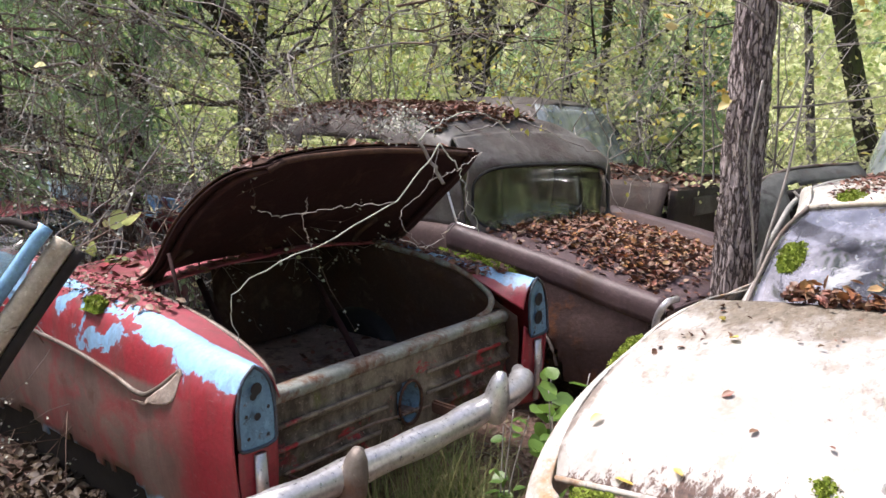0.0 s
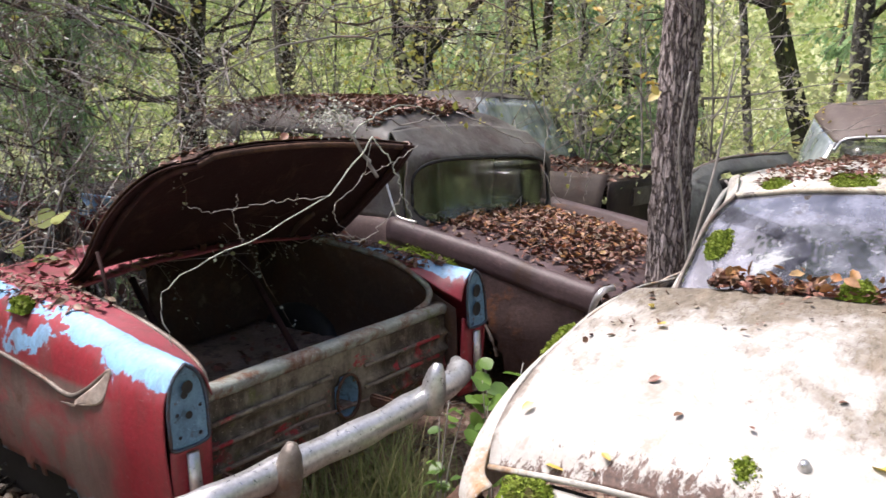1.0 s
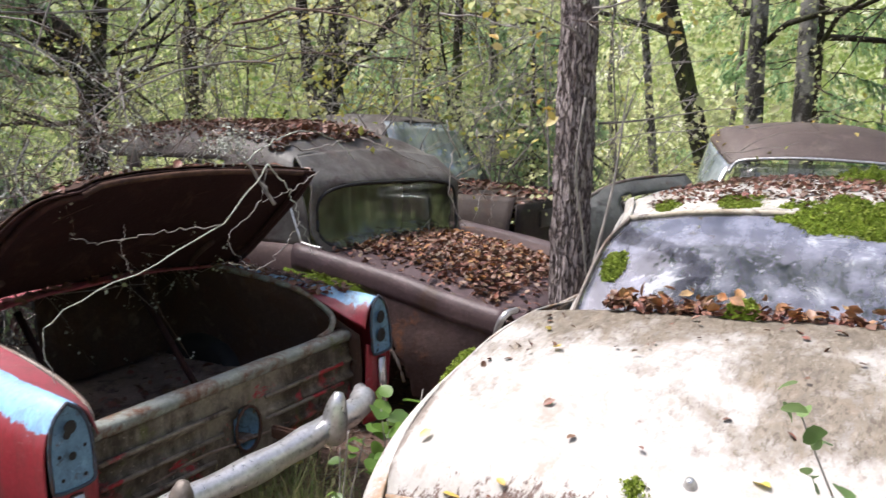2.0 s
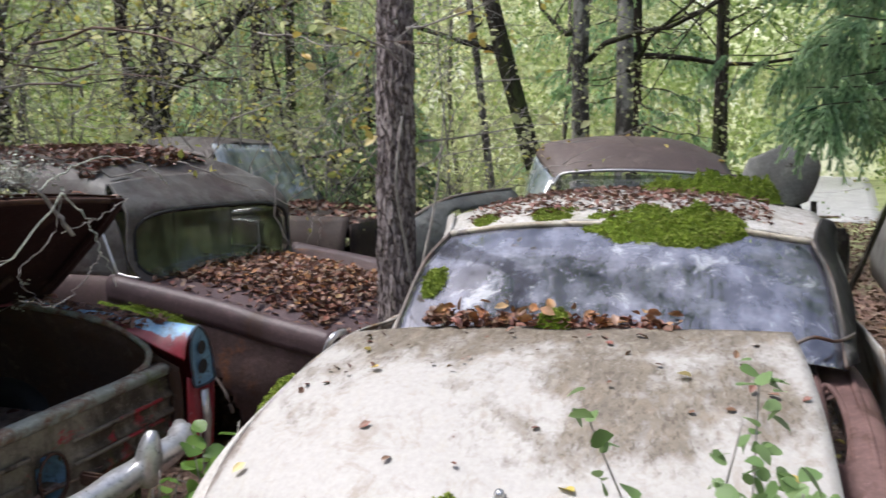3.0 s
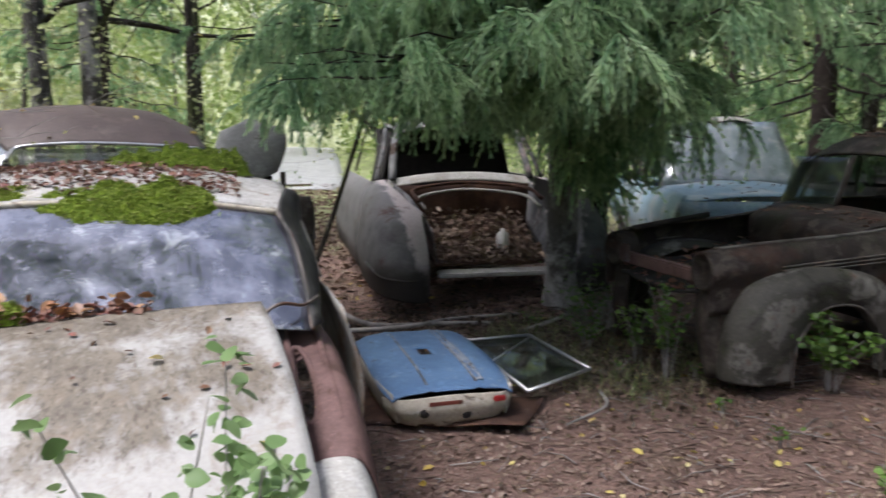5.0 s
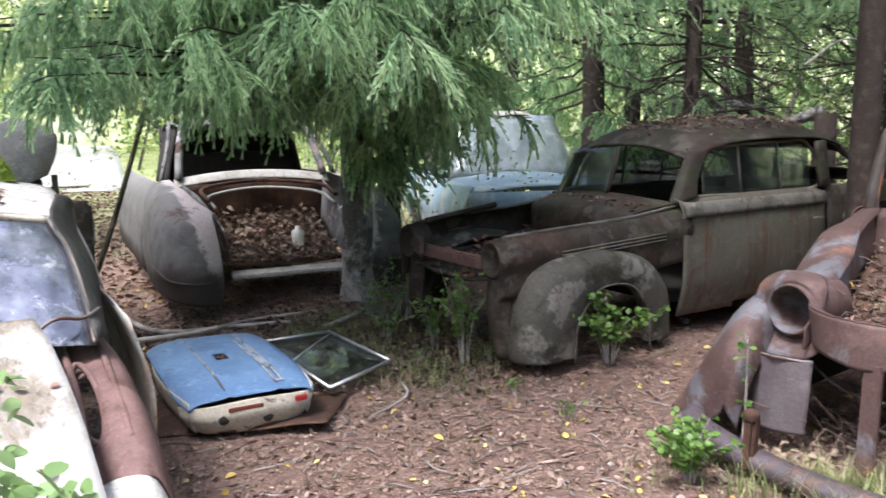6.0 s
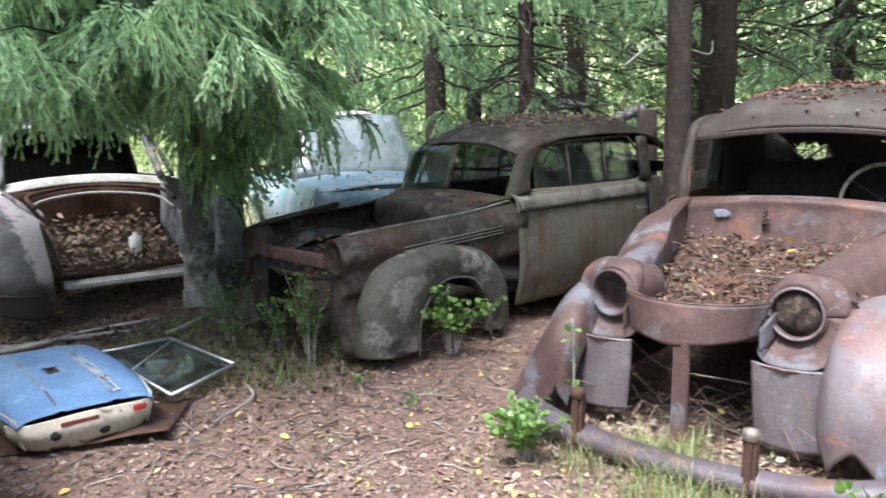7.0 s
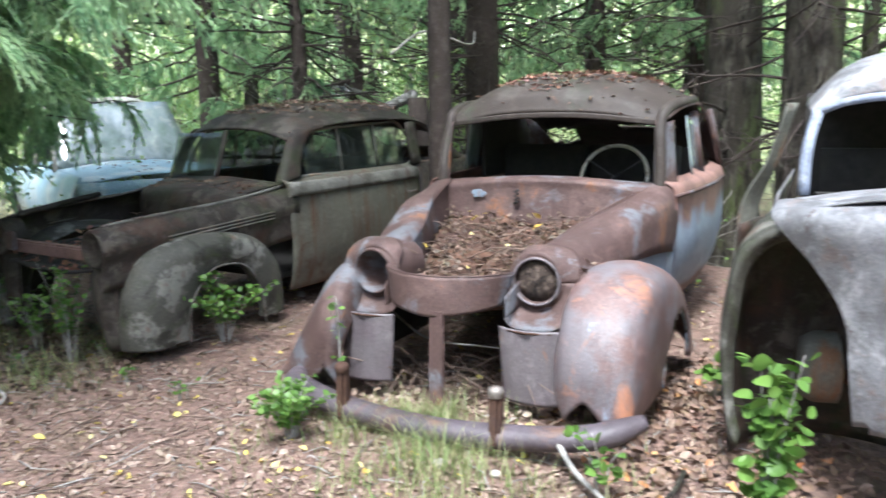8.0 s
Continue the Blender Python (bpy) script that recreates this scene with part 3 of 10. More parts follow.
def ground_material():
    m, n, l, p = mat("forest_floor")
    v = coords(n, l)
    a = nz(n, l, v, 18, 8, 0.7)
    b = nz(n, l, v, 0.9, 5)
    c = nz(n, l, v, 70, 4, 0.7)
    col = blend(n, l, step(n, l, a, 0.35, 0.7), (0.12, 0.070, 0.055), (0.36, 0.225, 0.175))
    col = blend(n, l, step(n, l, c, 0.5, 0.75), col, (0.37, 0.255, 0.20))
    col = blend(n, l, math_node(n, l, "MULTIPLY", step(n, l, b, 0.55, 0.7), 0.5), col, (0.07, 0.085, 0.03))
    tc = n.new("ShaderNodeTexCoord")
    ln = n.new("ShaderNodeVectorMath")
    ln.operation = "LENGTH"
    l.new(tc.outputs["Object"], ln.inputs[0])
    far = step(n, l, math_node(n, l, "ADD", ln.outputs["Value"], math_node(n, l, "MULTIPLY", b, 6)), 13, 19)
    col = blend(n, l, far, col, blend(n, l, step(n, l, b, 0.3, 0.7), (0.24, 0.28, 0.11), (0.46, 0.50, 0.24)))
    l.new(col, p.inputs["Base Color"])
    p.inputs["Roughness"].default_value = 0.95
    bump(n, l, p, math_node(n, l, "ADD", a, c), 1.0, 0.03)
    return m


M_GROUND = ground_material()


# ---- mesh helpers ----
def thing(name, x, y, z, deg, label, category, group=""):
    e = new(name)
    e.matrix_world = pose(x, y, z, 0, 0, deg)
    return tagged(e, label, category, group)


def mesh_object(name, verts, faces, material, parent=None, label="", smooth=True):
    me = bpy.data.meshes.new(name)
    me.from_pydata([tuple(v) for v in verts], [], [tuple(f) for f in faces])
    me.update()
    if smooth:
        me.polygons.foreach_set("use_smooth", [True] * len(me.polygons))
    me.materials.append(material)
    ob = new(name, me)
    if parent is not None:
        ob.parent = parent
    if label:
        ob["label"] = label
    return ob


def part(name, bm, material, parent=None, label="", smooth=True):
    me = bpy.data.meshes.new(name)
    bm.to_mesh(me)
    bm.free()
    if smooth:
        me.polygons.foreach_set("use_smooth", [True] * len(me.polygons))
    me.materials.append(material)
    ob = new(name, me)
    if parent is not None:
        ob.parent = parent
    if label:
        ob["label"] = label
    return ob


def spline(pts, n):
    """Catmull-Rom through the points (any dimension), resampled to n places."""
    p = np.asarray(pts, float)
    if len(p) < 3:
        t = np.linspace(0, 1, n).reshape((-1,) + (1,) * (p.ndim - 1))
        return p[0] * (1 - t) + p[-1] * t
    q = np.concatenate([[2 * p[0] - p[1]], p, [2 * p[-1] - p[-2]]])
    out = []
    for s in np.linspace(0, len(p) - 1, n):
        i = min(int(s), len(p) - 2)
        t = s - i
        a, b, c, d = q[i:i + 4]
        out.append(0.5 * (2 * b + (c - a) * t + (2 * a - 5 * b + 4 * c - d) * t * t + (3 * b - a - 3 * c + d) * t ** 3))
    return np.array(out)


def surface(rows, nu, nv):
    """A smooth sheet through a net of control points: rows of equal length."""
    r = np.array([spline(row, nv) for row in rows])
    return spline(r, nu)


def net_normals(g):
    du = np.gradient(g, axis=0)
    dv = np.gradient(g, axis=1)
    n = np.cross(du, dv)
    return n / (np.linalg.norm(n, axis=2, keepdims=True) + 1e-9)


def sheet(name, g, material, parent=None, label="", thick=0.006, keep=None, dents=0.0, flip=False, seed=0):
    """Sheet metal over the net g, with real thickness. keep(x, y, z): False where the metal is cut or rusted away."""
    g = np.array(g)
    nrm = net_normals(g) * (-1 if flip else 1)
    if dents:
        for i in range(g.shape[0]):
            for j in range(g.shape[1]):
                p = g[i, j]
                g[i, j] += nrm[i, j] * dents * noise.noise(Vector((p[0] * 4 + seed, p[1] * 4, p[2] * 4)))
    nu, nv = g.shape[:2]
    idx = np.arange(nu * nv).reshape(nu, nv)
    quads = []
    for i in range(nu - 1):
        for j in range(nv - 1):
            c = (g[i, j] + g[i + 1, j + 1]) / 2
            if keep is None or keep(*c):
                quads.append((idx[i, j], idx[i + 1, j], idx[i + 1, j + 1], idx[i, j + 1]))
    top = g.reshape(-1, 3)
    low = (g - nrm * thick).reshape(-1, 3)
    used = sorted({v for q in quads for v in q})
    re = {v: k for k, v in enumerate(used)}
    nn = len(used)
    verts = [top[v] for v in used] + [low[v] for v in used]
    faces, edges = [], {}
    for q in quads:
        a = [re[v] for v in q]
        if flip:
            a = a[::-1]
        faces.append(a)
        faces.append([v + nn for v in a[::-1]])
        for k in range(4):
            e = (a[k], a[(k + 1) % 4])
            edges[e] = edges.get(e, 0) + 1
    for (a, b) in edges:
        if (b, a) not in edges:
            faces.append((b, a, a + nn, b + nn))
    return mesh_object(name, verts, faces, material, parent, label)


def tube_net(path, radius, sides=8, flat=1.0):
    """Rings round a path. radius: a number or one per point."""
    p = np.asarray(path, float)
    r = np.full(len(p), radius, float) if np.isscalar(radius) else np.asarray(radius, float)
    verts, faces = [], []
    up = Vector((0, 0, 1))
    for i in range(len(p)):
        d = Vector(p[min(i + 1, len(p) - 1)] - p[max(i - 1, 0)])
        if d.length < 1e-9:
            d = Vector((0, 0, 1))
        d.normalize()
        ref = Vector((1, 0, 0)) if abs(d.dot(up)) > 0.9 else up
        a = d.cross(ref).normalized()
        b = a.cross(d)
        for k in range(sides):
            t = 2 * math.pi * k / sides
            verts.append(p[i] + np.array(a) * r[i] * math.cos(t) + np.array(b) * r[i] * flat * math.sin(t))
    for i in range(len(p) - 1):
        for k in range(sides):
            k2 = (k + 1) % sides
            faces.append((i * sides + k, i * sides + k2, (i + 1) * sides + k2, (i + 1) * sides + k))
    faces.append(tuple(range(sides))[::-1])
    faces.append(tuple((len(p) - 1) * sides + k for k in range(sides)))
    return verts, faces


def tube(name, path, radius, material, parent=None, label="", sides=8, flat=1.0):
    v, f = tube_net(path, radius, sides, flat)
    return mesh_object(name, v, f, material, parent, label)


def box(name, size, at, material, parent=None, label="", bevel=0.01, turn=(0, 0, 0), uneven=0.0):
    bm = bmesh.new()
    bmesh.ops.create_cube(bm, size=1)
    bmesh.ops.scale(bm, vec=size, verts=bm.verts)
    if bevel:
        bmesh.ops.bevel(bm, geom=bm.edges[:], offset=min(bevel, min(size) * 0.45), segments=2, affect="EDGES")
    bmesh.ops.transform(bm, matrix=pose(*at, *turn), verts=bm.verts)
    if uneven:
        for v in bm.verts:
            v.co += Vector((random.uniform(-1, 1), random.uniform(-1, 1), random.uniform(-1, 1))) * uneven
    return part(name, bm, material, parent, label, smooth=False)


def lathe(name, profile, m, material, parent=None, label="", sides=24, squash=1.0):
    """Turned round the local z axis of pose m: profile of (radius, height)."""
    verts, faces = [], []
    for r, h in profile:
        for k in range(sides):
            t = 2 * math.pi * k / sides
            verts.append(m @ Vector((r * math.cos(t), r * math.sin(t) * squash, h)))
    for i in range(len(profile) - 1):
        for k in range(sides):
            k2 = (k + 1) % sides
            faces.append((i * sides + k, i * sides + k2, (i + 1) * sides + k2, (i + 1) * sides + k))
    return mesh_object(name, verts, faces, material, parent, label)


def ring_path(c, ax, bx, n=40):
    """A closed loop round c, spanned by the half axes ax and bx."""
    c, ax, bx = map(np.array, (c, ax, bx))
    return [c + ax * math.cos(2 * math.pi * i / n) + bx * math.sin(2 * math.pi * i / n) for i in range(n + 1)]


def leaf_shape(size, kind="oval"):
    """Vertices and faces of one leaf lying in the xy plane, bent along its rib."""
    w = size * (0.30 if kind == "oval" else 0.42)
    v = [(0, -size * 0.5, 0), (w, -size * 0.12, size * 0.10), (w * 0.75, size * 0.25, size * 0.08), (0, size * 0.5, -size * 0.06),
         (-w * 0.75, size * 0.25, size * 0.08), (-w, -size * 0.12, size * 0.10)]
    if kind == "broad":
        v, f = [], []
        for t, k, dz in ((-.50, .14, .0), (-.26, .40, .07), (.04, .44, .09), (.30, .27, .05), (.50, .03, -.06)):
            v += [(-k * size, t * size, dz * size), (0, t * size * .98, -.02 * size), (k * size, t * size, dz * size)]
        for i in range(4):
            a = 3 * i
            f += [(a, a + 1, a + 4, a + 3), (a + 1, a + 2, a + 5, a + 4)]
        return v, f
    if kind == "chip":
        return [(0, -size * .5, 0), (size * .36, 0, size * .08), (0, size * .5, 0), (-size * .36, 0, size * .08)], [(0, 1, 2, 3)]
    return v, [(0, 1, 2, 3), (0, 3, 4, 5)]


def leaf_field(name, places, material, parent=None, label="", tilt=25, kind="oval", category=""):
    """Many leaves in one mesh: places of (x, y, z, size[, heading, pitch])."""
    rng = np.random.RandomState(len(places) + 7)
    if not places:
        return None
    v0, f0 = leaf_shape(1.0, kind)
    v0 = np.array(v0)
    P = np.array([p[:4] for p in places])
    N = len(P)
    eul = np.zeros((N, 3))
    eul[:, 0] = np.radians(rng.normal(0, tilt, N))
    eul[:, 1] = np.radians(rng.normal(0, tilt, N))
    eul[:, 2] = rng.uniform(0, 2 * math.pi, N)
    cx, sx, cy, sy, cz, sz = np.cos(eul[:, 0]), np.sin(eul[:, 0]), np.cos(eul[:, 1]), np.sin(eul[:, 1]), np.cos(eul[:, 2]), np.sin(eul[:, 2])
    R = np.empty((N, 3, 3))
    R[:, 0, 0], R[:, 0, 1], R[:, 0, 2] = cz * cy, cz * sy * sx - sz * cx, cz * sy * cx + sz * sx
    R[:, 1, 0], R[:, 1, 1], R[:, 1, 2] = sz * cy, sz * sy * sx + cz * cx, sz * sy * cx - cz * sx
    R[:, 2, 0], R[:, 2, 1], R[:, 2, 2] = -sy, cy * sx, cy * cx
    V = np.einsum("nij,kj->nki", R, v0) * P[:, 3][:, None, None] + P[:, None, :3]
    me = bpy.data.meshes.new(name)
    k = len(v0)
    me.vertices.add(N * k)
    me.vertices.foreach_set("co", V.reshape(-1))
    F = np.array(f0)
    loops = (np.arange(N)[:, None, None] * k + F[None]).reshape(-1)
    me.loops.add(len(loops))
    me.loops.foreach_set("vertex_index", loops)
    me.polygons.add(N * len(f0))
    me.polygons.foreach_set("loop_start", np.arange(N * len(f0)) * 4)
    me.polygons.foreach_set("loop_total", np.full(N * len(f0), 4))
    if kind == "broad":
        me.polygons.foreach_set("use_smooth", [True] * (N * len(f0)))
    me.update(calc_edges=True)
    me.materials.append(material)
    ob = new(name, me)
    if parent is not None:
        ob.parent = parent
    tagged(ob, label, category, "", "stuff" if parent is None else "")
    return ob


def litter_on(name, g, world, count, size, material, label, mask=None, lift=0.004, pile=0.015, seed=1, tilt=22):
    """Fallen leaves lying on the net g of a thing that stands at the pose world."""
    rng = random.Random(seed)
    out = []
    nu, nv = g.shape[:2]
    tries = 0
    while len(out) < count and tries < count * 12:
        tries += 1
        a, b = rng.uniform(0, nu - 1.001), rng.uniform(0, nv - 1.001)
        i, j = int(a), int(b)
        s, t = a - i, b - j
        p = (g[i, j] * (1 - s) * (1 - t) + g[i + 1, j] * s * (1 - t) + g[i, j + 1] * (1 - s) * t + g[i + 1, j + 1] * s * t)
        if mask and rng.random() > mask(*p):
            continue
        w = world @ Vector(p)
        out.append((w.x, w.y, w.z + lift + rng.random() ** 2 * pile, size * rng.uniform(0.55, 1.3)))
    return leaf_field(name, out, material, None, label, tilt, category="fallen leaves")


def moss_pad(name, g, world, material, label, height=0.03, mask=None):
    """A cushion of moss on the net g: thick in the middle, thin at the rim, with a rough top."""
    g = np.array(g)
    nu, nv = g.shape[:2]
    verts, faces, heights = [], [], []
    for i in range(nu):
        for j in range(nv):
            u, v = 2 * i / (nu - 1) - 1, 2 * j / (nv - 1) - 1
            p = Vector(g[i, j])
            edge = 0.45 * noise.noise(p * 9) + 0.25 * noise.noise(p * 26)
            h = max(0.0, 1 - (abs(u) ** 2 + abs(v) ** 2) + edge * (1 - max(abs(u), abs(v)) ** 6)) ** 0.6 if max(abs(u), abs(v)) < .97 else 0.0
            h *= 0.75 + 0.6 * noise.noise(p * 16) + 0.5 * noise.noise(p * 45)
            w = world @ p
            heights.append(h)
            verts.append((w.x, w.y, w.z - 0.02 + max(0.0, height * h) + 0.02 * min(1.0, h * 4)))
    for i in range(nu - 1):
        for j in range(nv - 1):
            faces.append((i * nv + j, (i + 1) * nv + j, (i + 1) * nv + j + 1, i * nv + j + 1))
    ob = mesh_object(name, verts, faces, material)
    # leafy shoots that roughen the cushion
    rng = random.Random(int(height * 1000) + nu)
    tuft = []
    top = [w for w, hh in zip(verts, heights) if hh > .12]
    area = np.linalg.norm(g[-1, 0] - g[0, 0]) * np.linalg.norm(g[0, -1] - g[0, 0])
    for k in range(min(5000, int(area * 42000)) if top else 0):
        w = rng.choice(top)
        tuft.append((w[0] + rng.gauss(0, .004), w[1] + rng.gauss(0, .004), w[2] + rng.uniform(-.002, .006), rng.uniform(.006, .016)))
    if tuft:
        leaf_field("moss_shoots", tuft, M_MOSS_SHOOT, ob, "", 55, "chip")
    return tagged(ob, label, "moss", "", "stuff")


# ---- ground ----
def lie(x, y):
    """Height of the ground."""
    h = 0.035 * noise.noise(Vector((x * 0.9, y * 0.9, 0))) + 0.012 * noise.noise(Vector((x * 5, y * 5, 3)))
    h += 0.16 * math.exp(-((x - 6.9) ** 2 + (y - 3.6) ** 2) / 1.2)
    d = math.hypot(x, y)
    if d > 12:
        h += min(0.5, (d - 12) * 0.03)
    return h


def make_ground():
    rings = [0.0]
    while rings[-1] < 900:
        rings.append(rings[-1] + max(0.09, rings[-1] * 0.022))
    n = 220
    verts, faces = [], []
    for r in rings[1:]:
        for k in range(n):
            a = 2 * math.pi * k / n
            x, y = 2.5 + r * math.cos(a), 1.5 + r * math.sin(a)
            verts.append((x, y, lie(x, y)))
    for i in range(len(rings) - 2):
        for k in range(n):
            k2 = (k + 1) % n
            faces.append((i * n + k, i * n + k2, (i + 1) * n + k2, (i + 1) * n + k))
    faces.append(tuple(range(n)))
    return tagged(mesh_object("ground", verts, faces, M_GROUND), "brown forest floor of needles, twigs and fallen leaves", "ground", "", "structure")


make_ground()


# ---- the red saloon with its boot open ----
def mirror(rows):
    return [[(x, -y, z) for x, y, z in row] for row in rows]


red_car = thing("saloon_car", 0.0, 2.98, 0.0, 139.0, "rusting red and light blue saloon car with its boot lid open", "car", "wrecked cars")
# it has sunk on its left side
RED_LEAN = pose(0, .05, .5, -3.1) @ Matrix.Translation((0, 0, -.5))
AT_RED = pose(0.0, 2.98, 0.0, 0, 0, 139.0) @ RED_LEAN
red_car.matrix_world = AT_RED


def ragged(x, base, amp, seed):
    return base + amp * noise.noise(Vector((x * 3.1, seed, 0))) + amp * 0.6 * noise.noise(Vector((x * 11, seed, 5)))


def red_fender(side):
    rows = [
        [(-0.03, .775, .25), (-0.03, .80, .42), (-0.03, .815, .58), (-0.03, .80, .72), (-0.03, .735, .805), (-0.03, .675, .765), (-0.03, .645, .69)],
        [(0.05, .77, .23), (0.05, .80, .42), (0.05, .815, .58), (0.05, .80, .73), (0.05, .735, .812), (0.05, .665, .78), (0.05, .615, .735)],
        [(0.14, .765, .22), (0.14, .80, .42), (0.14, .815, .58), (0.14, .80, .735), (0.14, .735, .815), (0.14, .66, .795), (0.14, .605, .775)],
        [(0.26, .765, .20), (0.26, .80, .42), (0.26, .81, .58), (0.26, .795, .745), (0.26, .735, .823), (0.26, .665, .823), (0.26, .605, .815)],
        [(0.42, .765, .18), (0.42, .80, .42), (0.42, .805, .58), (0.42, .79, .76), (0.42, .735, .835), (0.42, .668, .848), (0.42, .605, .85)],
        [(0.75, .76, .18), (0.75, .795, .42), (0.75, .80, .58), (0.75, .785, .78), (0.75, .73, .862), (0.75, .67, .882), (0.75, .60, .89)],
        [(1.15, .76, .18), (1.15, .79, .42), (1.15, .795, .58), (1.15, .78, .79), (1.15, .73, .875), (1.15, .67, .897), (1.15, .61, .905)],
        [(1.9, .76, .18), (1.9, .79, .42), (1.9, .795, .58), (1.9, .78, .79), (1.9, .73, .875), (1.9, .67, .90), (1.9, .61, .91)],
    ]
    if side < 0:
        rows = mirror(rows)
    g = surface(rows, 90, 44)

    def keep(x, y, z):
        low = 0.30 - 0.12 * min(1, max(0, (x - 0.05) / 0.25)) + (0.10 if x > 0.62 else 0.10 * max(0, (x - 0.42) / 0.2)) * 1.0
        return z > ragged(x, low, 0.07, side * 3)
    ob = sheet("rear_fender", g, M_RED, red_car, "red paint peeling to light blue along the crest", 0.006, keep, 0.006, side < 0)
    # tail lamp: an oval plate with a dark rim and holes
    s = side
    loop = [(0.0, .735, .815), (0.0, .780, .775), (0.0, .803, .70), (0.0, .806, .61), (0.0, .800, .572), (0.0, .735, .565), (0.0, .680, .572), (0.0, .672, .61), (0.0, .672, .70), (0.0, .692, .775), (0.0, .735, .815)]
    path = spline(loop, 40)
    path[:, 0] = -0.035 + (0.815 - path[:, 2]) * -0.05
    path[:, 1] *= s
    ring = tube("tail_lamp", path, 0.0055, M_LAMP_RIM, red_car, "empty tail lamp with a blue backing plate")
    c = path.mean(axis=0)
    verts = [c + np.array([0.012, 0, 0])] + [p + np.array([0.004, 0, 0]) for p in path[:-1]]
    k = len(verts) - 1
    plate = mesh_object("backing_plate", verts, [(0, 1 + i, 1 + (i + 1) % k) for i in range(k)], M_BLUE_LAMP, ring, "bare blue plate with screw holes")
    for dy, dz, r in ((0.0, .075, .02), (0.012, .055, .012), (0.04, 0.0, .006), (-.04, .01, .006), (.035, -.07, .006), (-.035, -.075, .006), (0.0, -.01, .012)) if s > 0 else ((0, .05, .028), (0, -.03, .03), (.03, -.09, .007)):
        lathe("socket_hole", [(0, 0.003), (r, 0.0)], Matrix.Translation((-0.045 - (0.7 - c[2] - dz) * 0.0, c[1] + dy, c[2] + dz)) @ pose(0, 0, 0, 0, 90, 0), M_BLACK, ring)
    # chrome strip below the lamp
    tube("chrome_strip", [(-0.045, s * .735, .545), (-0.05, s * .735, .43), (-0.04, s * .73, .28)], [.022, .024, .016], M_CHROME, red_car, "chrome strip under the tail lamp", 8, 0.6)
    # closing wall under the lamp
    g2 = surface([[(-0.03, s * .655, .62), (-0.03, s * .72, .58), (-0.03, s * .80, .56)], [(-0.02, s * .65, .45), (-0.035, s * .72, .45), (-0.03, s * .80, .45)], [(-0.0, s * .65, .26), (-0.02, s * .72, .26), (-0.03, s * .775, .26)]], 10, 8)
    sheet("tail_end", g2, M_RED, red_car, "", 0.005, None, 0.003, s > 0)
    return g


g_red_l = red_fender(1)
g_red_r = red_fender(-1)
# side trim with the cream flash
for s in (1, -1):
    path = spline([(1.9, s * .808, .71), (1.06, s * .806, .69), (0.68, s * .808, .655), (0.50, s * .812, .628), (0.40, s * .812, .655), (0.25, s * .80, .755)], 40)
    tube("side_trim", path, 0.009, M_HORN, red_car, "dull chrome side trim")
M_FLASH = weathered("clean_cream", [(0.60, 0.49, 0.42), ((0.42, 0.30, 0.25), 9, 0.55, 0.7)], 0.5)
flash = surface([[(0.24, .803, .765), (0.30, .812, .71), (0.43, .818, .625)], [(0.235, .803, .755), (0.31, .815, .67), (0.45, .820, .598)], [(0.235, .803, .75), (0.30, .816, .64), (0.53, .818, .598)]], 10, 14)
sheet("cream_flash", flash, M_FLASH, red_car, "cream painted flash on the flank", 0.003, None, 0, False)
# deck in front of the boot opening
deck = surface([[(x, .63, .885), (x, .3, .915), (x, 0, .92), (x, -.3, .915), (x, -.63, .885)] for x in (.78, .95, 1.15, 1.35)], 14, 30)
sheet("deck", deck, M_RED, red_car, "", 0.006, None, 0.006)
# boot: floor, walls, sill, tail panel
floor = surface([[(x, y, .40 + .015 * math.sin(9 * y)) for y in (-.62, -.3, 0, .3, .62)] for x in (.06, .4, .8, 1.2)], 20, 40)
sheet("boot_floor", floor, M_FLOORPAN, red_car, "dirty rusted boot floor", 0.01, lambda x, y, z: not ((x - .36) ** 2 / .02 + (y - .22) ** 2 / .012 < 1), 0.02, True)
for s in (1, -1):
    w = surface([[(.0, s * .64, .30), (.0, s * .65, .5), (.0, s * .64, .66)], [(.4, s * .63, .30), (.4, s * .67, .5), (.4, s * .605, .84)], [(.8, s * .58, .30), (.8, s * .66, .5), (.8, s * .60, .88)], [(1.3, s * .5, .3), (1.3, s * .6, .5), (1.3, s * .63, .88)]], 20, 10)
    sheet("boot_side", w, M_TRUNK, red_car, "", 0.005, None, 0.01, s < 0)
back = surface([[(1.22, y, z) for y in (-.64, -.3, 0, .3, .64)] for z in (.38, .6, .88)], 24, 40)
sheet("seat_back_panel", back, M_TRUNK, red_car, "", 0.006, lambda x, y, z: not (abs(y - .22) < .22 and .5 < z < .8), 0.01)
tube("boot_rim", spline([(.02, .62, .66), (.06, .605, .735), (.14, .60, .778), (.26, .60, .818), (.45, .60, .856), (.8, .595, .892)], 28), .010, M_HORN, red_car, "pale worn edge of the boot opening", 6)
tube("boot_rim", spline([(.10, -.50, .665), (.09, -.565, .69), (.12, -.605, .745), (.26, -.605, .818), (.45, -.605, .856), (.8, -.595, .892)], 28), .014, M_SILL, red_car, "pale worn edge of the boot opening", 6)
for yy, x0 in ((.32, .5), (-.2, .45)):
    tube("boot_brace", [(x0, yy, .42), (x0 + .45, yy - .06, .84)], .016, M_LID_IN, red_car, "", 6)
for yy in (.44, .34):
    box("floor_rail", (.5, .025, .02), (.32, yy, .425), M_FLOORPAN, red_car, "", .004, (0, 0, -24))
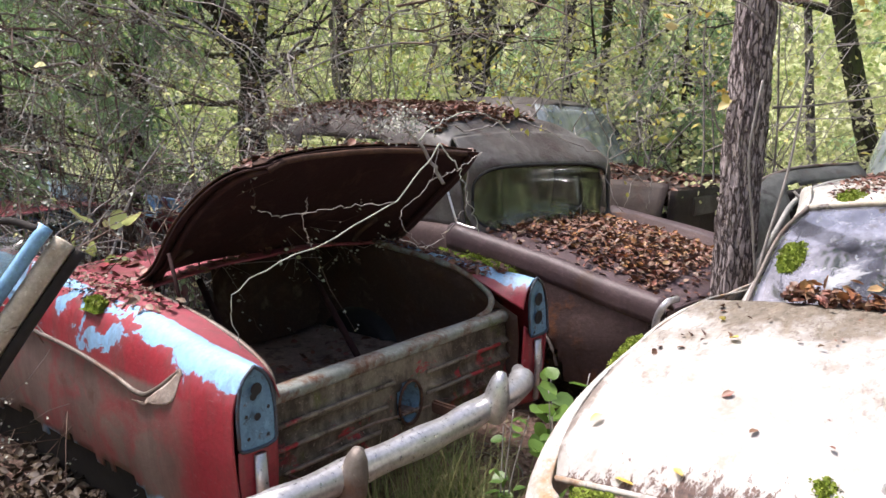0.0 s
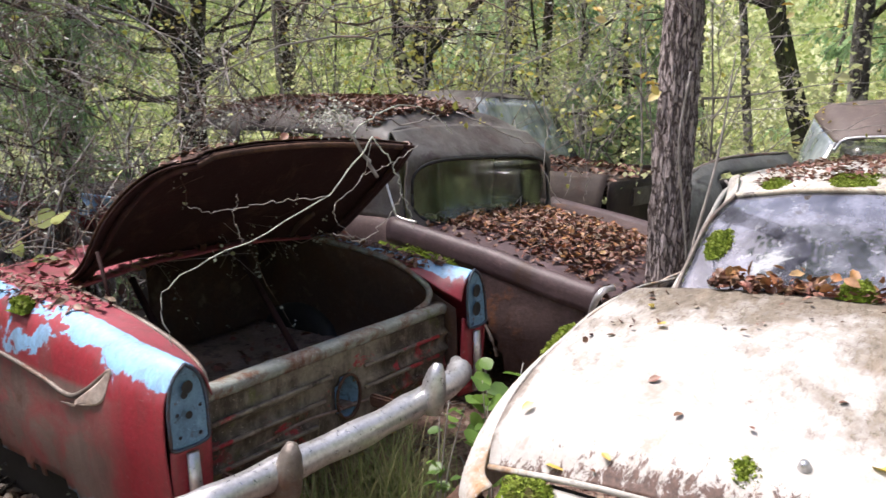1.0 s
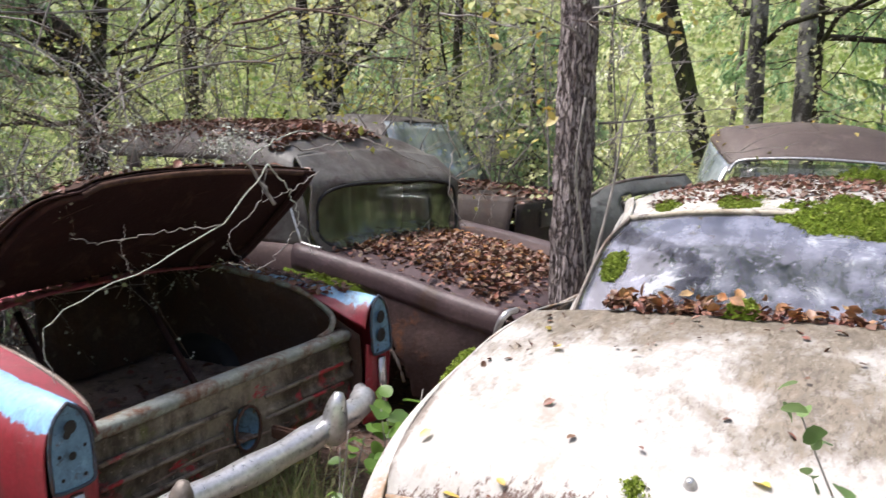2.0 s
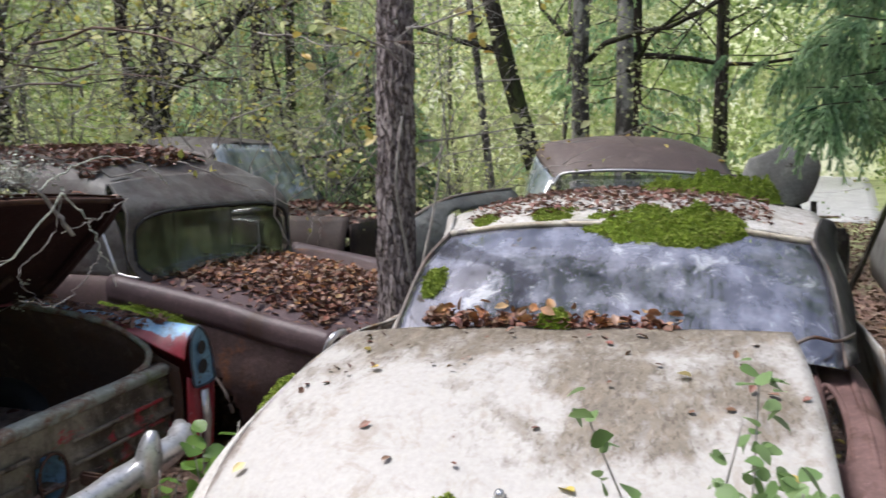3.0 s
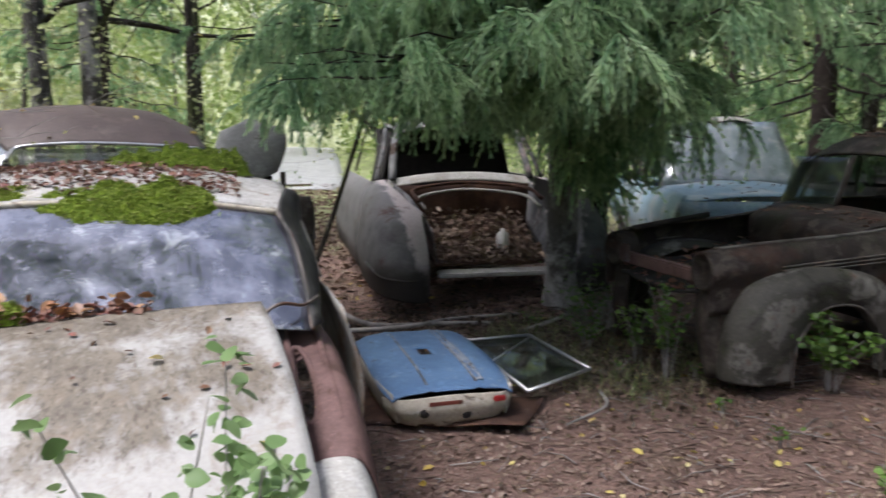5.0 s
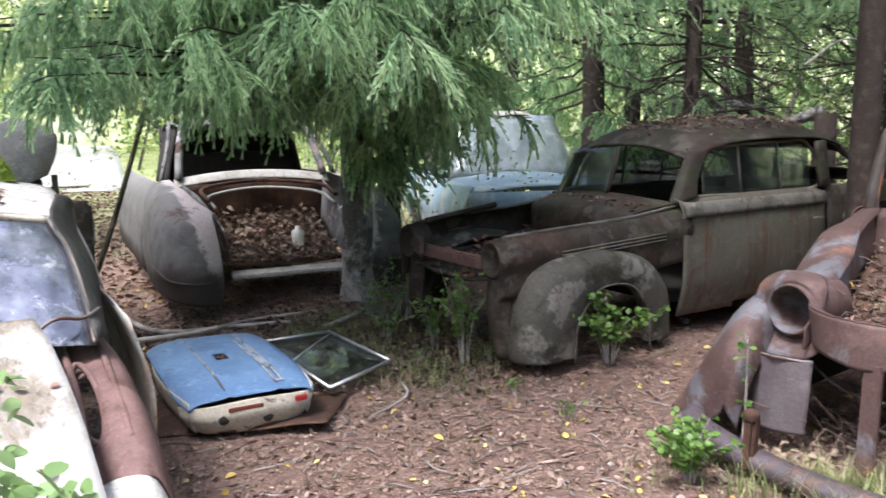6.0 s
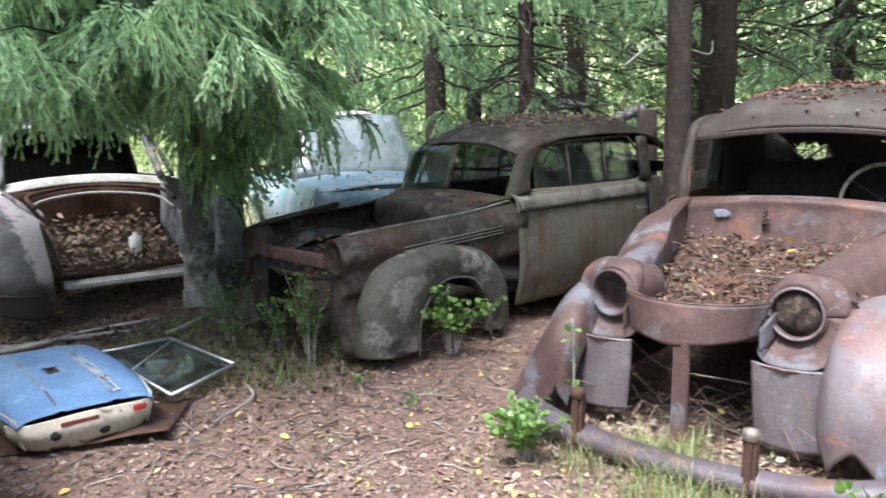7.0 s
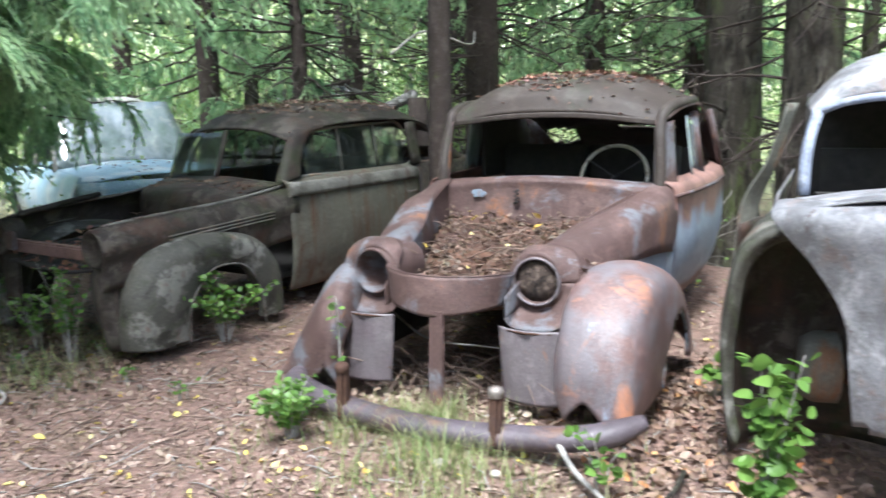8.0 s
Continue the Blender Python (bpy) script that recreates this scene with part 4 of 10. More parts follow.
sill = surface([[(.058, y, .632), (.048, y, .662), (.08, y, .672), (.13, y, .655), (.14, y, .62)] for y in (-.64, -.4, 0, .4, .66)], 40, 14)
sheet("sill", sill, M_SILL, red_car, "weathered green-white boot sill", 0.006, None, 0.006)


def tail_keep(x, y, z):
    return ((y + .03) / .062) ** 2 + ((z - .45) / .085) ** 2 > 1 and z > ragged(y, .31, .03, 9)


rows = []
for z in np.linspace(.27, .645, 38):
    rib = sum(.020 * math.exp(-((z - c) / .012) ** 2) for c in (.545, .475, .39))
    rows.append([(.062 - rib * (1 if abs(y) > .16 else 0), y, z) for y in np.linspace(-.655, .665, 53)])
sheet("tail_panel", np.array(rows), M_CREAM_DIRTY, red_car, "cream tail panel with pressed ribs, stained with red and moss", 0.006, tail_keep, 0.006)
for z, y0, y1 in ((.555, .60, .06), (.475, .60, .10), (.39, .58, .14), (.545, -.12, -.58), (.46, -.12, -.58)):
    tube("panel_rib", [(.046, y0, z), (.042, (y0 + y1) / 2, z + .002), (.046, y1, z)], .008, M_RIB, red_car, "raised rib with worn cream and red paint", 6)
tube("filler_hole", ring_path((.05, -.03, .45), (0, .062, 0), (0, 0, .085)), .006, M_RUST, red_car, "rusty rim of a round hole")
lathe("filler_pot", [(.06, 0), (.055, .08), (0, .09)], Matrix.Translation((.06, -.03, .45)) @ pose(0, 0, 0, 0, 90, 0) @ Matrix.Diagonal((1.35, 1, 1, 1)), M_BLUE_LAMP, red_car, "blue inside of the hole")
# the open lid
lid_rows = [
    [(.84, .66, .87), (.86, .45, .91), (.87, 0, .925), (.86, -.45, .91), (.84, -.66, .87)],
    [(.69, .675, .955), (.75, .45, 1.03), (.77, 0, 1.06), (.75, -.45, 1.04), (.70, -.685, .985)],
    [(.52, .68, 1.14), (.57, .45, 1.19), (.59, 0, 1.215), (.57, -.45, 1.19), (.52, -.68, 1.14)],
    [(.36, .62, 1.28), (.40, .43, 1.325), (.42, 0, 1.35), (.40, -.43, 1.325), (.36, -.66, 1.28)],
    [(.28, .50, 1.325), (.29, .38, 1.36), (.30, 0, 1.385), (.29, -.38, 1.38), (.27, -.63, 1.365)],
]
UNLEAN = RED_LEAN.inverted()
lid_rows = [[tuple(UNLEAN @ Vector(p)) for p in row] for row in lid_rows]
g_lid = surface(lid_rows, 44, 60)
lid = sheet("boot_lid", g_lid, M_LID_IN, red_car, "open boot lid with dark maroon underside", 0.006, None, 0.008, True)
tube("lid_edge", spline([tuple(p) for p in g_lid[-1, ::6]], 40) + np.array([0, 0, -.008]), .011, M_RUST, lid, "rusty folded lid edge")
for j in (4, 55):
    tube("lid_edge", g_lid[::3, j] + np.array([-.008, 0, -.014]), .012, M_LID_IN, lid)
skin = surface([[(x + .012 + .001, y, z + .012) for x, y, z in row] for row in lid_rows], 30, 40)
sheet("lid_skin", skin, M_RUST, lid, "rusty upper skin", 0.004, None, 0.008, True)
for y in (.5, -.5):
    tube("hinge", spline([(.80, y, .80), (.86, y, .86), (.80, y, .95), (.66, y * .95, 1.03)], 10), .012, M_TRUNK, red_car, "", 6)
tube("lid_stay", [(.52, .60, .80), (.60, .60, 1.05)], .008, M_LID_IN, red_car, "", 6)
# near-black pan and inner walls, added to make the shadow under the car
box("underbody", (3.5, 1.40, .05), (2.1, 0, .24), M_DARK, red_car, "near-black underbody added for the shade under the car", .01)
for s in (1, -1):
    sheet("inner_arch", surface([[(x, s * .70, .02), (x, s * .71, .28), (x, s * .70, .55)] for x in (.30, .9, 1.6, 2.4)], 10, 8), M_DARK, red_car, "", .01)
# chrome bumper
bpath = spline([(-.16, .96, .47), (-.235, .84, .483), (-.26, .55, .49), (-.27, .2, .487), (-.26, -.08, .492), (-.24, -.32, .50), (-.15, -.44, .51)], 50)
bumper = tube("bumper", bpath, [.026 + .022 * min(1, i / 5, (49 - i) / 5) + .003 * math.sin(i * .9) for i in range(50)], M_CHROME, red_car, "dented chrome bumper bar", 14, 1.0)
for x, y, z in ((-.30, .60, .49), (-.30, -.095, .53)):
    lathe("bumper_horn", [(.0, .105), (.018, .10), (.034, .07), (.046, .02), (.05, -.03), (.046, -.07), (.03, -.085)], Matrix.Translation((x, y, z)) @ pose(0, 0, 0, 6, -8, 0), M_HORN if y > 0 else M_CHROME, bumper, "pointed bumper horn", 16, 0.85)
    box("bumper_bracket", (.22, .025, .05), (x + .19, y, z - .10), M_RUST, bumper, "", .008)
# cabin shell behind the lid
for s in (1, -1):
    w = surface([[(x, s * .775, .80), (x, s * .70, .93)] for x in (1.3, 1.9, 2.6, 3.0)], 10, 5)
    sheet("belt_rail", w, M_RED, red_car, "", 0.01, None, 0.005, s < 0)
    fl = surface([[(x, s * .76, .25), (x, s * .80, .5), (x, s * .785, .80)] for x in (1.95, 2.6, 3.2, 3.8)], 30, 14)
    sheet("body_side", fl, M_RED, red_car, "", 0.006, lambda x, y, z: (x - 3.2) ** 2 + (z - .28) ** 2 > .09, 0.008, s < 0)
bon = surface([[(x, .77, .80 - .05 * (x - 2.9)), (x, .4, .90 - .04 * (x - 2.9)), (x, -.4, .90 - .04 * (x - 2.9)), (x, -.77, .80 - .05 * (x - 2.9))] for x in (2.9, 3.4, 3.9)], 16, 20)
sheet("bonnet", bon, M_RED, red_car, "", 0.006, None, 0.01)
for x in (.95, 3.2):
    for s in (1, -1):
        if x < 1 and s > 0:
            continue
        tyre = lathe("wheel", [(.16, -.06), (.27, -.075), (.30, -.04), (.30, .04), (.27, .075), (.16, .06)], Matrix.Translation((x, s * .66, .24)) @ pose(0, 0, 0, 90, 0, 0), M_BLACK, red_car, "flat black tyre", 24)
        lathe("rim", [(0, .02), (.08, .03), (.16, .05)], Matrix.Translation((x, s * .66, .24)) @ pose(0, 0, 0, -90 * s, 0, 0), M_RUST, tyre, "rusty steel rim", 20)

litter_on("leaf_litter", g_red_l, AT_RED, 220, .024, M_LITTER, "brown leaves lying on the red fender", lambda x, y, z: 1.0 if z > .855 and y > .6 and .55 < x < 1.3 else .0, seed=3)
litter_on("leaf_litter", g_red_r, AT_RED, 420, .034, M_LITTER, "brown leaves lying on the red fender", lambda x, y, z: 1.0 if z > .80 and y > -.76 and .10 < x < 1.2 else .0, seed=4, pile=.03)
litter_on("leaf_litter", g_red_l, AT_RED, 80, .034, M_LITTER_PALE, "pale dry leaves on the red fender", lambda x, y, z: 1.0 if z > .85 and y > .6 and .5 < x < .95 else .0, seed=8, pile=.03)
moss_pad("moss_patch", surface([[(x, y, .86) for y in (.79, .75, .71)] for x in (.78, .84, .90)], 14, 14), AT_RED, M_MOSS, "bright moss tuft on the red fender", .03)
litter_on("leaf_litter", deck, AT_RED, 260, .05, M_LITTER, "brown leaves lying on the boot deck", None, seed=5)
litter_on("leaf_litter", floor, AT_RED, 420, .05, M_LITTER, "dark leaves lying in the open boot", lambda x, y, z: 1 if x < 1.0 else .4, seed=6)
litter_on("leaf_litter", skin[-8:], AT_RED, 120, .04, M_LITTER, "leaves caught on the lid's edge", None, seed=7)

# ---- the purple-brown saloon with tail fins ----
AT_FIN = pose(1.55, 4.21, 0.0, 0, 0, 139.0)
fin_car = thing("finned_car", 1.55, 4.21, 0.0, 139.0, "purple-brown saloon with tail fins under brown leaves", "car", "wrecked cars")


def fin_side(s):
    rows = [
        [(-.0, .80, .30), (-.0, .84, .50), (-.0, .865, .62), (-.0, .865, .70), (-.0, .82, .735), (0, .75, .70), (0, .70, .655)],
        [(.25, .82, .28), (.25, .87, .48), (.25, .875, .62), (.25, .875, .74), (.25, .82, .79), (.25, .75, .75), (.25, .69, .72)],
        [(.55, .83, .28), (.55, .88, .48), (.55, .88, .64), (.55, .88, .79), (.55, .83, .855), (.55, .75, .825), (.55, .68, .80)],
        [(1.15, .83, .28), (1.15, .88, .48), (1.15, .88, .66), (1.15, .88, .87), (1.15, .84, .945), (1.15, .76, .92), (1.15, .68, .90)],
        [(1.8, .83, .28), (1.8, .88, .48), (1.8, .88, .66), (1.8, .88, .87), (1.8, .84, .95), (1.8, .78, .94), (1.8, .72, .94)],
        [(4.0, .83, .28), (4.0, .88, .48), (4.0, .88, .66), (4.0, .87, .84), (4.0, .82, .92), (4.0, .74, .93), (4.0, .66, .93)],
    ]
    if s < 0:
        rows = mirror(rows)
    g = surface(rows, 80, 40)
    sheet("quarter_panel", g, M_PURPLE_RUST, fin_car, "faded purple-brown panel with orange rust", 0.006, lambda x, y, z: (x - .78) ** 2 + (z - .28) ** 2 > .12 and (x - 3.3) ** 2 + (z - .28) ** 2 > .12, 0.006, s < 0)
    fin = surface([[(x, s * (.885), z - .10), (x, s * .888, z - .02), (x, s * .85, z + .012), (x, s * .78, z - .03), (x, s * .76, z - .05)] for x, z in ((-.06, .745), (.25, .80), (.55, .862), (1.15, .955))], 40, 14)
    sheet("tail_fin", fin, M_PURPLE, fin_car, "purple-brown fin cap", 0.008, None, 0.004, s < 0)
    rim = spline([(-.09, s * .80, .76), (-.085, s * .895, .755), (-.05, s * .905, .68), (-.03, s * .88, .56), (-.03, s * .85, .50)], 20)
    tube("lamp_bezel", rim, .016, M_CHROME, fin_car, "chrome end of the tail fin", 8)
    # a solid near-black box paints the shade of the hollow pocket
    box("lamp_pocket", (.03, .10, .16), (-.02, s * .83, .645), M_DARK, fin_car, "near-black box for the shade in the empty lamp pocket", .01)
    tube("arch_trim", [(.78 + .34 * math.cos(t), s * .89, .28 + .34 * math.sin(t)) for t in np.linspace(.25, 2.9, 24)], .008, M_HORN, fin_car, "")
    return g


fin_side(1)
fin_side(-1)
fin_deck = surface([
    [(-.02, .72, .655), (-.05, .35, .70), (-.06, 0, .71), (-.05, -.35, .70), (-.02, -.72, .655)],
    [(.25, .70, .72), (.25, .35, .80), (.25, 0, .82), (.25, -.35, .80), (.25, -.70, .72)],
    [(.6, .69, .80), (.6, .35, .875), (.6, 0, .89), (.6, -.35, .875), (.6, -.69, .80)],
    [(1.0, .68, .88), (1.0, .35, .915), (1.0, 0, .925), (1.0, -.35, .915), (1.0, -.68, .88)],
    [(1.25, .68, .90), (1.25, .35, .92), (1.25, 0, .93), (1.25, -.35, .92), (1.25, -.68, .90)]], 36, 44)
sheet("boot_lid", fin_deck, M_PURPLE, fin_car, "purple-brown boot lid", 0.006, None, 0.006)
tail = surface([[(-.05, y, z) for z in (.30, .5, .66, .70)] for y in (-.8, -.4, 0, .4, .8)], 30, 12)
sheet("tail_panel", tail, M_PURPLE, fin_car, "", 0.006, None, 0.01, True)
# roof with wrap-round rear window
ROOF = [
    [(1.20, .675, .93), (1.22, .705, 1.15), (1.33, .665, 1.40), (1.33, .33, 1.43), (1.33, 0, 1.44), (1.31, -.33, 1.43), (1.27, -.665, 1.40), (1.16, -.705, 1.15), (1.14, -.675, .93)],
    [(1.46, .77, .95), (1.48, .755, 1.20), (1.54, .645, 1.47), (1.56, .3, 1.555), (1.57, 0, 1.57), (1.54, -.3, 1.555), (1.50, -.645, 1.47), (1.42, -.755, 1.20), (1.40, -.77, .95)],
    [(2.05, .80, .95), (2.05, .77, 1.22), (2.10, .66, 1.49), (2.10, .3, 1.585), (2.10, 0, 1.60), (2.10, -.3, 1.585), (2.10, -.66, 1.49), (2.05, -.77, 1.22), (2.05, -.80, .95)],
    [(2.8, .80, .95), (2.8, .77, 1.22), (2.8, .66, 1.48), (2.8, .3, 1.575), (2.8, 0, 1.59), (2.8, -.3, 1.575), (2.8, -.66, 1.48), (2.8, -.77, 1.22), (2.8, -.80, .95)],
    [(3.3, .78, .95), (3.2, .74, 1.22), (3.05, .63, 1.44), (3.0, .3, 1.52), (3.0, 0, 1.53), (3.0, -.3, 1.52), (3.05, -.63, 1.44), (3.2, -.74, 1.22), (3.3, -.78, .95)]]
g_roof = surface(ROOF, 56, 72)


def roof_keep(x, y, z):
    return z > 1.40 or (x < 1.8) or abs(x - 2.55) < .04


rear_rows = [
    [(1.12, .66, .895), (1.06, .35, .92), (1.04, 0, .925), (1.04, -.35, .92), (1.06, -.66, .895)],
    [(1.18, .70, 1.00), (1.11, .37, 1.02), (1.09, 0, 1.03), (1.07, -.37, 1.02), (1.10, -.70, 1.00)],
    [(1.19, .705, 1.13), (1.14, .38, 1.15), (1.12, 0, 1.16), (1.10, -.38, 1.15), (1.11, -.705, 1.13)],
    [(1.20, .69, 1.26), (1.16, .37, 1.28), (1.14, 0, 1.285), (1.12, -.37, 1.28), (1.12, -.69, 1.26)],
    [(1.33, .66, 1.405), (1.33, .33, 1.435), (1.33, 0, 1.445), (1.31, -.33, 1.435), (1.27, -.66, 1.405)]]
g_rear = surface(rear_rows, 50, 90)


def rear_open(x, y, z):
    u = abs(y) / .665
    v = (z - 1.078) / .186
    return u ** 4 + abs(v) ** 4 < 1


sheet("roof", g_roof, M_ROOF_GREY, fin_car, "dull grey-brown roof", 0.008, roof_keep, 0.008, True)
sheet("rear_window_frame", g_rear, M_ROOF_GREY, fin_car, "grey frame round the wrap-round rear window", 0.012, lambda x, y, z: not rear_open(x, y, z), 0.003)
loop = []
for t in np.linspace(0, 2 * math.pi, 61):
    c, s_ = math.cos(t), math.sin(t)
    y = .665 * math.copysign(abs(c) ** .5, c)
    z = 1.078 + .186 * math.copysign(abs(s_) ** .5, s_)
    k = np.argmin((g_rear[:, :, 1] - y) ** 2 + (g_rear[:, :, 2] - z) ** 2)
    p = g_rear.reshape(-1, 3)[k]
    loop.append((p[0] - .01, y, z))
tube("window_seal", loop, .010, M_BLACK, fin_car, "black rubber seal", 6)
sheet("rear_window", g_rear + np.array([.006, 0, 0]), M_GLASS_HAZY, fin_car, "hazy glass of the rear window", .004, rear_open)
for y, w in ((.18, .20), (-.30, .26)):
    b = surface([[(1.46, y + dy, z) for dy in (-w, 0, w)] for z in (.5, .8, 1.10, 1.24)], 10, 10)
    sheet("seat_back", b, M_SEAT, fin_car, "mouldy yellow-green seat back", .10, None, .03)
box("cabin_floor", (2.6, 1.5, .05), (2.2, 0, .35), M_DARK, fin_car, "", .01)
hood = surface([[(x, y, .95 - .05 * (y / .8) ** 2 - .02 * (x - 3.2)) for y in (-.8, -.4, 0, .4, .8)] for x in (3.2, 3.7, 4.3, 4.7)], 20, 30)
sheet("bonnet", hood, M_PURPLE, fin_car, "", .006, None, .006)
for pts in ([(1.34, .735, 1.275), (1.29, .765, 1.20), (1.17, .795, .97)], [(1.17, .795, .97), (1.10, .80, .958), (1.03, .80, .952)]):
    tube("window_moulding", spline(pts, 12), .007, M_CHROME, fin_car, "dull chrome moulding of the side window", 6)
FIN_LEAVES = "brown and yellow leaves covering the boot lid"
litter_on("leaf_litter", fin_deck, AT_FIN, 5200, .038, M_LITTER, FIN_LEAVES, lambda x, y, z: 1.0 if x > .12 and y < .60 - .1 * x else .15, seed=11, pile=.03)
litter_on("leaf_litter", fin_deck, AT_FIN, 420, .040, M_ORANGE_LEAF, "orange leaves among the brown ones", lambda x, y, z: 1.0 if x > .2 and y < .5 else 0, seed=12, pile=.03, lift=.02)
litter_on("leaf_litter", g_roof, AT_FIN, 3000, .038, M_LITTER, "brown leaves lying on the grey roof", lambda x, y, z: 1.0 if z > 1.46 - .10 * noise.noise(Vector((x * 4, y * 4, 2))) and y > -.25 and x > 1.42 + .10 * noise.noise(Vector((y * 5, 1, 2))) else 0, seed=13, pile=.03)
litter_on("leaf_litter", fin_deck, AT_FIN, 520, .040, M_LITTER_PALE, "pale dry leaves among the brown ones", lambda x, y, z: 1.0 if x > .2 and y < .5 else 0.1, seed=14, pile=.03, lift=.015)
moss_pad("moss_patch", surface([[(x, y, .905 + (x - .9) * .15 - (y - .80) * .9) for y in (.80, .86, .905)] for x in (.62, .9, 1.2)], 44, 16), AT_FIN, M_MOSS, "green moss spread along the fin", .012)

# ---- the white saloon, seen over its boot ----
AT_WHITE = pose(1.5, 2.36, 0.0, 0, 0, 51.5)
white_car = thing("white_car", 1.5, 2.36, 0.0, 51.5, "white saloon car stained by mould, with leaves and moss", "car", "wrecked cars")
WLID = [
    [(.0, .70, .915), (.02, .38, .95), (.02, .0, .965), (.01, -.35, .985), (-.03, -.72, 1.0)],
    [(-.2, .745, .862), (-.2, .38, .913), (-.2, 0, .93), (-.2, -.37, .945), (-.2, -.75, .945)],
    [(-.42, .785, .785), (-.42, .40, .848), (-.42, 0, .865), (-.42, -.39, .875), (-.42, -.775, .865)],
    [(-.62, .80, .70), (-.63, .40, .757), (-.64, 0, .765), (-.63, -.40, .775), (-.62, -.79, .765)],
    [(-.78, .795, .615), (-.80, .40, .67), (-.81, 0, .68), (-.80, -.40, .685), (-.78, -.795, .68)],
    [(-.85, .77, .535), (-.88, .40, .58), (-.89, 0, .59), (-.88, -.40, .595), (-.86, -.785, .59)]]
g_wlid = surface(WLID, 50, 50)
w_lid = sheet("boot_lid", g_wlid, M_WHITE_LID, white_car, "loose white boot lid stained grey-brown", 0.008, None, 0.006)
tube("lid_lip", g_wlid[-1, ::4] + np.array([.004, 0, -.006]), .010, M_WHITE_RUST, w_lid, "rust-eaten lip of the boot lid", 6)
lathe("lock_knob", [(0, .035), (.014, .033), (.02, .02), (.016, .012), (.024, .004), (.026, -.01)], Matrix.Translation((-.765, -.028, .706)) @ pose(0, 0, 0, 0, -30, 0) @ Matrix.Scale(.7, 4), M_CHROME, w_lid, "small chrome lock knob", 14)
WSIDE = [
    [(.35, .90, .30), (.35, .89, .52), (.35, .86, .70), (.35, .80, .83), (.35, .66, .905)],
    [(0, .90, .28), (0, .895, .50), (0, .87, .68), (0, .82, .82), (0, .708, .905)],
    [(-.3, .90, .28), (-.3, .895, .48), (-.3, .88, .62), (-.3, .85, .74), (-.3, .772, .822)],
    [(-.62, .89, .30), (-.62, .89, .45), (-.62, .88, .56), (-.62, .86, .645), (-.62, .806, .692)],
    [(-.84, .86, .30), (-.85, .86, .40), (-.85, .855, .47), (-.85, .83, .525), (-.85, .775, .54)],
    [(-.95, .76, .30), (-.96, .76, .38), (-.96, .755, .44), (-.95, .74, .49), (-.91, .72, .505)]]
g_wside = surface(WSIDE, 40, 24)
sheet("rear_fender", g_wside, M_WHITE_RUST, white_car, "white rear fender with rust at its edges", 0.006, lambda x, y, z: z > ragged(x, .36, .05, 4) and (x + .12) ** 2 + (z - .28) ** 2 > .07, 0.006, True)
fascia = surface([[(-.87, y, .535), (-.93, y, .50), (-.95, y, .44), (-.93, y, .36), (-.88, y, .28)] for y in (.68, .3, 0, -.4, -.8)], 50, 18)
sheet("tail_panel", fascia, M_WHITE_RUST, white_car, "rust-brown tail panel under the lid", .006, lambda x, y, z: not (.465 < z < .515 and -.6 < y < .55), .008, True)
box("lamp_recess", (.02, 1.2, .09), (-.86, -.02, .49), M_DARK, white_car, "", .004)
tube("bumper", spline([(-.80, .86, .40), (-1.0, .78, .385), (-1.05, .3, .38), (-1.05, -.4, .38), (-1.0, -.9, .385), (-.8, -.98, .40)], 40), .045, M_RUST, white_car, "brown rusted bumper bar", 10)
# brown right-hand fender showing beside the lid
WFEN = [
    [(.55, -.80, .80), (.55, -.87, .84), (.55, -.93, .82), (.55, -.97, .70), (.55, -.98, .5), (.55, -.97, .32)],
    [(.25, -.79, .79), (.25, -.86, .825), (.25, -.945, .81), (.25, -.985, .70), (.25, -1.0, .5), (.25, -.98, .32)],
    [(-.15, -.785, .73), (-.15, -.855, .785), (-.15, -.94, .785), (-.15, -.985, .68), (-.15, -1.0, .5), (-.15, -.98, .34)],
    [(-.30, -.785, .69), (-.30, -.85, .75), (-.30, -.935, .755), (-.30, -.98, .65), (-.30, -.99, .49), (-.30, -.975, .35)],
    [(-.42, -.785, .65), (-.42, -.845, .715), (-.42, -.93, .72), (-.42, -.975, .62), (-.42, -.98, .48), (-.42, -.97, .36)],
    [(-.54, -.785, .61), (-.54, -.845, .665), (-.54, -.925, .675), (-.54, -.97, .58), (-.54, -.98, .46), (-.54, -.97, .36)]]
g_wfen = surface(WFEN, 36, 30)
sheet("rear_fender", g_wfen, M_BROWN_FENDER, white_car, "bare brown rear fender", .006, lambda x, y, z: not (((x + .16) / .20) ** 2 + ((y + .825) / .035) ** 4 < 1), .005, True)
tube("seam", spline([(.45, -.905, .842), (.2, -.91, .836), (-.1, -.905, .802), (-.30, -.90, .768), (-.40, -.90, .735)], 20), .012, M_BROWN_FENDER, white_car, "pressed ridge along the fender", 6)
tube("hole_lip", ring_path((-.16, -.825, .775), (.20, 0, .055), (0, .036, 0), 30), .010, M_BROWN_FENDER, white_car, "rolled edge of the hole", 6)
tube("gutter", spline([(.5, -.80, .845), (.2, -.80, .85), (-.15, -.80, .80), (-.41, -.79, .735)], 20), .012, M_BROWN_FENDER, white_car, "", 6)
g_wend = surface([[(x, -.76, z - .02), (x, -.85, z + .01), (x, -.93, z - .02), (x, -.975, z * .72), (x, -.955, .32)] for x, z in ((-.545, .68), (-.62, .65), (-.74, .60), (-.86, .53), (-.94, .42))], 18, 20)
sheet("fender_end", g_wend, M_WHITE_RUST, white_car, "white fender end", .006, None, .004, True)
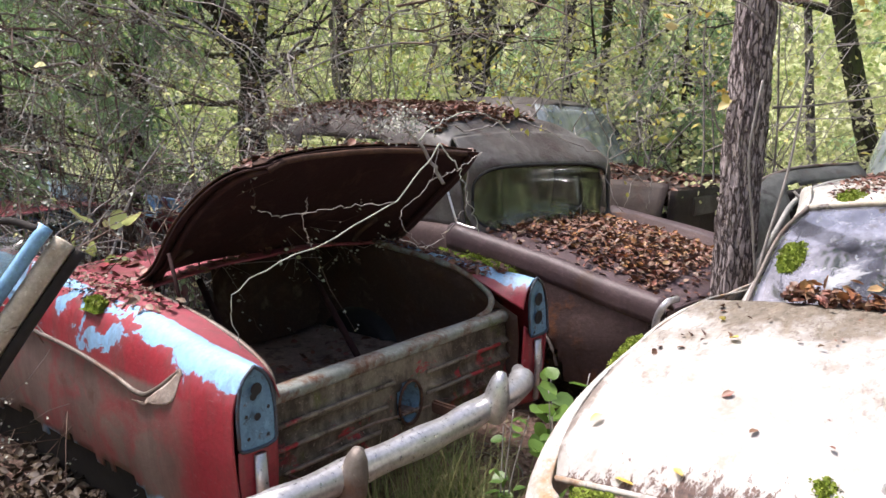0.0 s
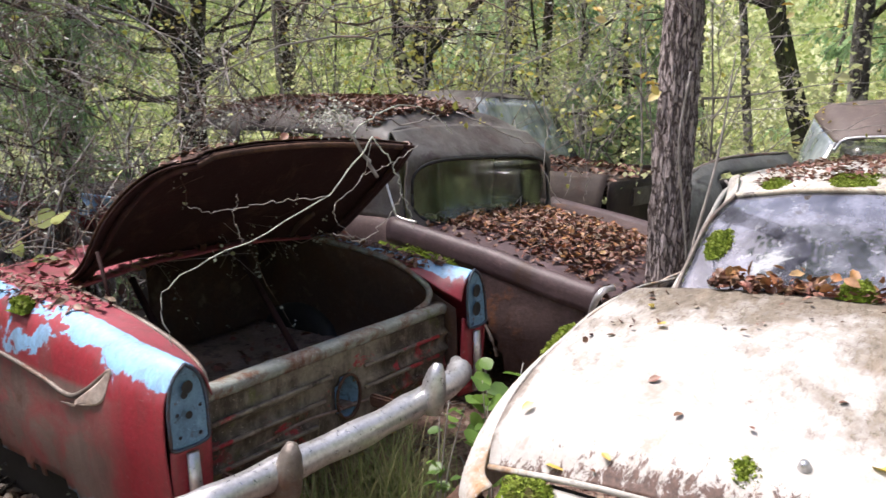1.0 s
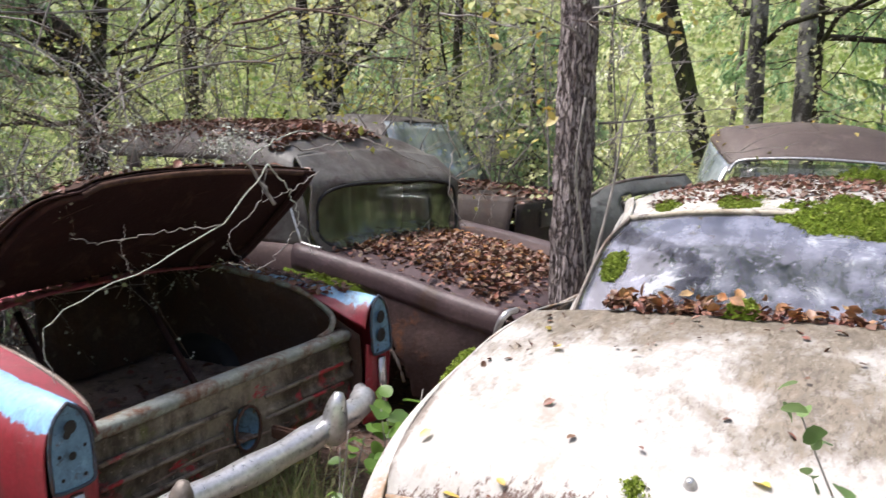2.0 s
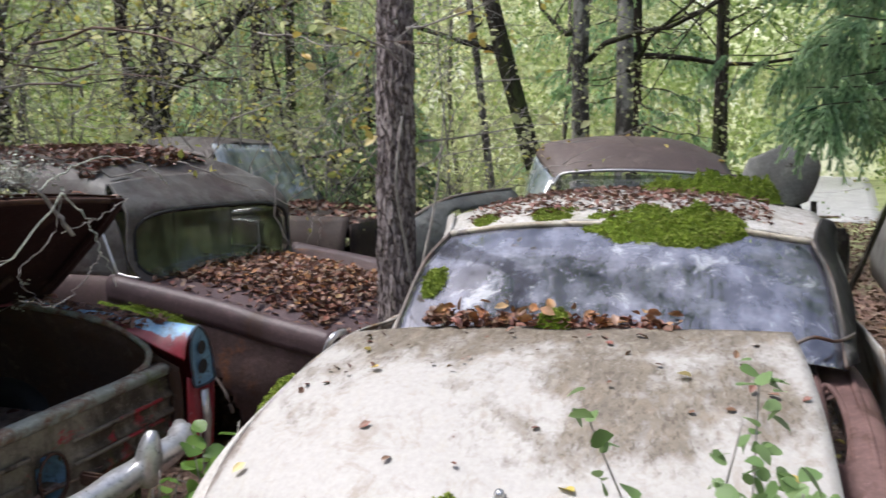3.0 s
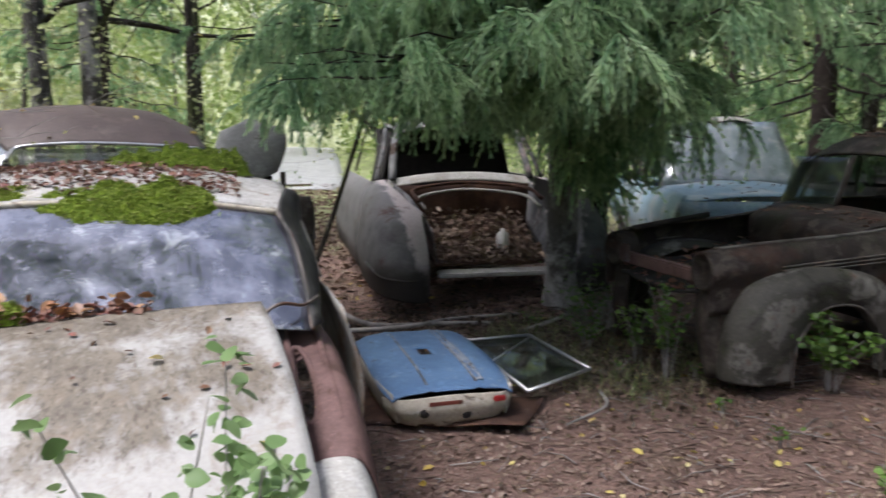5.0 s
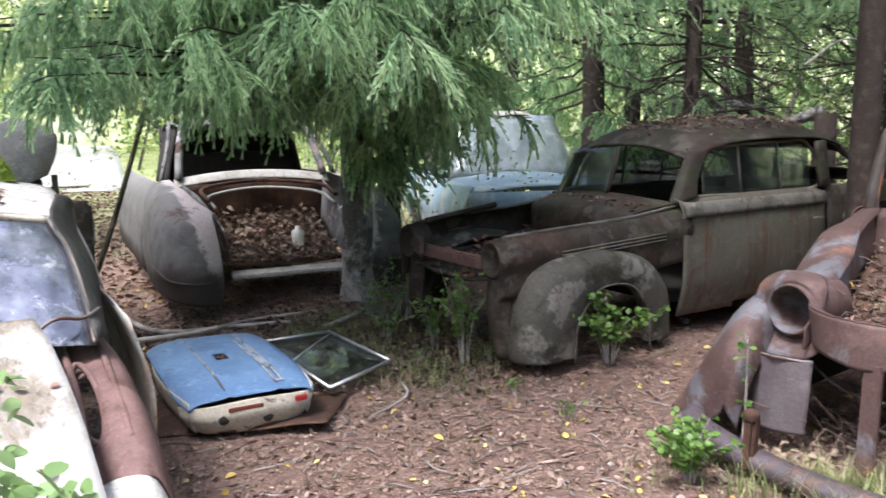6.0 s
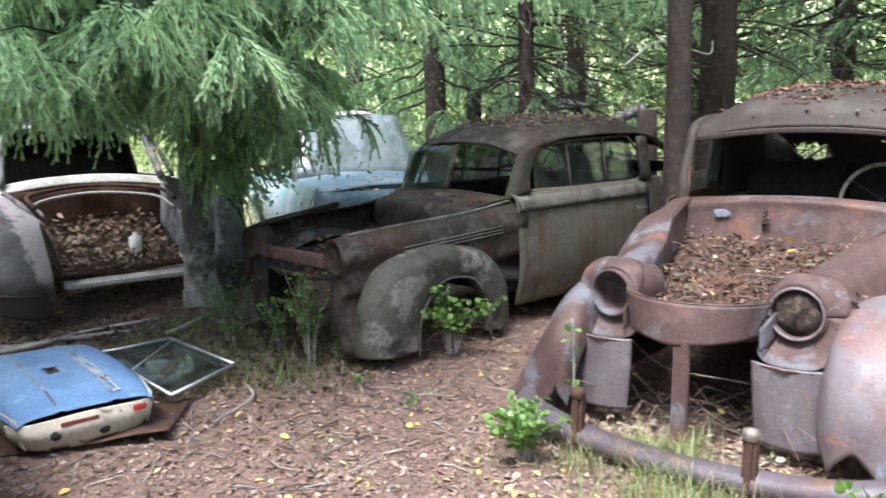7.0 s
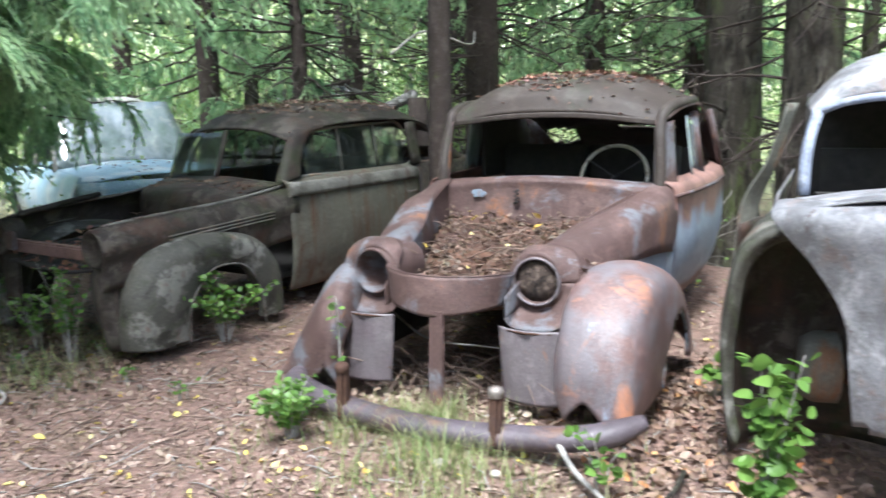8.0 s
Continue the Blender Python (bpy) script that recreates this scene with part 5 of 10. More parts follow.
tube("loose_wire", spline([(.02, -.70, .93), (.06, -.78, .97), (.12, -.86, .95), (.20, -.92, .96)], 14), .006, M_HORN, white_car, "", 5)
# rear window, pillars and roof; the cabin sits a little to its right
WIN = [
    [(.06, .575, .885), (.05, .25, .92), (.05, -.15, .93), (.05, -.5, .92), (.08, -.885, .87)],
    [(.22, .58, .99), (.22, .25, 1.02), (.22, -.15, 1.03), (.22, -.5, 1.02), (.24, -.885, .975)],
    [(.42, .575, 1.115), (.42, .24, 1.15), (.42, -.15, 1.16), (.42, -.5, 1.15), (.44, -.87, 1.10)],
    [(.59, .53, 1.205), (.60, .23, 1.245), (.60, -.15, 1.255), (.60, -.5, 1.245), (.60, -.825, 1.20)]]
g_win = surface(WIN, 30, 40)
sheet("rear_window", g_win, M_GLASS, white_car, "dusty rear window with sky reflections painted in", .004, None, 0)
for col, lab in ((0, "l"), (-1, "r")):
    p = g_win[:, col]
    tube("window_trim", p + np.array([-.006, 0, .010]), .008, M_HORN, white_car, "dull chrome window trim", 6)
tube("window_trim", g_win[-1] + np.array([-.004, 0, .008]), .012, M_CREAM, white_car, "pale strip along the roof edge", 6)
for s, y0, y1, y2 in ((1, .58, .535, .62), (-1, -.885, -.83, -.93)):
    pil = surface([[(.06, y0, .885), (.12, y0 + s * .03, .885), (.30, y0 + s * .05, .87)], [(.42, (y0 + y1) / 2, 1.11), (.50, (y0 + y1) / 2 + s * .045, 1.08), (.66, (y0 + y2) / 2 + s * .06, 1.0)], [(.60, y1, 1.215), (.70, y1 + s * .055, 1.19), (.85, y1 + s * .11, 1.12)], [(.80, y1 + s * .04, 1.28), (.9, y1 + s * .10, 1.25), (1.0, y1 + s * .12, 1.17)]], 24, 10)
    # right pillar is painted dark in place of dim side glass
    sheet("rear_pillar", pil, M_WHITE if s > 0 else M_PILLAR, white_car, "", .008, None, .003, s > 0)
WROOF = [
    [(.600, .545, 1.213), (.605, .2, 1.255), (.605, -.15, 1.265), (.605, -.5, 1.255), (.605, -.84, 1.208)],
    [(.85, .59, 1.25), (.85, .22, 1.31), (.85, -.15, 1.325), (.85, -.5, 1.31), (.85, -.89, 1.245)],
    [(1.2, .60, 1.27), (1.2, .22, 1.335), (1.2, -.15, 1.35), (1.2, -.5, 1.335), (1.2, -.89, 1.265)],
    [(1.65, .58, 1.26), (1.65, .22, 1.325), (1.65, -.15, 1.34), (1.65, -.5, 1.325), (1.65, -.87, 1.255)],
    [(1.95, .52, 1.21), (1.97, .2, 1.26), (1.98, -.15, 1.27), (1.97, -.5, 1.26), (1.95, -.82, 1.205)]]
g_wroof = surface(WROOF, 40, 44)
sheet("roof", g_wroof, M_WHITE, white_car, "white roof under needles and moss", .008, None, .008)
for s, y in ((1, .64), (-1, -.93)):
    bs = surface([[(x, y - s * .02, 1.22), (x, y + s * .05, 1.05), (x, y + s * .10, .88)] for x in (1.0, 1.15, 1.3)], 10, 12)
    sheet("door_pillar", bs, M_WHITE, white_car, "", .01, None, 0, s > 0)
    bl = surface([[(x, y + s * .09, .88), (x, y + s * .16, .6), (x, y + s * .13, .28)] for x in (.35, 1.0, 1.8, 2.4)], 16, 12)
    sheet("door_panel", bl, M_WHITE_RUST, white_car, "", .008, None, .006, s > 0)
    tube("windscreen_pillar", [(1.95, y - s * .10, 1.22), (2.35, y + s * .02, .90)], .025, M_WHITE, white_car, "", 6)
# its front door stands open on the far side
swung = surface([[(2.34 + .03 * (1 - ((z - .75) / .45) ** 2), y, z) for y in (-.86, -.97, -1.08, -1.175)] for z in (.30, .55, .80, .92, 1.125)], 30, 18)
open_leaf = sheet("front_door", swung, M_MORRIS, white_car, "dark brown inside of the open front door", .035, lambda x, y, z: not (y < -1.115 and z > 1.065 and (y + 1.115) ** 2 + (z - 1.065) ** 2 > .0036), .004)
tube("door_seam", [(2.33, -.88, .905), (2.33, -1.02, .90), (2.335, -1.165, .90)], .008, M_DARK, open_leaf, "", 5)
tube("door_rim", spline([(2.335, -.87, 1.13), (2.335, -1.0, 1.128), (2.335, -1.12, 1.118), (2.335, -1.168, 1.07), (2.34, -1.175, .87)], 20), .010, M_HORN, open_leaf, "", 6)
box("cabin_floor", (2.2, 1.4, .05), (1.3, -.15, .35), M_DARK, white_car, "", .01)
wb = surface([[(.10, y, z) for z in (.3, .6, .88)] for y in (-.8, -.1, .58)], 8, 8)
sheet("parcel_wall", wb, M_DARK, white_car, "", .01)
for y in (.2, -.5):
    sheet("seat_back", surface([[(1.0, y + dy, z) for dy in (-.28, 0, .28)] for z in (.4, .8, 1.0)], 8, 8), M_DARK, white_car, "", .1)
litter_on("leaf_litter", surface([[(.0, y, .96), (.10, y, .955)] for y in (.45, .2, -.1, -.4)], 10, 40)[:, :], AT_WHITE, 420, .042, M_LITTER, "brown leaves heaped along the rear window", None, lift=.0, pile=.045, seed=21, tilt=30)
litter_on("leaf_litter", surface([[(.0, y, .97), (.10, y, .965)] for y in (.40, .2, -.1, -.4)], 10, 40), AT_WHITE, 70, .045, M_ORANGE_LEAF, "orange leaves heaped along the rear window", None, lift=.02, pile=.05, seed=26, tilt=40)
litter_on("leaf_litter", g_wlid, AT_WHITE, 9, .045, M_YELLOW, "a few pale leaves on the white lid", None, seed=22)
litter_on("leaf_litter", g_wlid, AT_WHITE, 60, .03, M_LITTER, "small leaf scraps on the white lid", lambda x, y, z: 1 if x > -.4 else .15, seed=23)
litter_on("needle_litter", g_wroof, AT_WHITE, 3400, .030, M_LITTER, "brown needles and leaves on the white roof", lambda x, y, z: 1.0 if x > .70 + .10 * noise.noise(Vector((y * 7, x * 3, 1))) and -.70 < y < .50 else 0.02, seed=24, pile=.025)
moss_pad("moss_cushion", surface([[(x, y, z + .0) for y in (.02, -.25, -.45, -.62)] for x, z in ((.46, 1.165), (.56, 1.235), (.68, 1.27), (.80, 1.29))], 60, 70), AT_WHITE, M_MOSS, "thick green moss cushion hanging over the roof edge", .05)
moss_pad("moss_cushion", surface([[(x, y, z) for y in (-.10, -.35, -.6, -.78)] for x, z in ((1.25, 1.33), (1.45, 1.325), (1.65, 1.31), (1.8, 1.29))], 50, 60), AT_WHITE, M_MOSS, "green moss cushion on the white roof", .11)
moss_pad("moss_cushion", surface([[(x, y, z) for y in (.22, .12, 0)] for x, z in ((.60, 1.25), (.70, 1.28), (.82, 1.30))], 20, 20), AT_WHITE, M_MOSS, "small moss patch on the roof edge", .025)
moss_pad("moss_cushion", surface([[(x, y, z) for y in (.46, .40, .34)] for x, z in ((.62, 1.235), (.70, 1.255), (.80, 1.275))], 16, 16), AT_WHITE, M_MOSS, "small moss patch on the roof edge", .02)
moss_pad("moss_cushion", surface([[(x, y, z) for y in (.55, .50, .45)] for x, z in ((.22, 1.0), (.30, 1.053), (.38, 1.10))], 20, 16), AT_WHITE, M_MOSS, "moss clump on the dusty window", .025)
moss_pad("moss_cushion", surface([[(x, y, z) for y in (.845, .82, .795)] for x, z in ((-.46, .715), (-.34, .765), (-.22, .81))], 24, 12), AT_WHITE, M_MOSS, "strip of moss along the joint of lid and fender", .02)
moss_pad("moss_cushion", surface([[(x, y, z) for y in (.13, .092, .052)] for x, z in ((-.845, .63), (-.81, .665), (-.775, .695))], 16, 16), AT_WHITE, M_MOSS, "moss tuft at the edge of the white lid", .03)
moss_pad("moss_cushion", surface([[(x, y, z) for y in (.70, .62, .54)] for x, z in ((-.94, .505), (-.90, .52), (-.87, .53))], 16, 20), AT_WHITE, M_MOSS, "dark moss under the lid", .025)
moss_pad("moss_cushion", surface([[(x, y, .985) for y in (.06, 0, -.06)] for x in (.0, .05, .1)], 16, 16), AT_WHITE, M_MOSS, "moss tuft among the leaves", .05)


# ---- the rust-brown saloon with open headlamp pots ----
AT_OPEL = pose(4.3, -0.52, 0.0, 0, 0, 148.0) @ Matrix.Translation((-1.15, 0, 0)) @ pose(0, 0, 0, 0, 0, 2.2) @ Matrix.Translation((1.15, 0, 0))
pot_car = thing("vintage_saloon", 4.3, -0.52, 0.0, 148.0, "bare red-brown vintage saloon with empty headlamps and no bonnet", "car", "wrecked cars")
pot_car.matrix_world = AT_OPEL


def pot_wing(s):
    # bulging front wing, from its nose over the crown to its heel
    rows = []
    for x, top, yi, yo in ((.37, .20, .66, .86), (.355, .38, .62, .92), (.27, .54, .59, .955), (.10, .67, .575, .97), (-.15, .72, .575, .975), (-.42, .68, .60, .98), (-.68, .56, .64, .98), (-.88, .40, .70, .965), (-1.0, .20, .74, .95)):
        ym = (yi + yo) / 2
        q = max(.10, top - .26)
        rows.append([(x - .03, yi, max(.10, top - .16)), (x, yi + .05, top - .035), (x, ym, top), (x, yo - .05, top - .045), (x, yo, max(.10, top - .15)), (x, yo + .012, max(.095, q * .75)), (x, yo - .005, .09)])
    if s < 0:
        # the far wing is crushed inwards
        rows = [[(x, .45 + (y - .45) * (.50 if k < 4 else .60 if k == 4 else .80 if k == 5 else 1.0), z) for k, (x, y, z) in enumerate(row)] for row in rows]
        rows = mirror(rows)
    g = surface(rows, 70, 44)
    wing = sheet("front_wing", g, M_OPEL if s < 0 else M_OPEL_WING, pot_car, "bulging front wing in rust red, orange and pale blue", .006,
                 lambda x, y, z: not (abs(y) > (.80 if s > 0 else .66) and ((x + .44) / .29) ** 2 + ((z - .08) / .36) ** 2 < 1) and z > ragged(x, .11, .012, 2), .006, s < 0)
    tube("arch_lip", [(-.44 + .292 * math.cos(t), s * (.982 if s > 0 else .80), .08 + .363 * math.sin(t)) for t in np.linspace(.15, math.pi - .15, 24)], .008, M_OPEL_BLUE, wing, "", 6)
    inner = surface([[(x, s * .60, .62), (x, s * .62, .40), (x, s * .66, .10)] for x in (.1, -.4, -1.0)], 8, 8)
    sheet("inner_arch", inner, M_DARK, wing, "", .005)
    # headlamp pot
    m = Matrix.Translation((.10 - .03 * s, s * .43, .655)) @ pose(0, 0, 0, 0, 90, s * 5)
    pot = lathe("headlamp_pot", [(.115, -.30), (.128, -.12), (.122, .0), (.112, .012), (.104, .004), (.10, -.05), (.085, -.16), (.0, -.20)], m, M_OPEL, pot_car, "empty headlamp pot, rusted through", 28)
    tube("lamp_rim", [m @ Vector((.112 * math.cos(t), .112 * math.sin(t), .01)) for t in np.linspace(0, 2 * math.pi, 33)], .007, M_OPEL_GREY if s > 0 else M_OPEL, pot, "", 6)
    # sheet metal flaring round the lamp down to the apron
    cx = .10 - .03 * s
    ringz = []
    for t in np.linspace(0, 2 * math.pi, 25):
        c, sn = math.cos(t), math.sin(t)
        ox = cx - .03 - .11 * max(0, sn) + (.215 - cx) * max(0, -sn) ** 1.5
        ringz.append([(cx - .005, s * (.43 + .120 * c), .655 + .120 * sn), (cx - .02, s * (.43 + .14 * c), .655 + .14 * sn - .01 * max(0, -sn)), (ox, s * (.44 + .19 * math.copysign(abs(c) ** .6, c) * (1 if c > 0 or sn < 0 else .74)), .655 + (.15 if sn > 0 else .215) * math.copysign(abs(sn) ** .6, sn))])
    sheet("lamp_surround", surface(ringz, 60, 10), M_OPEL, pot_car, "red-brown metal round the headlamp", .006, None, .003, s < 0)
    if s > 0:
        lathe("leaf_wad", [(0, .004), (.05, -.002), (.098, -.012), (.09, -.10)], m, M_LEAF_WAD, pot, "dead leaves packed in the headlamp", 22)
    # inner wing running from lamp to cowl
    rows = [
        [(.0, s * .355, .63), (.0, s * .38, .745), (.02, s * .44, .772), (.02, s * .53, .735), (.0, s * .59, .60)],
        [(-.12, s * .355, .735), (-.12, s * .385, .785), (-.12, s * .45, .80), (-.12, s * .56, .765), (-.12, s * .63, .63)],
        [(-.4, s * .42, .825), (-.4, s * .46, .85), (-.4, s * .55, .852), (-.4, s * .66, .805), (-.4, s * .71, .66)],
        [(-.8, s * .56, .912), (-.8, s * .60, .93), (-.8, s * .69, .925), (-.8, s * .775, .872), (-.8, s * .80, .66)],
        [(-1.25, s * .66, .985), (-1.25, s * .70, 1.01), (-1.25, s * .79, .972), (-1.25, s * .815, .85), (-1.25, s * .813, .60)]]
    g2 = surface(rows, 44, 18)
    sheet("wing_top", g2, M_OPEL, pot_car, "red-brown upper wing", .006, None, .006, s > 0)
    side = surface([[(x, s * y, z) for y, z in ((yy - .008, .70), (yy, .60), (yy - .02, .42), (yy - .05, .26))] for x, yy in ((-.50, .70), (-.8, .755), (-1.2, .82))], 14, 10)
    sheet("cowl_side", side, M_OPEL_DOOR, pot_car, "", .006, None, .005, s > 0)
    # leg-like apron panel below the lamp
    g3 = surface([[(.19, s * (yb - .15), z), (.222, s * (yb - .08), z), (.234, s * yb, z), (.224, s * (yb + .08), z), (.185, s * (yb + .155), z)] for z, yb in ((.10, .46), (.22, .45), (.36, .44), (.455, .435))], 24, 20)
    sheet("front_apron", g3, M_OPEL_GREY, pot_car, "violet-grey apron panel under the lamp", .006, None, .004, s > 0)
    tube("seam_rod", [(.212, s * .34, .445), (.246, s * .44, .448), (.205, s * .55, .443)], .006, M_RUST, pot_car, "", 5)
    return g


for s in (1, -1):
    pot_wing(s)
# nose band, brace and bumper
nose = surface([[(.30 * math.cos(t) + .05 + .03 * dz, .36 * math.sin(t) * (1 - .12 * dz), .70 - (.185 - .03 * abs(t)) * dz) for t in np.linspace(-1.3, 1.3, 9)] for dz in (1, .66, .33, 0)], 12, 40)
sheet("nose_band", nose, M_OPEL, pot_car, "curved red-brown nose band", .008, None, .006, True)
lip = surface([[(.30 * k * math.cos(t) + .05, .36 * k * math.sin(t), .702 - .02 * (1 - k) * 5) for t in np.linspace(-1.3, 1.3, 9)] for k in (1.0, .93, .85)], 6, 40)
sheet("nose_lip", lip, M_OPEL, pot_car, "", .006, None, .004)
box("nose_brace", (.025, .075, .46), (.375, .05, .32), M_OPEL, pot_car, "upright centre brace", .006, (0, -3, 0))
bar = spline([(.42, -.72, .17), (.52, -.64, .14), (.60, -.3, .10), (.63, .15, .085), (.61, .6, .11), (.57, .88, .15), (.44, 1.04, .19)], 50)
front_bar = tube("bumper", bar, [.04 + .026 * min(1, i / 6, (49 - i) / 6) for i in range(50)], M_OPEL_BAR, pot_car, "violet-brown bumper lying in the grass", 14, .8)
for y, x in ((-.31, .63), (.47, .65)):
    box("overrider", (.06, .055, .24), (x, y, .185), M_RUST, front_bar, "rusty overrider post", .015, (0, -4, 0))
    lathe("overrider_cap", [(0, .03), (.03, .02), (.036, 0), (.03, -.02)], Matrix.Translation((x, y, .305)), M_RUST if y < 0 else M_HORN, front_bar, "", 12)
# engine bay
bay = surface([[(.15, -.30, .52), (.15, 0, .48), (.15, .30, .52)], [(-.3, -.38, .62), (-.3, 0, .58), (-.3, .38, .62)], [(-.8, -.52, .72), (-.8, 0, .68), (-.8, .52, .72)], [(-1.15, -.62, .76), (-1.15, 0, .74), (-1.15, .62, .76)]], 30, 30)
sheet("engine_bay_floor", bay, M_RUST, pot_car, "", .02, lambda x, y, z: not ((x - .02) ** 2 + (y + .02) ** 2 < .006), .03)
for s in (1, -1):
    wall = surface([[(.2, s * .33, .60), (.2, s * .33, .50)], [(-.3, s * .40, .80), (-.3, s * .39, .6)], [(-.8, s * .575, .94), (-.8, s * .55, .7)], [(-1.17, s * .67, .965), (-1.17, s * .64, .74)]], 24, 8)
    sheet("bay_wall", wall, M_OPEL, pot_car, "", .006, None, .005, s > 0)
cowl = surface([[(-1.12, -.69, .72), (-1.10, -.3, .72), (-1.09, 0, .72), (-1.10, .3, .72), (-1.12, .69, .72)], [(-1.16, -.69, .88), (-1.14, -.3, .93), (-1.13, 0, .94), (-1.14, .3, .93), (-1.16, .69, .88)], [(-1.18, -.70, .955), (-1.15, -.3, 1.005), (-1.14, 0, 1.015), (-1.15, .3, 1.005), (-1.18, .70, .955)], [(-1.27, -.70, .99), (-1.26, -.3, 1.02), (-1.25, 0, 1.03), (-1.26, .3, 1.02), (-1.27, .70, .99)]], 20, 40)
sheet("firewall", cowl, M_OPEL, pot_car, "rusty firewall with traces of pale blue paint", .008, None, .006, True)
for (y, z) in ((.62, .91),):
    lathe("firewall_fitting", [(0, .012), (.03, .010), (.045, .004), (.05, -.01)], Matrix.Translation((-1.12, y, z)) @ pose(0, 0, 0, 0, 90, 0), M_RUST, pot_car, "", 12)
tube("heater_hose", [(-1.10, -.16, .95 - .012 * k) if k % 2 else (-1.09, -.13, .95 - .012 * k) for k in range(8)], .010, M_DARK, pot_car, "dark ribbed fitting on the firewall", 6)
gb_ = surface([[(-1.128 - .03 * abs(z - .92), y, z) for y in (-.47, -.42, -.36)] for z in (.885, .92, .955)], 24, 24)
sheet("paint_patch", gb_ + np.array([.004, 0, 0]), M_OPEL_BLUE, pot_car, "flake of pale blue paint", .002, lambda x, y, z: ((y + .415) / .048) ** 2 + ((z - .92) / .026) ** 2 < 1 + .6 * noise.noise(Vector((y * 40, z * 40, 3))))
# cabin
OR = [
    [(-1.28, -.66, 1.36), (-1.25, -.35, 1.41), (-1.24, 0, 1.425), (-1.25, .35, 1.41), (-1.28, .66, 1.36)],
    [(-1.38, -.70, 1.42), (-1.34, -.36, 1.535), (-1.33, 0, 1.56), (-1.34, .36, 1.535), (-1.38, .70, 1.42)],
    [(-1.62, -.73, 1.47), (-1.62, -.38, 1.615), (-1.62, 0, 1.645), (-1.62, .38, 1.615), (-1.62, .73, 1.47)],
    [(-2.0, -.73, 1.48), (-2.0, -.38, 1.63), (-2.0, 0, 1.665), (-2.0, .38, 1.63), (-2.0, .73, 1.48)],
    [(-2.4, -.70, 1.44), (-2.4, -.36, 1.60), (-2.4, 0, 1.63), (-2.4, .36, 1.60), (-2.4, .70, 1.44)],
    [(-2.85, -.62, 1.26), (-2.8, -.34, 1.38), (-2.8, 0, 1.40), (-2.8, .34, 1.38), (-2.85, .62, 1.26)],
    [(-3.2, -.58, 1.0), (-3.2, -.3, 1.05), (-3.2, 0, 1.06), (-3.2, .3, 1.05), (-3.2, .58, 1.0)]]
g_or = surface(OR, 50, 50)


def rear_pane(x, y, z):
    return (abs(y + .49) / .11) ** 4 + ((z - 1.22) / .075) ** 4 < 1 or (abs(y - .22) / .24) ** 4 + ((z - 1.29) / .03) ** 4 < 1


sheet("roof", g_or, M_OPEL_ROOF, pot_car, "domed red-brown roof", .012, lambda x, y, z: not rear_pane(x, y, z), .004, True)
for s in (1, -1):
    pil = surface([[(-1.22, s * .67, .97), (-1.26, s * .74, .97), (-1.34, s * .78, .97)], [(-1.24, s * .665, 1.15), (-1.28, s * .725, 1.15), (-1.36, s * .755, 1.15)], [(-1.28, s * .655, 1.36), (-1.33, s * .71, 1.35), (-1.42, s * .725, 1.36)]], 16, 8)
    sheet("windscreen_pillar", pil, M_OPEL, pot_car, "", .015, None, .002, s < 0)
    tube("pillar_roll", spline([(-1.20, s * .71, .96), (-1.235, s * .705, 1.15), (-1.28, s * .69, 1.32), (-1.36, s * .70, 1.415), (-1.62, s * .735, 1.462), (-2.0, s * .735, 1.472)], 30), .034, M_OPEL_ROOF, pot_car, "rounded windscreen pillar running into the roof", 10)
    flank = surface([[(x, s * (w - .09), 1.02), (x, s * w, .97), (x, s * (w + .01), .80), (x, s * (w + .005), .60), (x, s * (w - .04), .40), (x, s * (w - .10), .26)] for x, w in ((-1.2, .80), (-1.6, .85), (-2.1, .87), (-2.6, .84), (-3.1, .74), (-3.45, .60))], 40, 26)
    sheet("door_panel", flank, M_OPEL_DOOR, pot_car, "pale blue-grey door turning to rust", .008, None, .006, s > 0)
    tube("belt_moulding", [(x, s * (w + .012), .93) for x, w in ((-1.2, .80), (-1.6, .85), (-2.1, .87), (-2.6, .84), (-3.1, .74))], .012, M_OPEL, pot_car, "", 6)
    tube("roof_gutter", spline([(-1.30, s * .715, 1.37), (-1.6, s * .75, 1.435), (-2.1, s * .755, 1.445), (-2.6, s * .71, 1.36)], 20), .012, M_OPEL, pot_car, "", 6)
    for x0, x1 in ((-2.0, -2.02), (-2.75, -2.62)):
        tube("door_post", [(x0, s * .80, 1.0), (x1, s * .735, 1.40)], .024, M_OPEL, pot_car, "", 6)
    q = surface([[(-2.72, s * .80, 1.0), (-2.62, s * .72, 1.38)], [(-3.0, s * .72, 1.0), (-2.85, s * .63, 1.27)], [(-3.25, s * .60, 1.0), (-3.15, s * .57, 1.03)]], 10, 8)
    sheet("rear_quarter", q, M_OPEL, pot_car, "", .01)
    gl = surface([[(x, s * .795, 1.01), (x - .01, s * .745, 1.38)] for x in (-1.72, -1.98)], 6, 6)
    sheet("door_glass", gl, M_GLASS_PALE, pot_car, "dusty bluish door glass", .004)
sheet("windscreen_header", surface([[(-1.29 + .03 * (1 - (y / .66) ** 2), y, z + .05 * (1 - (y / .66) ** 2)) for y in (-.66, -.3, 0, .3, .66)] for z in (1.335, 1.37)], 4, 20), M_OPEL_ROOF, pot_car, "", .02)
dash = surface([[(-1.36, -.66, .98), (-1.36, 0, 1.0), (-1.36, .66, .98)], [(-1.40, -.66, .85), (-1.40, 0, .85), (-1.40, .66, .85)]], 6, 14)
sheet("dashboard", dash, M_DARK, pot_car, "", .03)
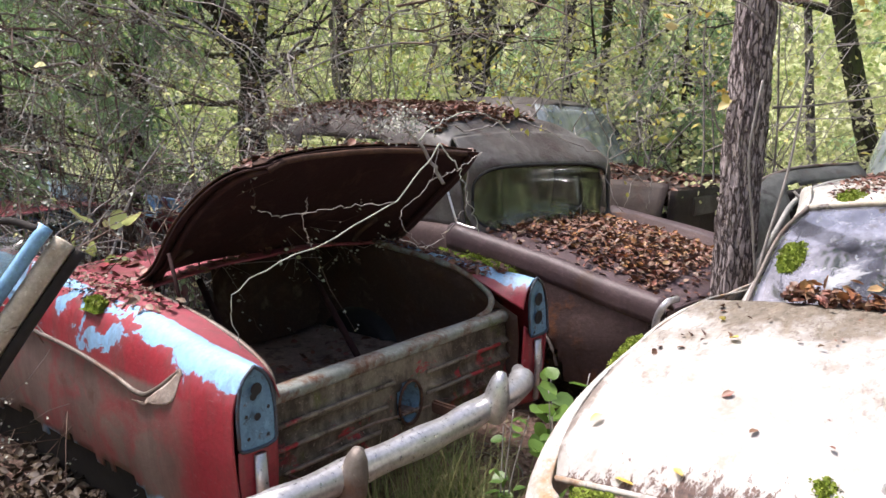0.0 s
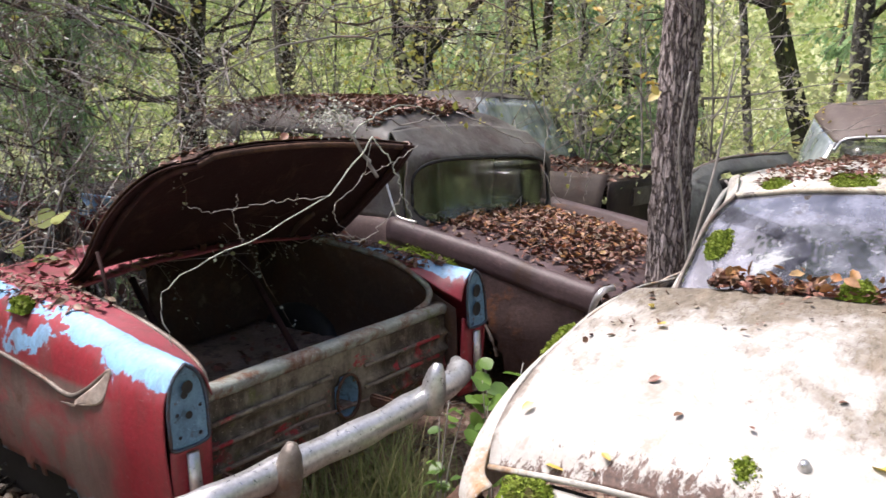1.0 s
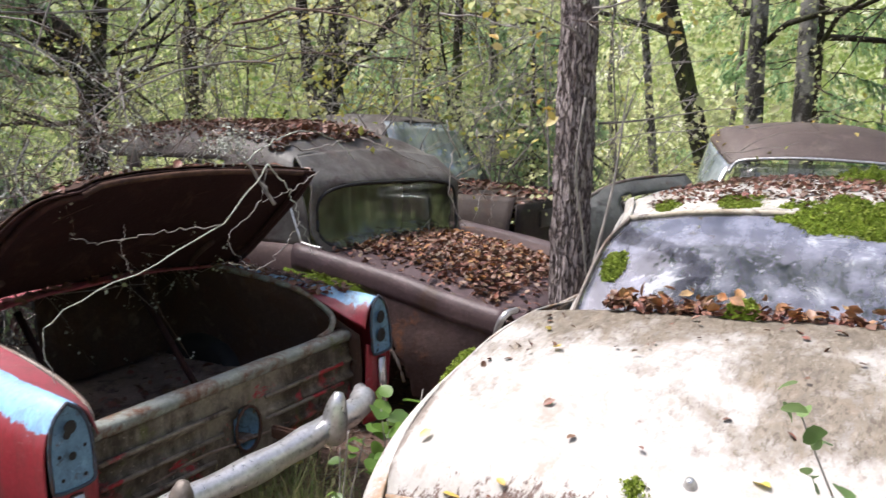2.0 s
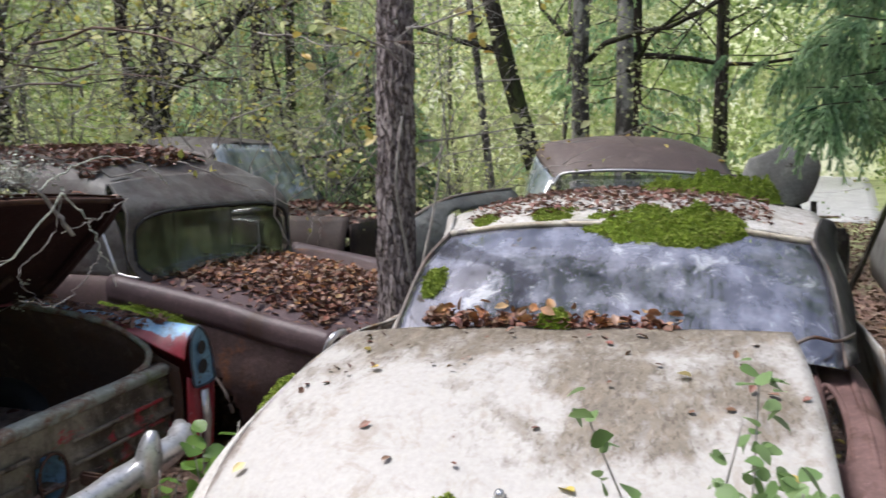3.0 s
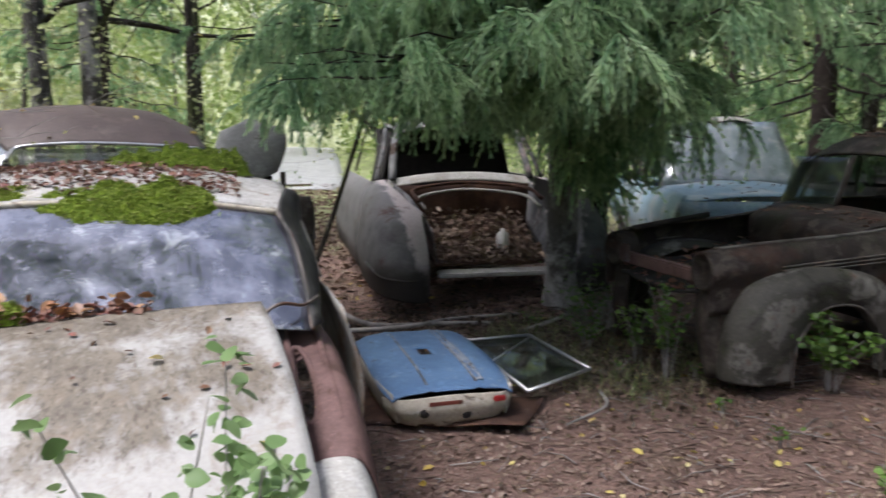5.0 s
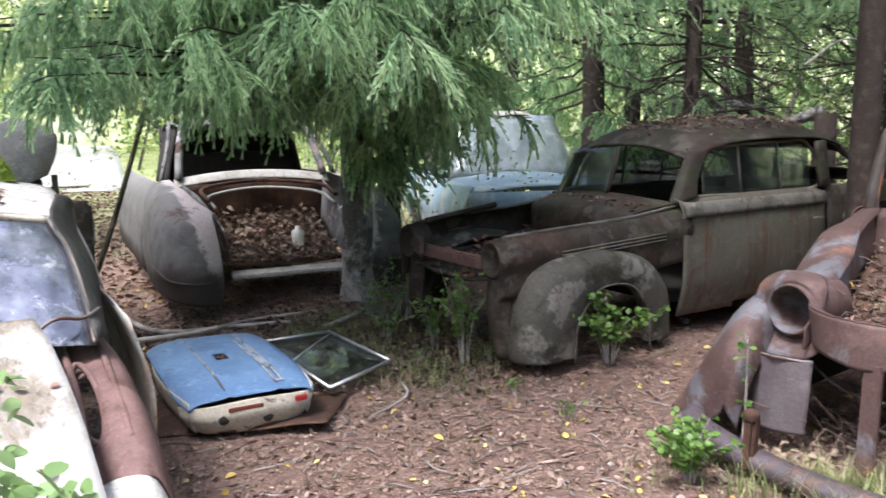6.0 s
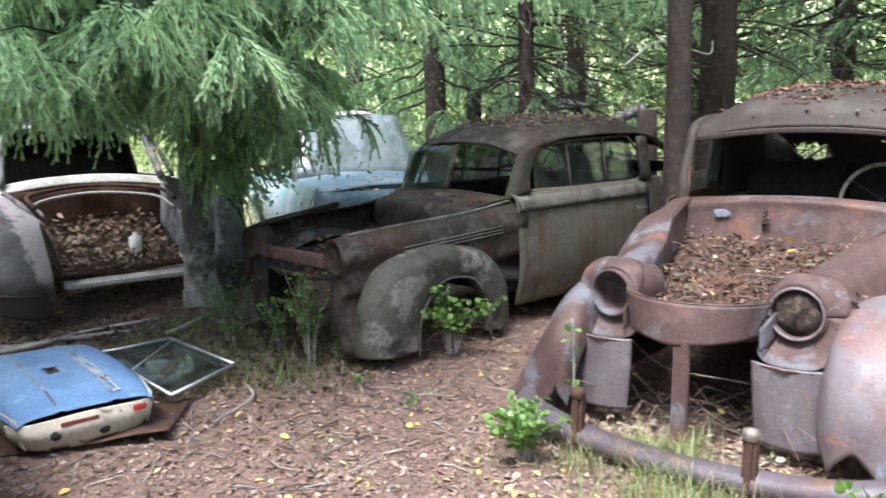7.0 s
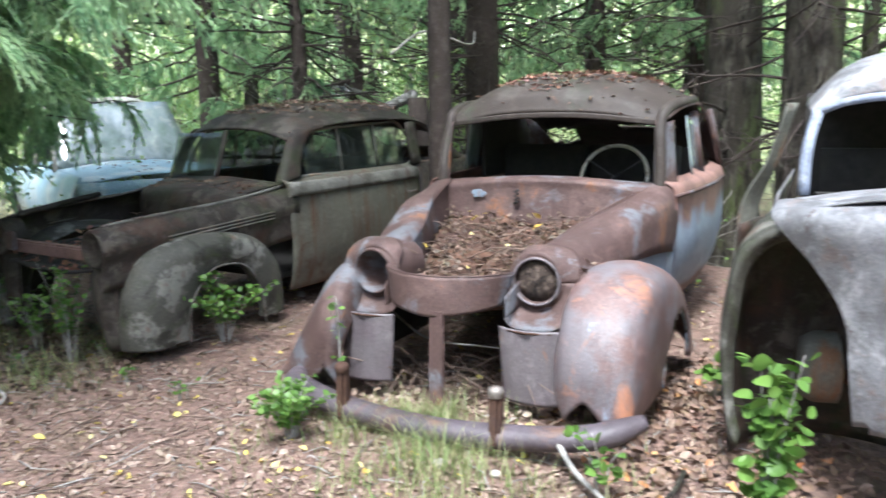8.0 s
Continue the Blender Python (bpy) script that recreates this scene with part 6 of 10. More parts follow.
wheel_c = Vector((-1.55, .34, 1.0))
wheel = tube("steering_wheel", ring_path(wheel_c, (0.0, .215, 0), (-.09, 0, .195), 40), .012, M_CREAM, pot_car, "pale steering wheel rim", 8)
for t in (.6, 2.6, 4.7):
    tube("spoke", [wheel_c, wheel_c + Vector((-.09 * math.sin(t), .21 * math.cos(t), .195 * math.sin(t)))], .007, M_DARK, wheel, "", 5)
tube("steering_column", [wheel_c, (-1.2, .34, .75)], .018, M_DARK, pot_car, "", 6)
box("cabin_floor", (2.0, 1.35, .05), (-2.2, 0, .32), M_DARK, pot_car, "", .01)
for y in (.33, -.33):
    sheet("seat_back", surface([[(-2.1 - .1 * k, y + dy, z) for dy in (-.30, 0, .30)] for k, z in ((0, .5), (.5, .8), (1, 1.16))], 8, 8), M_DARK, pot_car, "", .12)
# near-black sheets added to keep light from showing through the cabin
sheet("rear_dark_sheet", surface([[(-2.75, y, z) for z in (.3, .8, 1.12)] for y in (-.62, 0, .62)], 8, 8), M_DARK, pot_car, "added near-black sheet that darkens the cabin", .02)
sheet("side_trim", surface([[(x, -.70, z) for z in (.95, 1.2, 1.42)] for x in (-1.85, -2.3, -2.75)], 30, 20), M_DARK, pot_car, "added near-black sheet along the cabin side", .02)
sheet("headlining", g_or[4:-6, 2:-2] - np.array([0, 0, .03]), M_DARK, pot_car, "added near-black sheet under the roof", .006, lambda x, y, z: not rear_pane(x, y, z + .03) and x < -1.4)
# blackened leaves paint deep hollows into the heap
litter_on("leaf_litter", bay, AT_OPEL, 900, .032, M_SHADE_LEAF, "blackened leaves for the dark hollows of the engine bay", lambda x, y, z: 1.0 if noise.noise(Vector((x * 6, y * 6, 5))) > .05 else .15, lift=.02, pile=.075, seed=36, tilt=40)
litter_on("leaf_litter", bay, AT_OPEL, 800, .028, M_LITTER_DULL, "leaves and twigs heaped in the engine bay", None, pile=.07, seed=31, tilt=40)
litter_on("leaf_litter", bay, AT_OPEL, 22, .06, M_YELLOW, "yellow leaves in the engine bay", None, lift=.05, pile=.05, seed=32)
litter_on("leaf_litter", bay, AT_OPEL, 260, .030, M_LITTER_PALE, "pale dry leaves heaped in the engine bay", None, pile=.09, seed=34, tilt=40)
litter_on("leaf_litter", g_or, AT_OPEL, 900, .030, M_LITTER, "red-brown leaves on the domed roof", lambda x, y, z: 1.0 if z > 1.57 + .06 * noise.noise(Vector((x * 5, y * 5, 2))) else .03, seed=33, pile=.02)
litter_on("leaf_litter", g_or, AT_OPEL, 130, .030, M_LITTER_PALE, "pale dry leaves on the domed roof", lambda x, y, z: 1.0 if z > 1.58 else .03, seed=35, pile=.02)
rw = random.Random(61)
leaf_field("leaf_litter", [(*(AT_OPEL @ Vector((rw.uniform(-.55, -.02), .60 + rw.gauss(0, .03), .70 + rw.uniform(-.02, .03)))), rw.uniform(.03, .065)) for _ in range(26)], M_LITTER_PALE, None, "pale dry leaves lodged between wing and bonnet side", 35, category="fallen leaves")
tangle = []
rt = random.Random(55)
for k in range(120):
    i, j = rt.uniform(2, 27), rt.uniform(3, 26)
    p = AT_OPEL @ Vector(bay[int(i), int(j)])
    a, L = rt.uniform(0, 6.28), rt.uniform(.06, .24)
    q = p + Vector((L * math.cos(a), L * math.sin(a), rt.uniform(.0, .08)))
    tangle.append(([p + Vector((0, 0, .03)), (p + q) / 2 + Vector((0, 0, .05)), q + Vector((0, 0, .02))], [.003, .003, .0015]))
for k in range(46):
    p = AT_OPEL @ Vector((rt.uniform(-.5, .30), rt.uniform(-.36, .36), 0))
    a, L = rt.uniform(0, 6.28), rt.uniform(.15, .5)
    q = p + Vector((L * math.cos(a), L * math.sin(a), 0))
    tangle.append(([p + Vector((0, 0, rt.uniform(.02, .2))), (p + q) / 2 + Vector((0, 0, rt.uniform(.08, .3))), q + Vector((0, 0, rt.uniform(.02, .25)))], [.003, .0026, .0015]))
leaf_field("leaf_litter", [(*(AT_OPEL @ Vector((rt.uniform(-.6, .50), rt.uniform(-.5, .6), rt.uniform(.01, .06)))), rt.uniform(.03, .06)) for _ in range(420)], M_LITTER_PALE, None, "dry leaves under the nose of the rusty saloon", 30, category="fallen leaves")
TANGLE = tangle
twigs = random.Random(5)
for k in range(10):
    a = twigs.uniform(0, 6.28)
    x, y = twigs.uniform(-.8, .0), twigs.uniform(-.3, .3)
    w = AT_OPEL @ Vector((x, y, .72))
    e = AT_OPEL @ Vector((x + .25 * math.cos(a), y + .25 * math.sin(a), .74 + twigs.uniform(-.02, .06)))
    tagged(tube("twig", [w, (w + e) / 2 + Vector((0, 0, .03)), e], .0035, M_TWIG_BROWN, None, "", 5), "dry brown twig lying in the engine bay", "twig", "twigs")

# ---- the dark brown saloon ----
AT_MOR = pose(5.9, 1.5, 0.0, 0, 0, 143.9)
brown_car = thing("brown_saloon", 5.9, 1.5, 0.0, 143.9, "dark brown post-war saloon with grey rust-streaked doors", "car", "wrecked cars")


def brown_wing(s):
    # a fat wing hooped over the wheel
    crown = spline([(.64, .05), (.645, .20), (.61, .43), (.45, .64), (.07, .71), (-.33, .635), (-.53, .46), (-.575, .28), (-.585, .05)], 27)
    arch = spline([(.30, .05), (.295, .16), (.268, .307), (.13, .475), (-.04, .505), (-.20, .46), (-.305, .30), (-.335, .16), (-.338, .05)], 27)
    rows = []
    for (xo, zo), (xi, zi) in zip(crown, arch):
        mix = lambda k: (xo * (1 - k) + xi * k, zo * (1 - k) + zi * k)
        rows.append([(q[0], s * y, q[1]) for y, q in ((.46, mix(.16)), (.54, mix(.02)), (.63, mix(-.02)), (.71, mix(.10)), (.755, mix(.30)), (.772, mix(.62)), (.765, mix(.93)), (.745, mix(1.0)), (.70, mix(.99)))])
    g = surface(rows, 70, 40)
    sheet("front_wing", g, M_MORRIS_WING, brown_car, "grey-brown hooped front wing", .006, lambda x, y, z: z > ragged(x, .085, .02, 5), .008, s < 0)
    tube("arch_lip", [(x, s * .768, z) for x, z in arch], .007, M_BELT, brown_car, "pale lip of the wheel arch", 6)
    # bonnet side
    rows = [[(x, s * a, zt), (x, s * (a + .07), zt - .03), (x, s * (a + .11), zt - .12), (x, s * (a + .09), zt - .22), (x, s * (a + .08), zt - .36)] for x, zt, a in ((.74, .81, .49), (.62, .825, .505), (.3, .845, .53), (-.3, .875, .56), (-.80, .925, .585))]
    sheet("bonnet_side", surface(rows, 30, 16), M_MORRIS, brown_car, "dark brown bonnet side with a trim strip", .006, None, .006, s < 0)
    for k in range(3):
        tube("trim_strip", [(.30, s * .643, .725 - .022 * k), (-.55, s * .69, .775 - .022 * k)], .005, M_MORRIS_GREY, brown_car, "", 5)
    # lamp pod
    m = Matrix.Translation((.70, s * .50, .70)) @ pose(0, 0, 0, 0, 90, 0)
    lathe("headlamp_pod", [(.118, -.10), (.12, .0), (.112, .03), (.10, .035), (.09, .02), (.05, .0), (0, -.005)], m, M_MORRIS, brown_car, "empty headlamp pod", 22)
    g = surface([[(.62, s * .58, .62), (.70, s * .50, .60), (.66, s * .38, .62)], [(.64, s * .58, .35), (.72, s * .50, .35), (.68, s * .38, .35)], [(.60, s * .60, .10), (.68, s * .52, .08), (.64, s * .42, .12)]], 14, 10)
    sheet("front_apron", g, M_MORRIS, brown_car, "", .006, None, .006, s < 0)
    # body side and doors
    flank = [[(x, s * (w - .06), .985), (x, s * w, .95), (x, s * (w + .03), .84), (x, s * (w + .05), .60), (x, s * (w + .04), .38), (x, s * (w - .01), .18)] for x, w in ((-.72, .645), (-1.2, .66), (-1.8, .66), (-2.28, .655))]
    sheet("front_door", surface(flank, 30, 24), M_MORRIS_DOOR, brown_car, "grey-green door streaked with rust", .01, lambda x, y, z: z > ragged(x, .20, .02, 2), .006, s > 0)
    flank = [[(x, s * (w - .06), .985), (x, s * w, .95), (x, s * (w + .03), .84), (x, s * (w + .05), .60), (x, s * (w + .04), .38), (x, s * (w - .01), .18)] for x, w in ((-2.31, .655), (-2.8, .64), (-3.4, .58), (-3.8, .48))]
    sheet("rear_side", surface(flank, 24, 24), M_MORRIS, brown_car, "", .01, lambda x, y, z: (x + 3.0) ** 2 + (z - .3) ** 2 > .11, .006, s > 0)
    tube("bonnet_ledge", spline([(.66, s * .50, .825), (.3, s * .535, .85), (-.3, s * .565, .88), (-.75, s * .60, .935)], 20), .012, M_BELT, brown_car, "pale worn ledge along the bonnet", 6)
    belt = surface([[(x, s * .672, .958), (x, s * .694, .925), (x, s * .703, .862)] for x in (-.72, -1.4, -2.28)], 20, 6)
    sheet("belt_strip", belt, M_BELT, brown_car, "paler strip below the windows", .006, None, .003, s > 0)
    tube("door_gap", [(-2.295, s * .71, .9), (-2.295, s * .715, .6), (-2.295, s * .66, .2)], .008, M_DARK, brown_car, "", 4)
    tube("door_handle", [(-2.2, s * .73, .76), (-2.08, s * .735, .765)], .009, M_HORN, brown_car, "", 6)
    lathe("fuel_pocket", [(.0, -.05), (.055, -.05), (.06, .01), (.05, .012)], Matrix.Translation((-2.55, s * .705, .72)) @ pose(0, 0, 0, -90 * s, 0, 0), M_MORRIS, brown_car, "", 16)
    # window frames
    lw = spline([(-.90, s * .60, .985), (-.94, s * .58, 1.10), (-1.06, s * .555, 1.27), (-1.25, s * .545, 1.315), (-1.9, s * .545, 1.335), (-2.2, s * .555, 1.31), (-2.28, s * .60, .985), (-.90, s * .60, .985)], 60)
    tube("window_frame", lw, .012, M_MORRIS_GREY, brown_car, "", 6)
    lw = spline([(-2.38, s * .595, .985), (-2.36, s * .555, 1.30), (-2.55, s * .545, 1.30), (-2.80, s * .55, 1.15), (-2.85, s * .58, .985), (-2.38, s * .595, .985)], 40)
    tube("window_frame", lw, .012, M_MORRIS_GREY, brown_car, "", 6)
    for x in (-1.40, -1.85):
        tube("glass_divider", [(x, s * .60, .985), (x, s * .547, 1.325)], .009, M_MORRIS_GREY, brown_car, "", 5)
    gl = surface([[(x, s * .595, .985), (x, s * .57, 1.15), (x, s * .545, 1.32 - .10 * max(0, (-1.15 - x) * -1 / .2))] for x in (-1.0, -1.3, -1.7, -2.22)], 20, 12)
    sheet("door_glass", gl, M_GLASS_CLEAR, brown_car, "dusty side window", .004)


for s in (1, -1):
    brown_wing(s)
MR = [
    [(-.86, -.56, 1.25), (-.82, -.3, 1.32), (-.80, 0, 1.335), (-.82, .3, 1.32), (-.86, .56, 1.25)],
    [(-1.05, -.60, 1.32), (-1.02, -.32, 1.42), (-1.0, 0, 1.44), (-1.02, .32, 1.42), (-1.05, .60, 1.32)],
    [(-1.4, -.61, 1.36), (-1.4, -.32, 1.475), (-1.4, 0, 1.50), (-1.4, .32, 1.475), (-1.4, .61, 1.36)],
    [(-2.0, -.61, 1.37), (-2.0, -.32, 1.485), (-2.0, 0, 1.51), (-2.0, .32, 1.485), (-2.0, .61, 1.37)],
    [(-2.5, -.59, 1.32), (-2.5, -.32, 1.43), (-2.5, 0, 1.45), (-2.5, .32, 1.43), (-2.5, .59, 1.32)],
    [(-2.95, -.52, 1.15), (-2.95, -.3, 1.24), (-2.95, 0, 1.26), (-2.95, .3, 1.24), (-2.95, .52, 1.15)],
    [(-3.5, -.46, .9), (-3.5, -.25, .95), (-3.5, 0, .96), (-3.5, .25, .95), (-3.5, .46, .9)]]
g_mr = surface(MR, 50, 44)
sheet("roof", g_mr, M_MORRIS, brown_car, "dark mossy brown roof", .012, lambda x, y, z: not ((abs(y) / .36) ** 4 + ((z - 1.15) / .09) ** 4 < 1), .006, True)
for s in (1, -1):
    pil = surface([[(-.70, s * .56, .93), (-.74, s * .62, .95), (-.88, s * .64, .98)], [(-.78, s * .555, 1.10), (-.82, s * .60, 1.11), (-.93, s * .605, 1.13)], [(-.86, s * .55, 1.25), (-.92, s * .585, 1.25), (-1.05, s * .59, 1.29)], [(-.98, s * .56, 1.32), (-1.05, s * .59, 1.32), (-1.2, s * .60, 1.34)]], 20, 10)
    sheet("windscreen_pillar", pil, M_MORRIS, brown_car, "", .015, None, .002, s < 0)
    bp = surface([[(-2.24, s * .64, .98), (-2.36, s * .64, .98)], [(-2.24, s * .58, 1.33), (-2.36, s * .58, 1.33)]], 6, 4)
    sheet("door_post", bp, M_MORRIS, brown_car, "", .03)
    qp = surface([[(-2.86, s * .62, .98), (-2.6, s * .575, 1.30)], [(-3.2, s * .57, .96), (-2.95, s * .53, 1.15)], [(-3.6, s * .47, .88), (-3.5, s * .46, .9)]], 10, 8)
    sheet("rear_quarter", qp, M_MORRIS, brown_car, "", .01)
tube("screen_divider", [(-.66, .0, .97), (-.79, .0, 1.32)], .018, M_MORRIS, brown_car, "split windscreen post", 6)
sc = surface([[(-.67, y, .96), (-.79, y, 1.30)] for y in (-.02, -.3, -.54)], 8, 8)
sheet("windscreen", sc, M_GLASS_CLEAR, brown_car, "dusty half of the split windscreen", .004)
tube("screen_frame", [(-.69, -.55, .95), (-.66, -.28, .965), (-.655, 0, .97), (-.66, .28, .965), (-.69, .55, .95)], .016, M_MORRIS, brown_car, "", 6)
mc = surface([[(-.30, -.42, .70), (-.27, 0, .72), (-.30, .42, .70)], [(-.33, -.46, .82), (-.29, 0, .86), (-.33, .46, .82)], [(-.40, -.52, .885), (-.36, 0, .925), (-.40, .52, .885)], [(-.56, -.56, .92), (-.54, 0, .955), (-.56, .56, .92)], [(-.72, -.60, .95), (-.68, 0, .985), (-.72, .60, .95)]], 28, 26)
sheet("cowl", mc, M_MORRIS, brown_car, "rounded brown cowl with leaves", .008, None, .005)
mb = surface([[(.72, -.42, .55), (.72, 0, .52), (.72, .42, .55)], [(.3, -.42, .62), (.3, 0, .58), (.3, .42, .62)], [(-.3, -.45, .72), (-.3, 0, .70), (-.3, .45, .72)]], 16, 20)
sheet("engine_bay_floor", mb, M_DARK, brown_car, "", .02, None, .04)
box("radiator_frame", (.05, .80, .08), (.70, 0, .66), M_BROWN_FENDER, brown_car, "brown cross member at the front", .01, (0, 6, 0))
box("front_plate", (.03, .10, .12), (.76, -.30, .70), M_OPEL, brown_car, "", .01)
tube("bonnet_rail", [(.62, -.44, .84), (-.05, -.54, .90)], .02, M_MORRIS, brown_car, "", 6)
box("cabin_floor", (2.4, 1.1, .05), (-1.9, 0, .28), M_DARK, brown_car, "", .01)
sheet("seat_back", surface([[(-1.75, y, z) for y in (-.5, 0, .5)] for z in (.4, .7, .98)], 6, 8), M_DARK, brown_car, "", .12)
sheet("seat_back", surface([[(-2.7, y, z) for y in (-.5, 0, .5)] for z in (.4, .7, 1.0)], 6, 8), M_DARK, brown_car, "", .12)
litter_on("leaf_litter", mc, AT_MOR, 200, .032, M_LITTER_DULL, "brown leaves on the rounded cowl", lambda x, y, z: 1 if -.6 < x < -.42 else .05, seed=41)
litter_on("leaf_litter", mb, AT_MOR, 300, .05, M_LITTER, "leaves in the open engine bay", None, pile=.05, seed=42, tilt=35)
litter_on("leaf_litter", g_mr, AT_MOR, 1100, .03, M_LITTER_DULL, "brown needles and leaves on the dark roof", lambda x, y, z: 1.0 if z > 1.43 else .02, seed=43, pile=.025)

# ---- the blue boot lid and the window frame lying on the ground ----
ang = math.degrees(math.atan2(-.87, -.51)) - 9
AT_LID = pose(4.02, 2.74, 0.0, 0, 0, ang)
loose_lid = thing("loose_boot_lid", 4.02, 2.74, 0.0, ang, "blue boot lid with a cream skirt lying on the ground", "car part")
loose_lid.matrix_world = AT_LID @ Matrix.Diagonal((1.10, 1.08, 1.0, 1.0))
pl = []
for x, w, z in ((-.52, .26, .235), (-.40, .31, .25), (0, .325, .245), (.35, .32, .222), (.49, .29, .20)):
    pl.append([(x, -w, z - .03), (x + .01, -w * .8, z), (x + .02, -w * .3, z + .012), (x + .02, w * .3, z + .012), (x + .01, w * .8, z), (x, w, z - .03)])
g_pl = surface(pl, 44, 34)
for i in range(g_pl.shape[0]):
    for j in range(g_pl.shape[1]):
        y = g_pl[i, j, 1]
        g_pl[i, j, 2] += .010 * math.exp(-((abs(y) - .12) / .012) ** 2)
sheet("lid_skin", g_pl, M_BLUE_LID, loose_lid, "faded blue skin with two raised ribs", .006, lambda x, y, z: not ((x + .02) ** 2 / .004 + (y + .02) ** 2 / .0012 < 1), .003, True)
for y in (.12, -.12):
    tube("rib_line", [(x, y, .258 + .012 - (.02 if x > .3 else 0) - .03 * max(0, x)) for x in (-.45, -.2, .05, .25, .46)], .006, M_GREY_WHITE, loose_lid, "paint worn white along the rib", 5)
band = surface([[(x, y, .262 + .011 - (.02 if x > .3 else 0) - .03 * max(0, x)) for y in (.115, .135, .165)] for x in (-.42, -.2, .05, .25, .44)], 30, 10)
sheet("worn_band", band, M_WORN_BLUE, loose_lid, "broad band of paint worn pale", .003, lambda x, y, z: noise.noise(Vector((x * 9, y * 40, 1))) > -.28)
sk = surface([[(.40, -.315, .175), (.41, -.31, .12), (.36, -.27, .05)], [(.50, -.24, .185), (.515, -.235, .12), (.47, -.20, .035)], [(.525, 0, .20), (.548, 0, .13), (.50, 0, .02)], [(.50, .24, .185), (.515, .235, .12), (.47, .20, .03)], [(.40, .315, .175), (.41, .31, .12), (.36, .27, .05)]], 44, 14)
skirt = sheet("skirt", sk, M_CREAM, loose_lid, "cream skirt with rust spots", .006, lambda x, y, z: z > ragged(y * 3, .05, .015, 12), .006)
box("red_strip", (.008, .16, .022), (.546, -.05, .165), weathered("dull_red_strip", [(0.25, .06, .04), (RUST, 9, .5, .65)], .5), skirt, "dull red strip", .003)
box("red_reflector", (.012, .06, .03), (.540, .21, .165), plain("red_reflector", (.42, .03, .03), .3), skirt, "red reflector", .005)
for y, z in ((-.15, .12), (.05, .10)):
    lathe("skirt_hole", [(0, .004), (.022, .002), (.026, -.004)], Matrix.Translation((.542, y, z)) @ pose(0, 0, 0, 0, 90, 0), M_DARK if y < .1 else M_BLUE_LID, skirt, "", 12)
for s in (1, -1):
    sd = surface([[(x, s * w, .21), (x, s * w * .97, .12), (x, s * w * .9, .06)] for x, w in ((-.5, .255), (-.2, .318), (.2, .322), (.48, .285))], 16, 8)
    sheet("lid_side", sd, M_CREAM, loose_lid, "", .006, None, .004, s > 0)
box("lid_frame", (.9, .5, .05), (0, 0, .09), M_RUST, loose_lid, "", .01)
tagged(sheet("rusty_panel", surface([[(3.55 + .8 * a + .45 * b, 2.95 - .85 * a * .0 - .9 * b + .25 * a, .035 + .02 * math.sin(7 * a + 3 * b)) for b in (0, .35, .7, 1)] for a in (-.25, .1, .4)], 16, 24), M_RUST, None, "", .006, None, .01), "rusty sheet of body metal under the blue lid", "car part")

window_panel = thing("window_frame", 4.72, 2.52, 0.0, 0, "chrome window frame with glass leaning on the blue lid", "car part")
cor = [(.43, .21, .13), (.0, -.45, .11), (-.52, -.33, .09), (.06, .49, .13)]
cor = [(c[0], c[1], c[2]) for c in cor]
for a, b in zip(cor, cor[1:] + cor[:1]):
    tube("frame_bar", [a, tuple((p + q) / 2 for p, q in zip(a, b)), b], .011, M_CHROME, window_panel, "", 6)
tube("frame_bar", [(.43 - .03, .21 - .02, .12), (-.28, .10, .105)], .008, M_CHROME, window_panel, "", 6)
sheet("glass_pane", surface([[cor[0], cor[1]], [cor[3], cor[2]]], 6, 6) - np.array([0, 0, .004]), M_GLASS_CLEAR, window_panel, "dusty glass pane", .004)

# ---- the grey-white wreck with leaves in its engine bay ----
AT_WRECK = pose(6.2, 3.75, 0.05, 0, 0, -132.5)
grey_car = thing("grey_wreck", 6.2, 3.75, 0.05, -132.5, "grey-white car wreck with its engine bay full of leaves", "car", "wrecked cars")


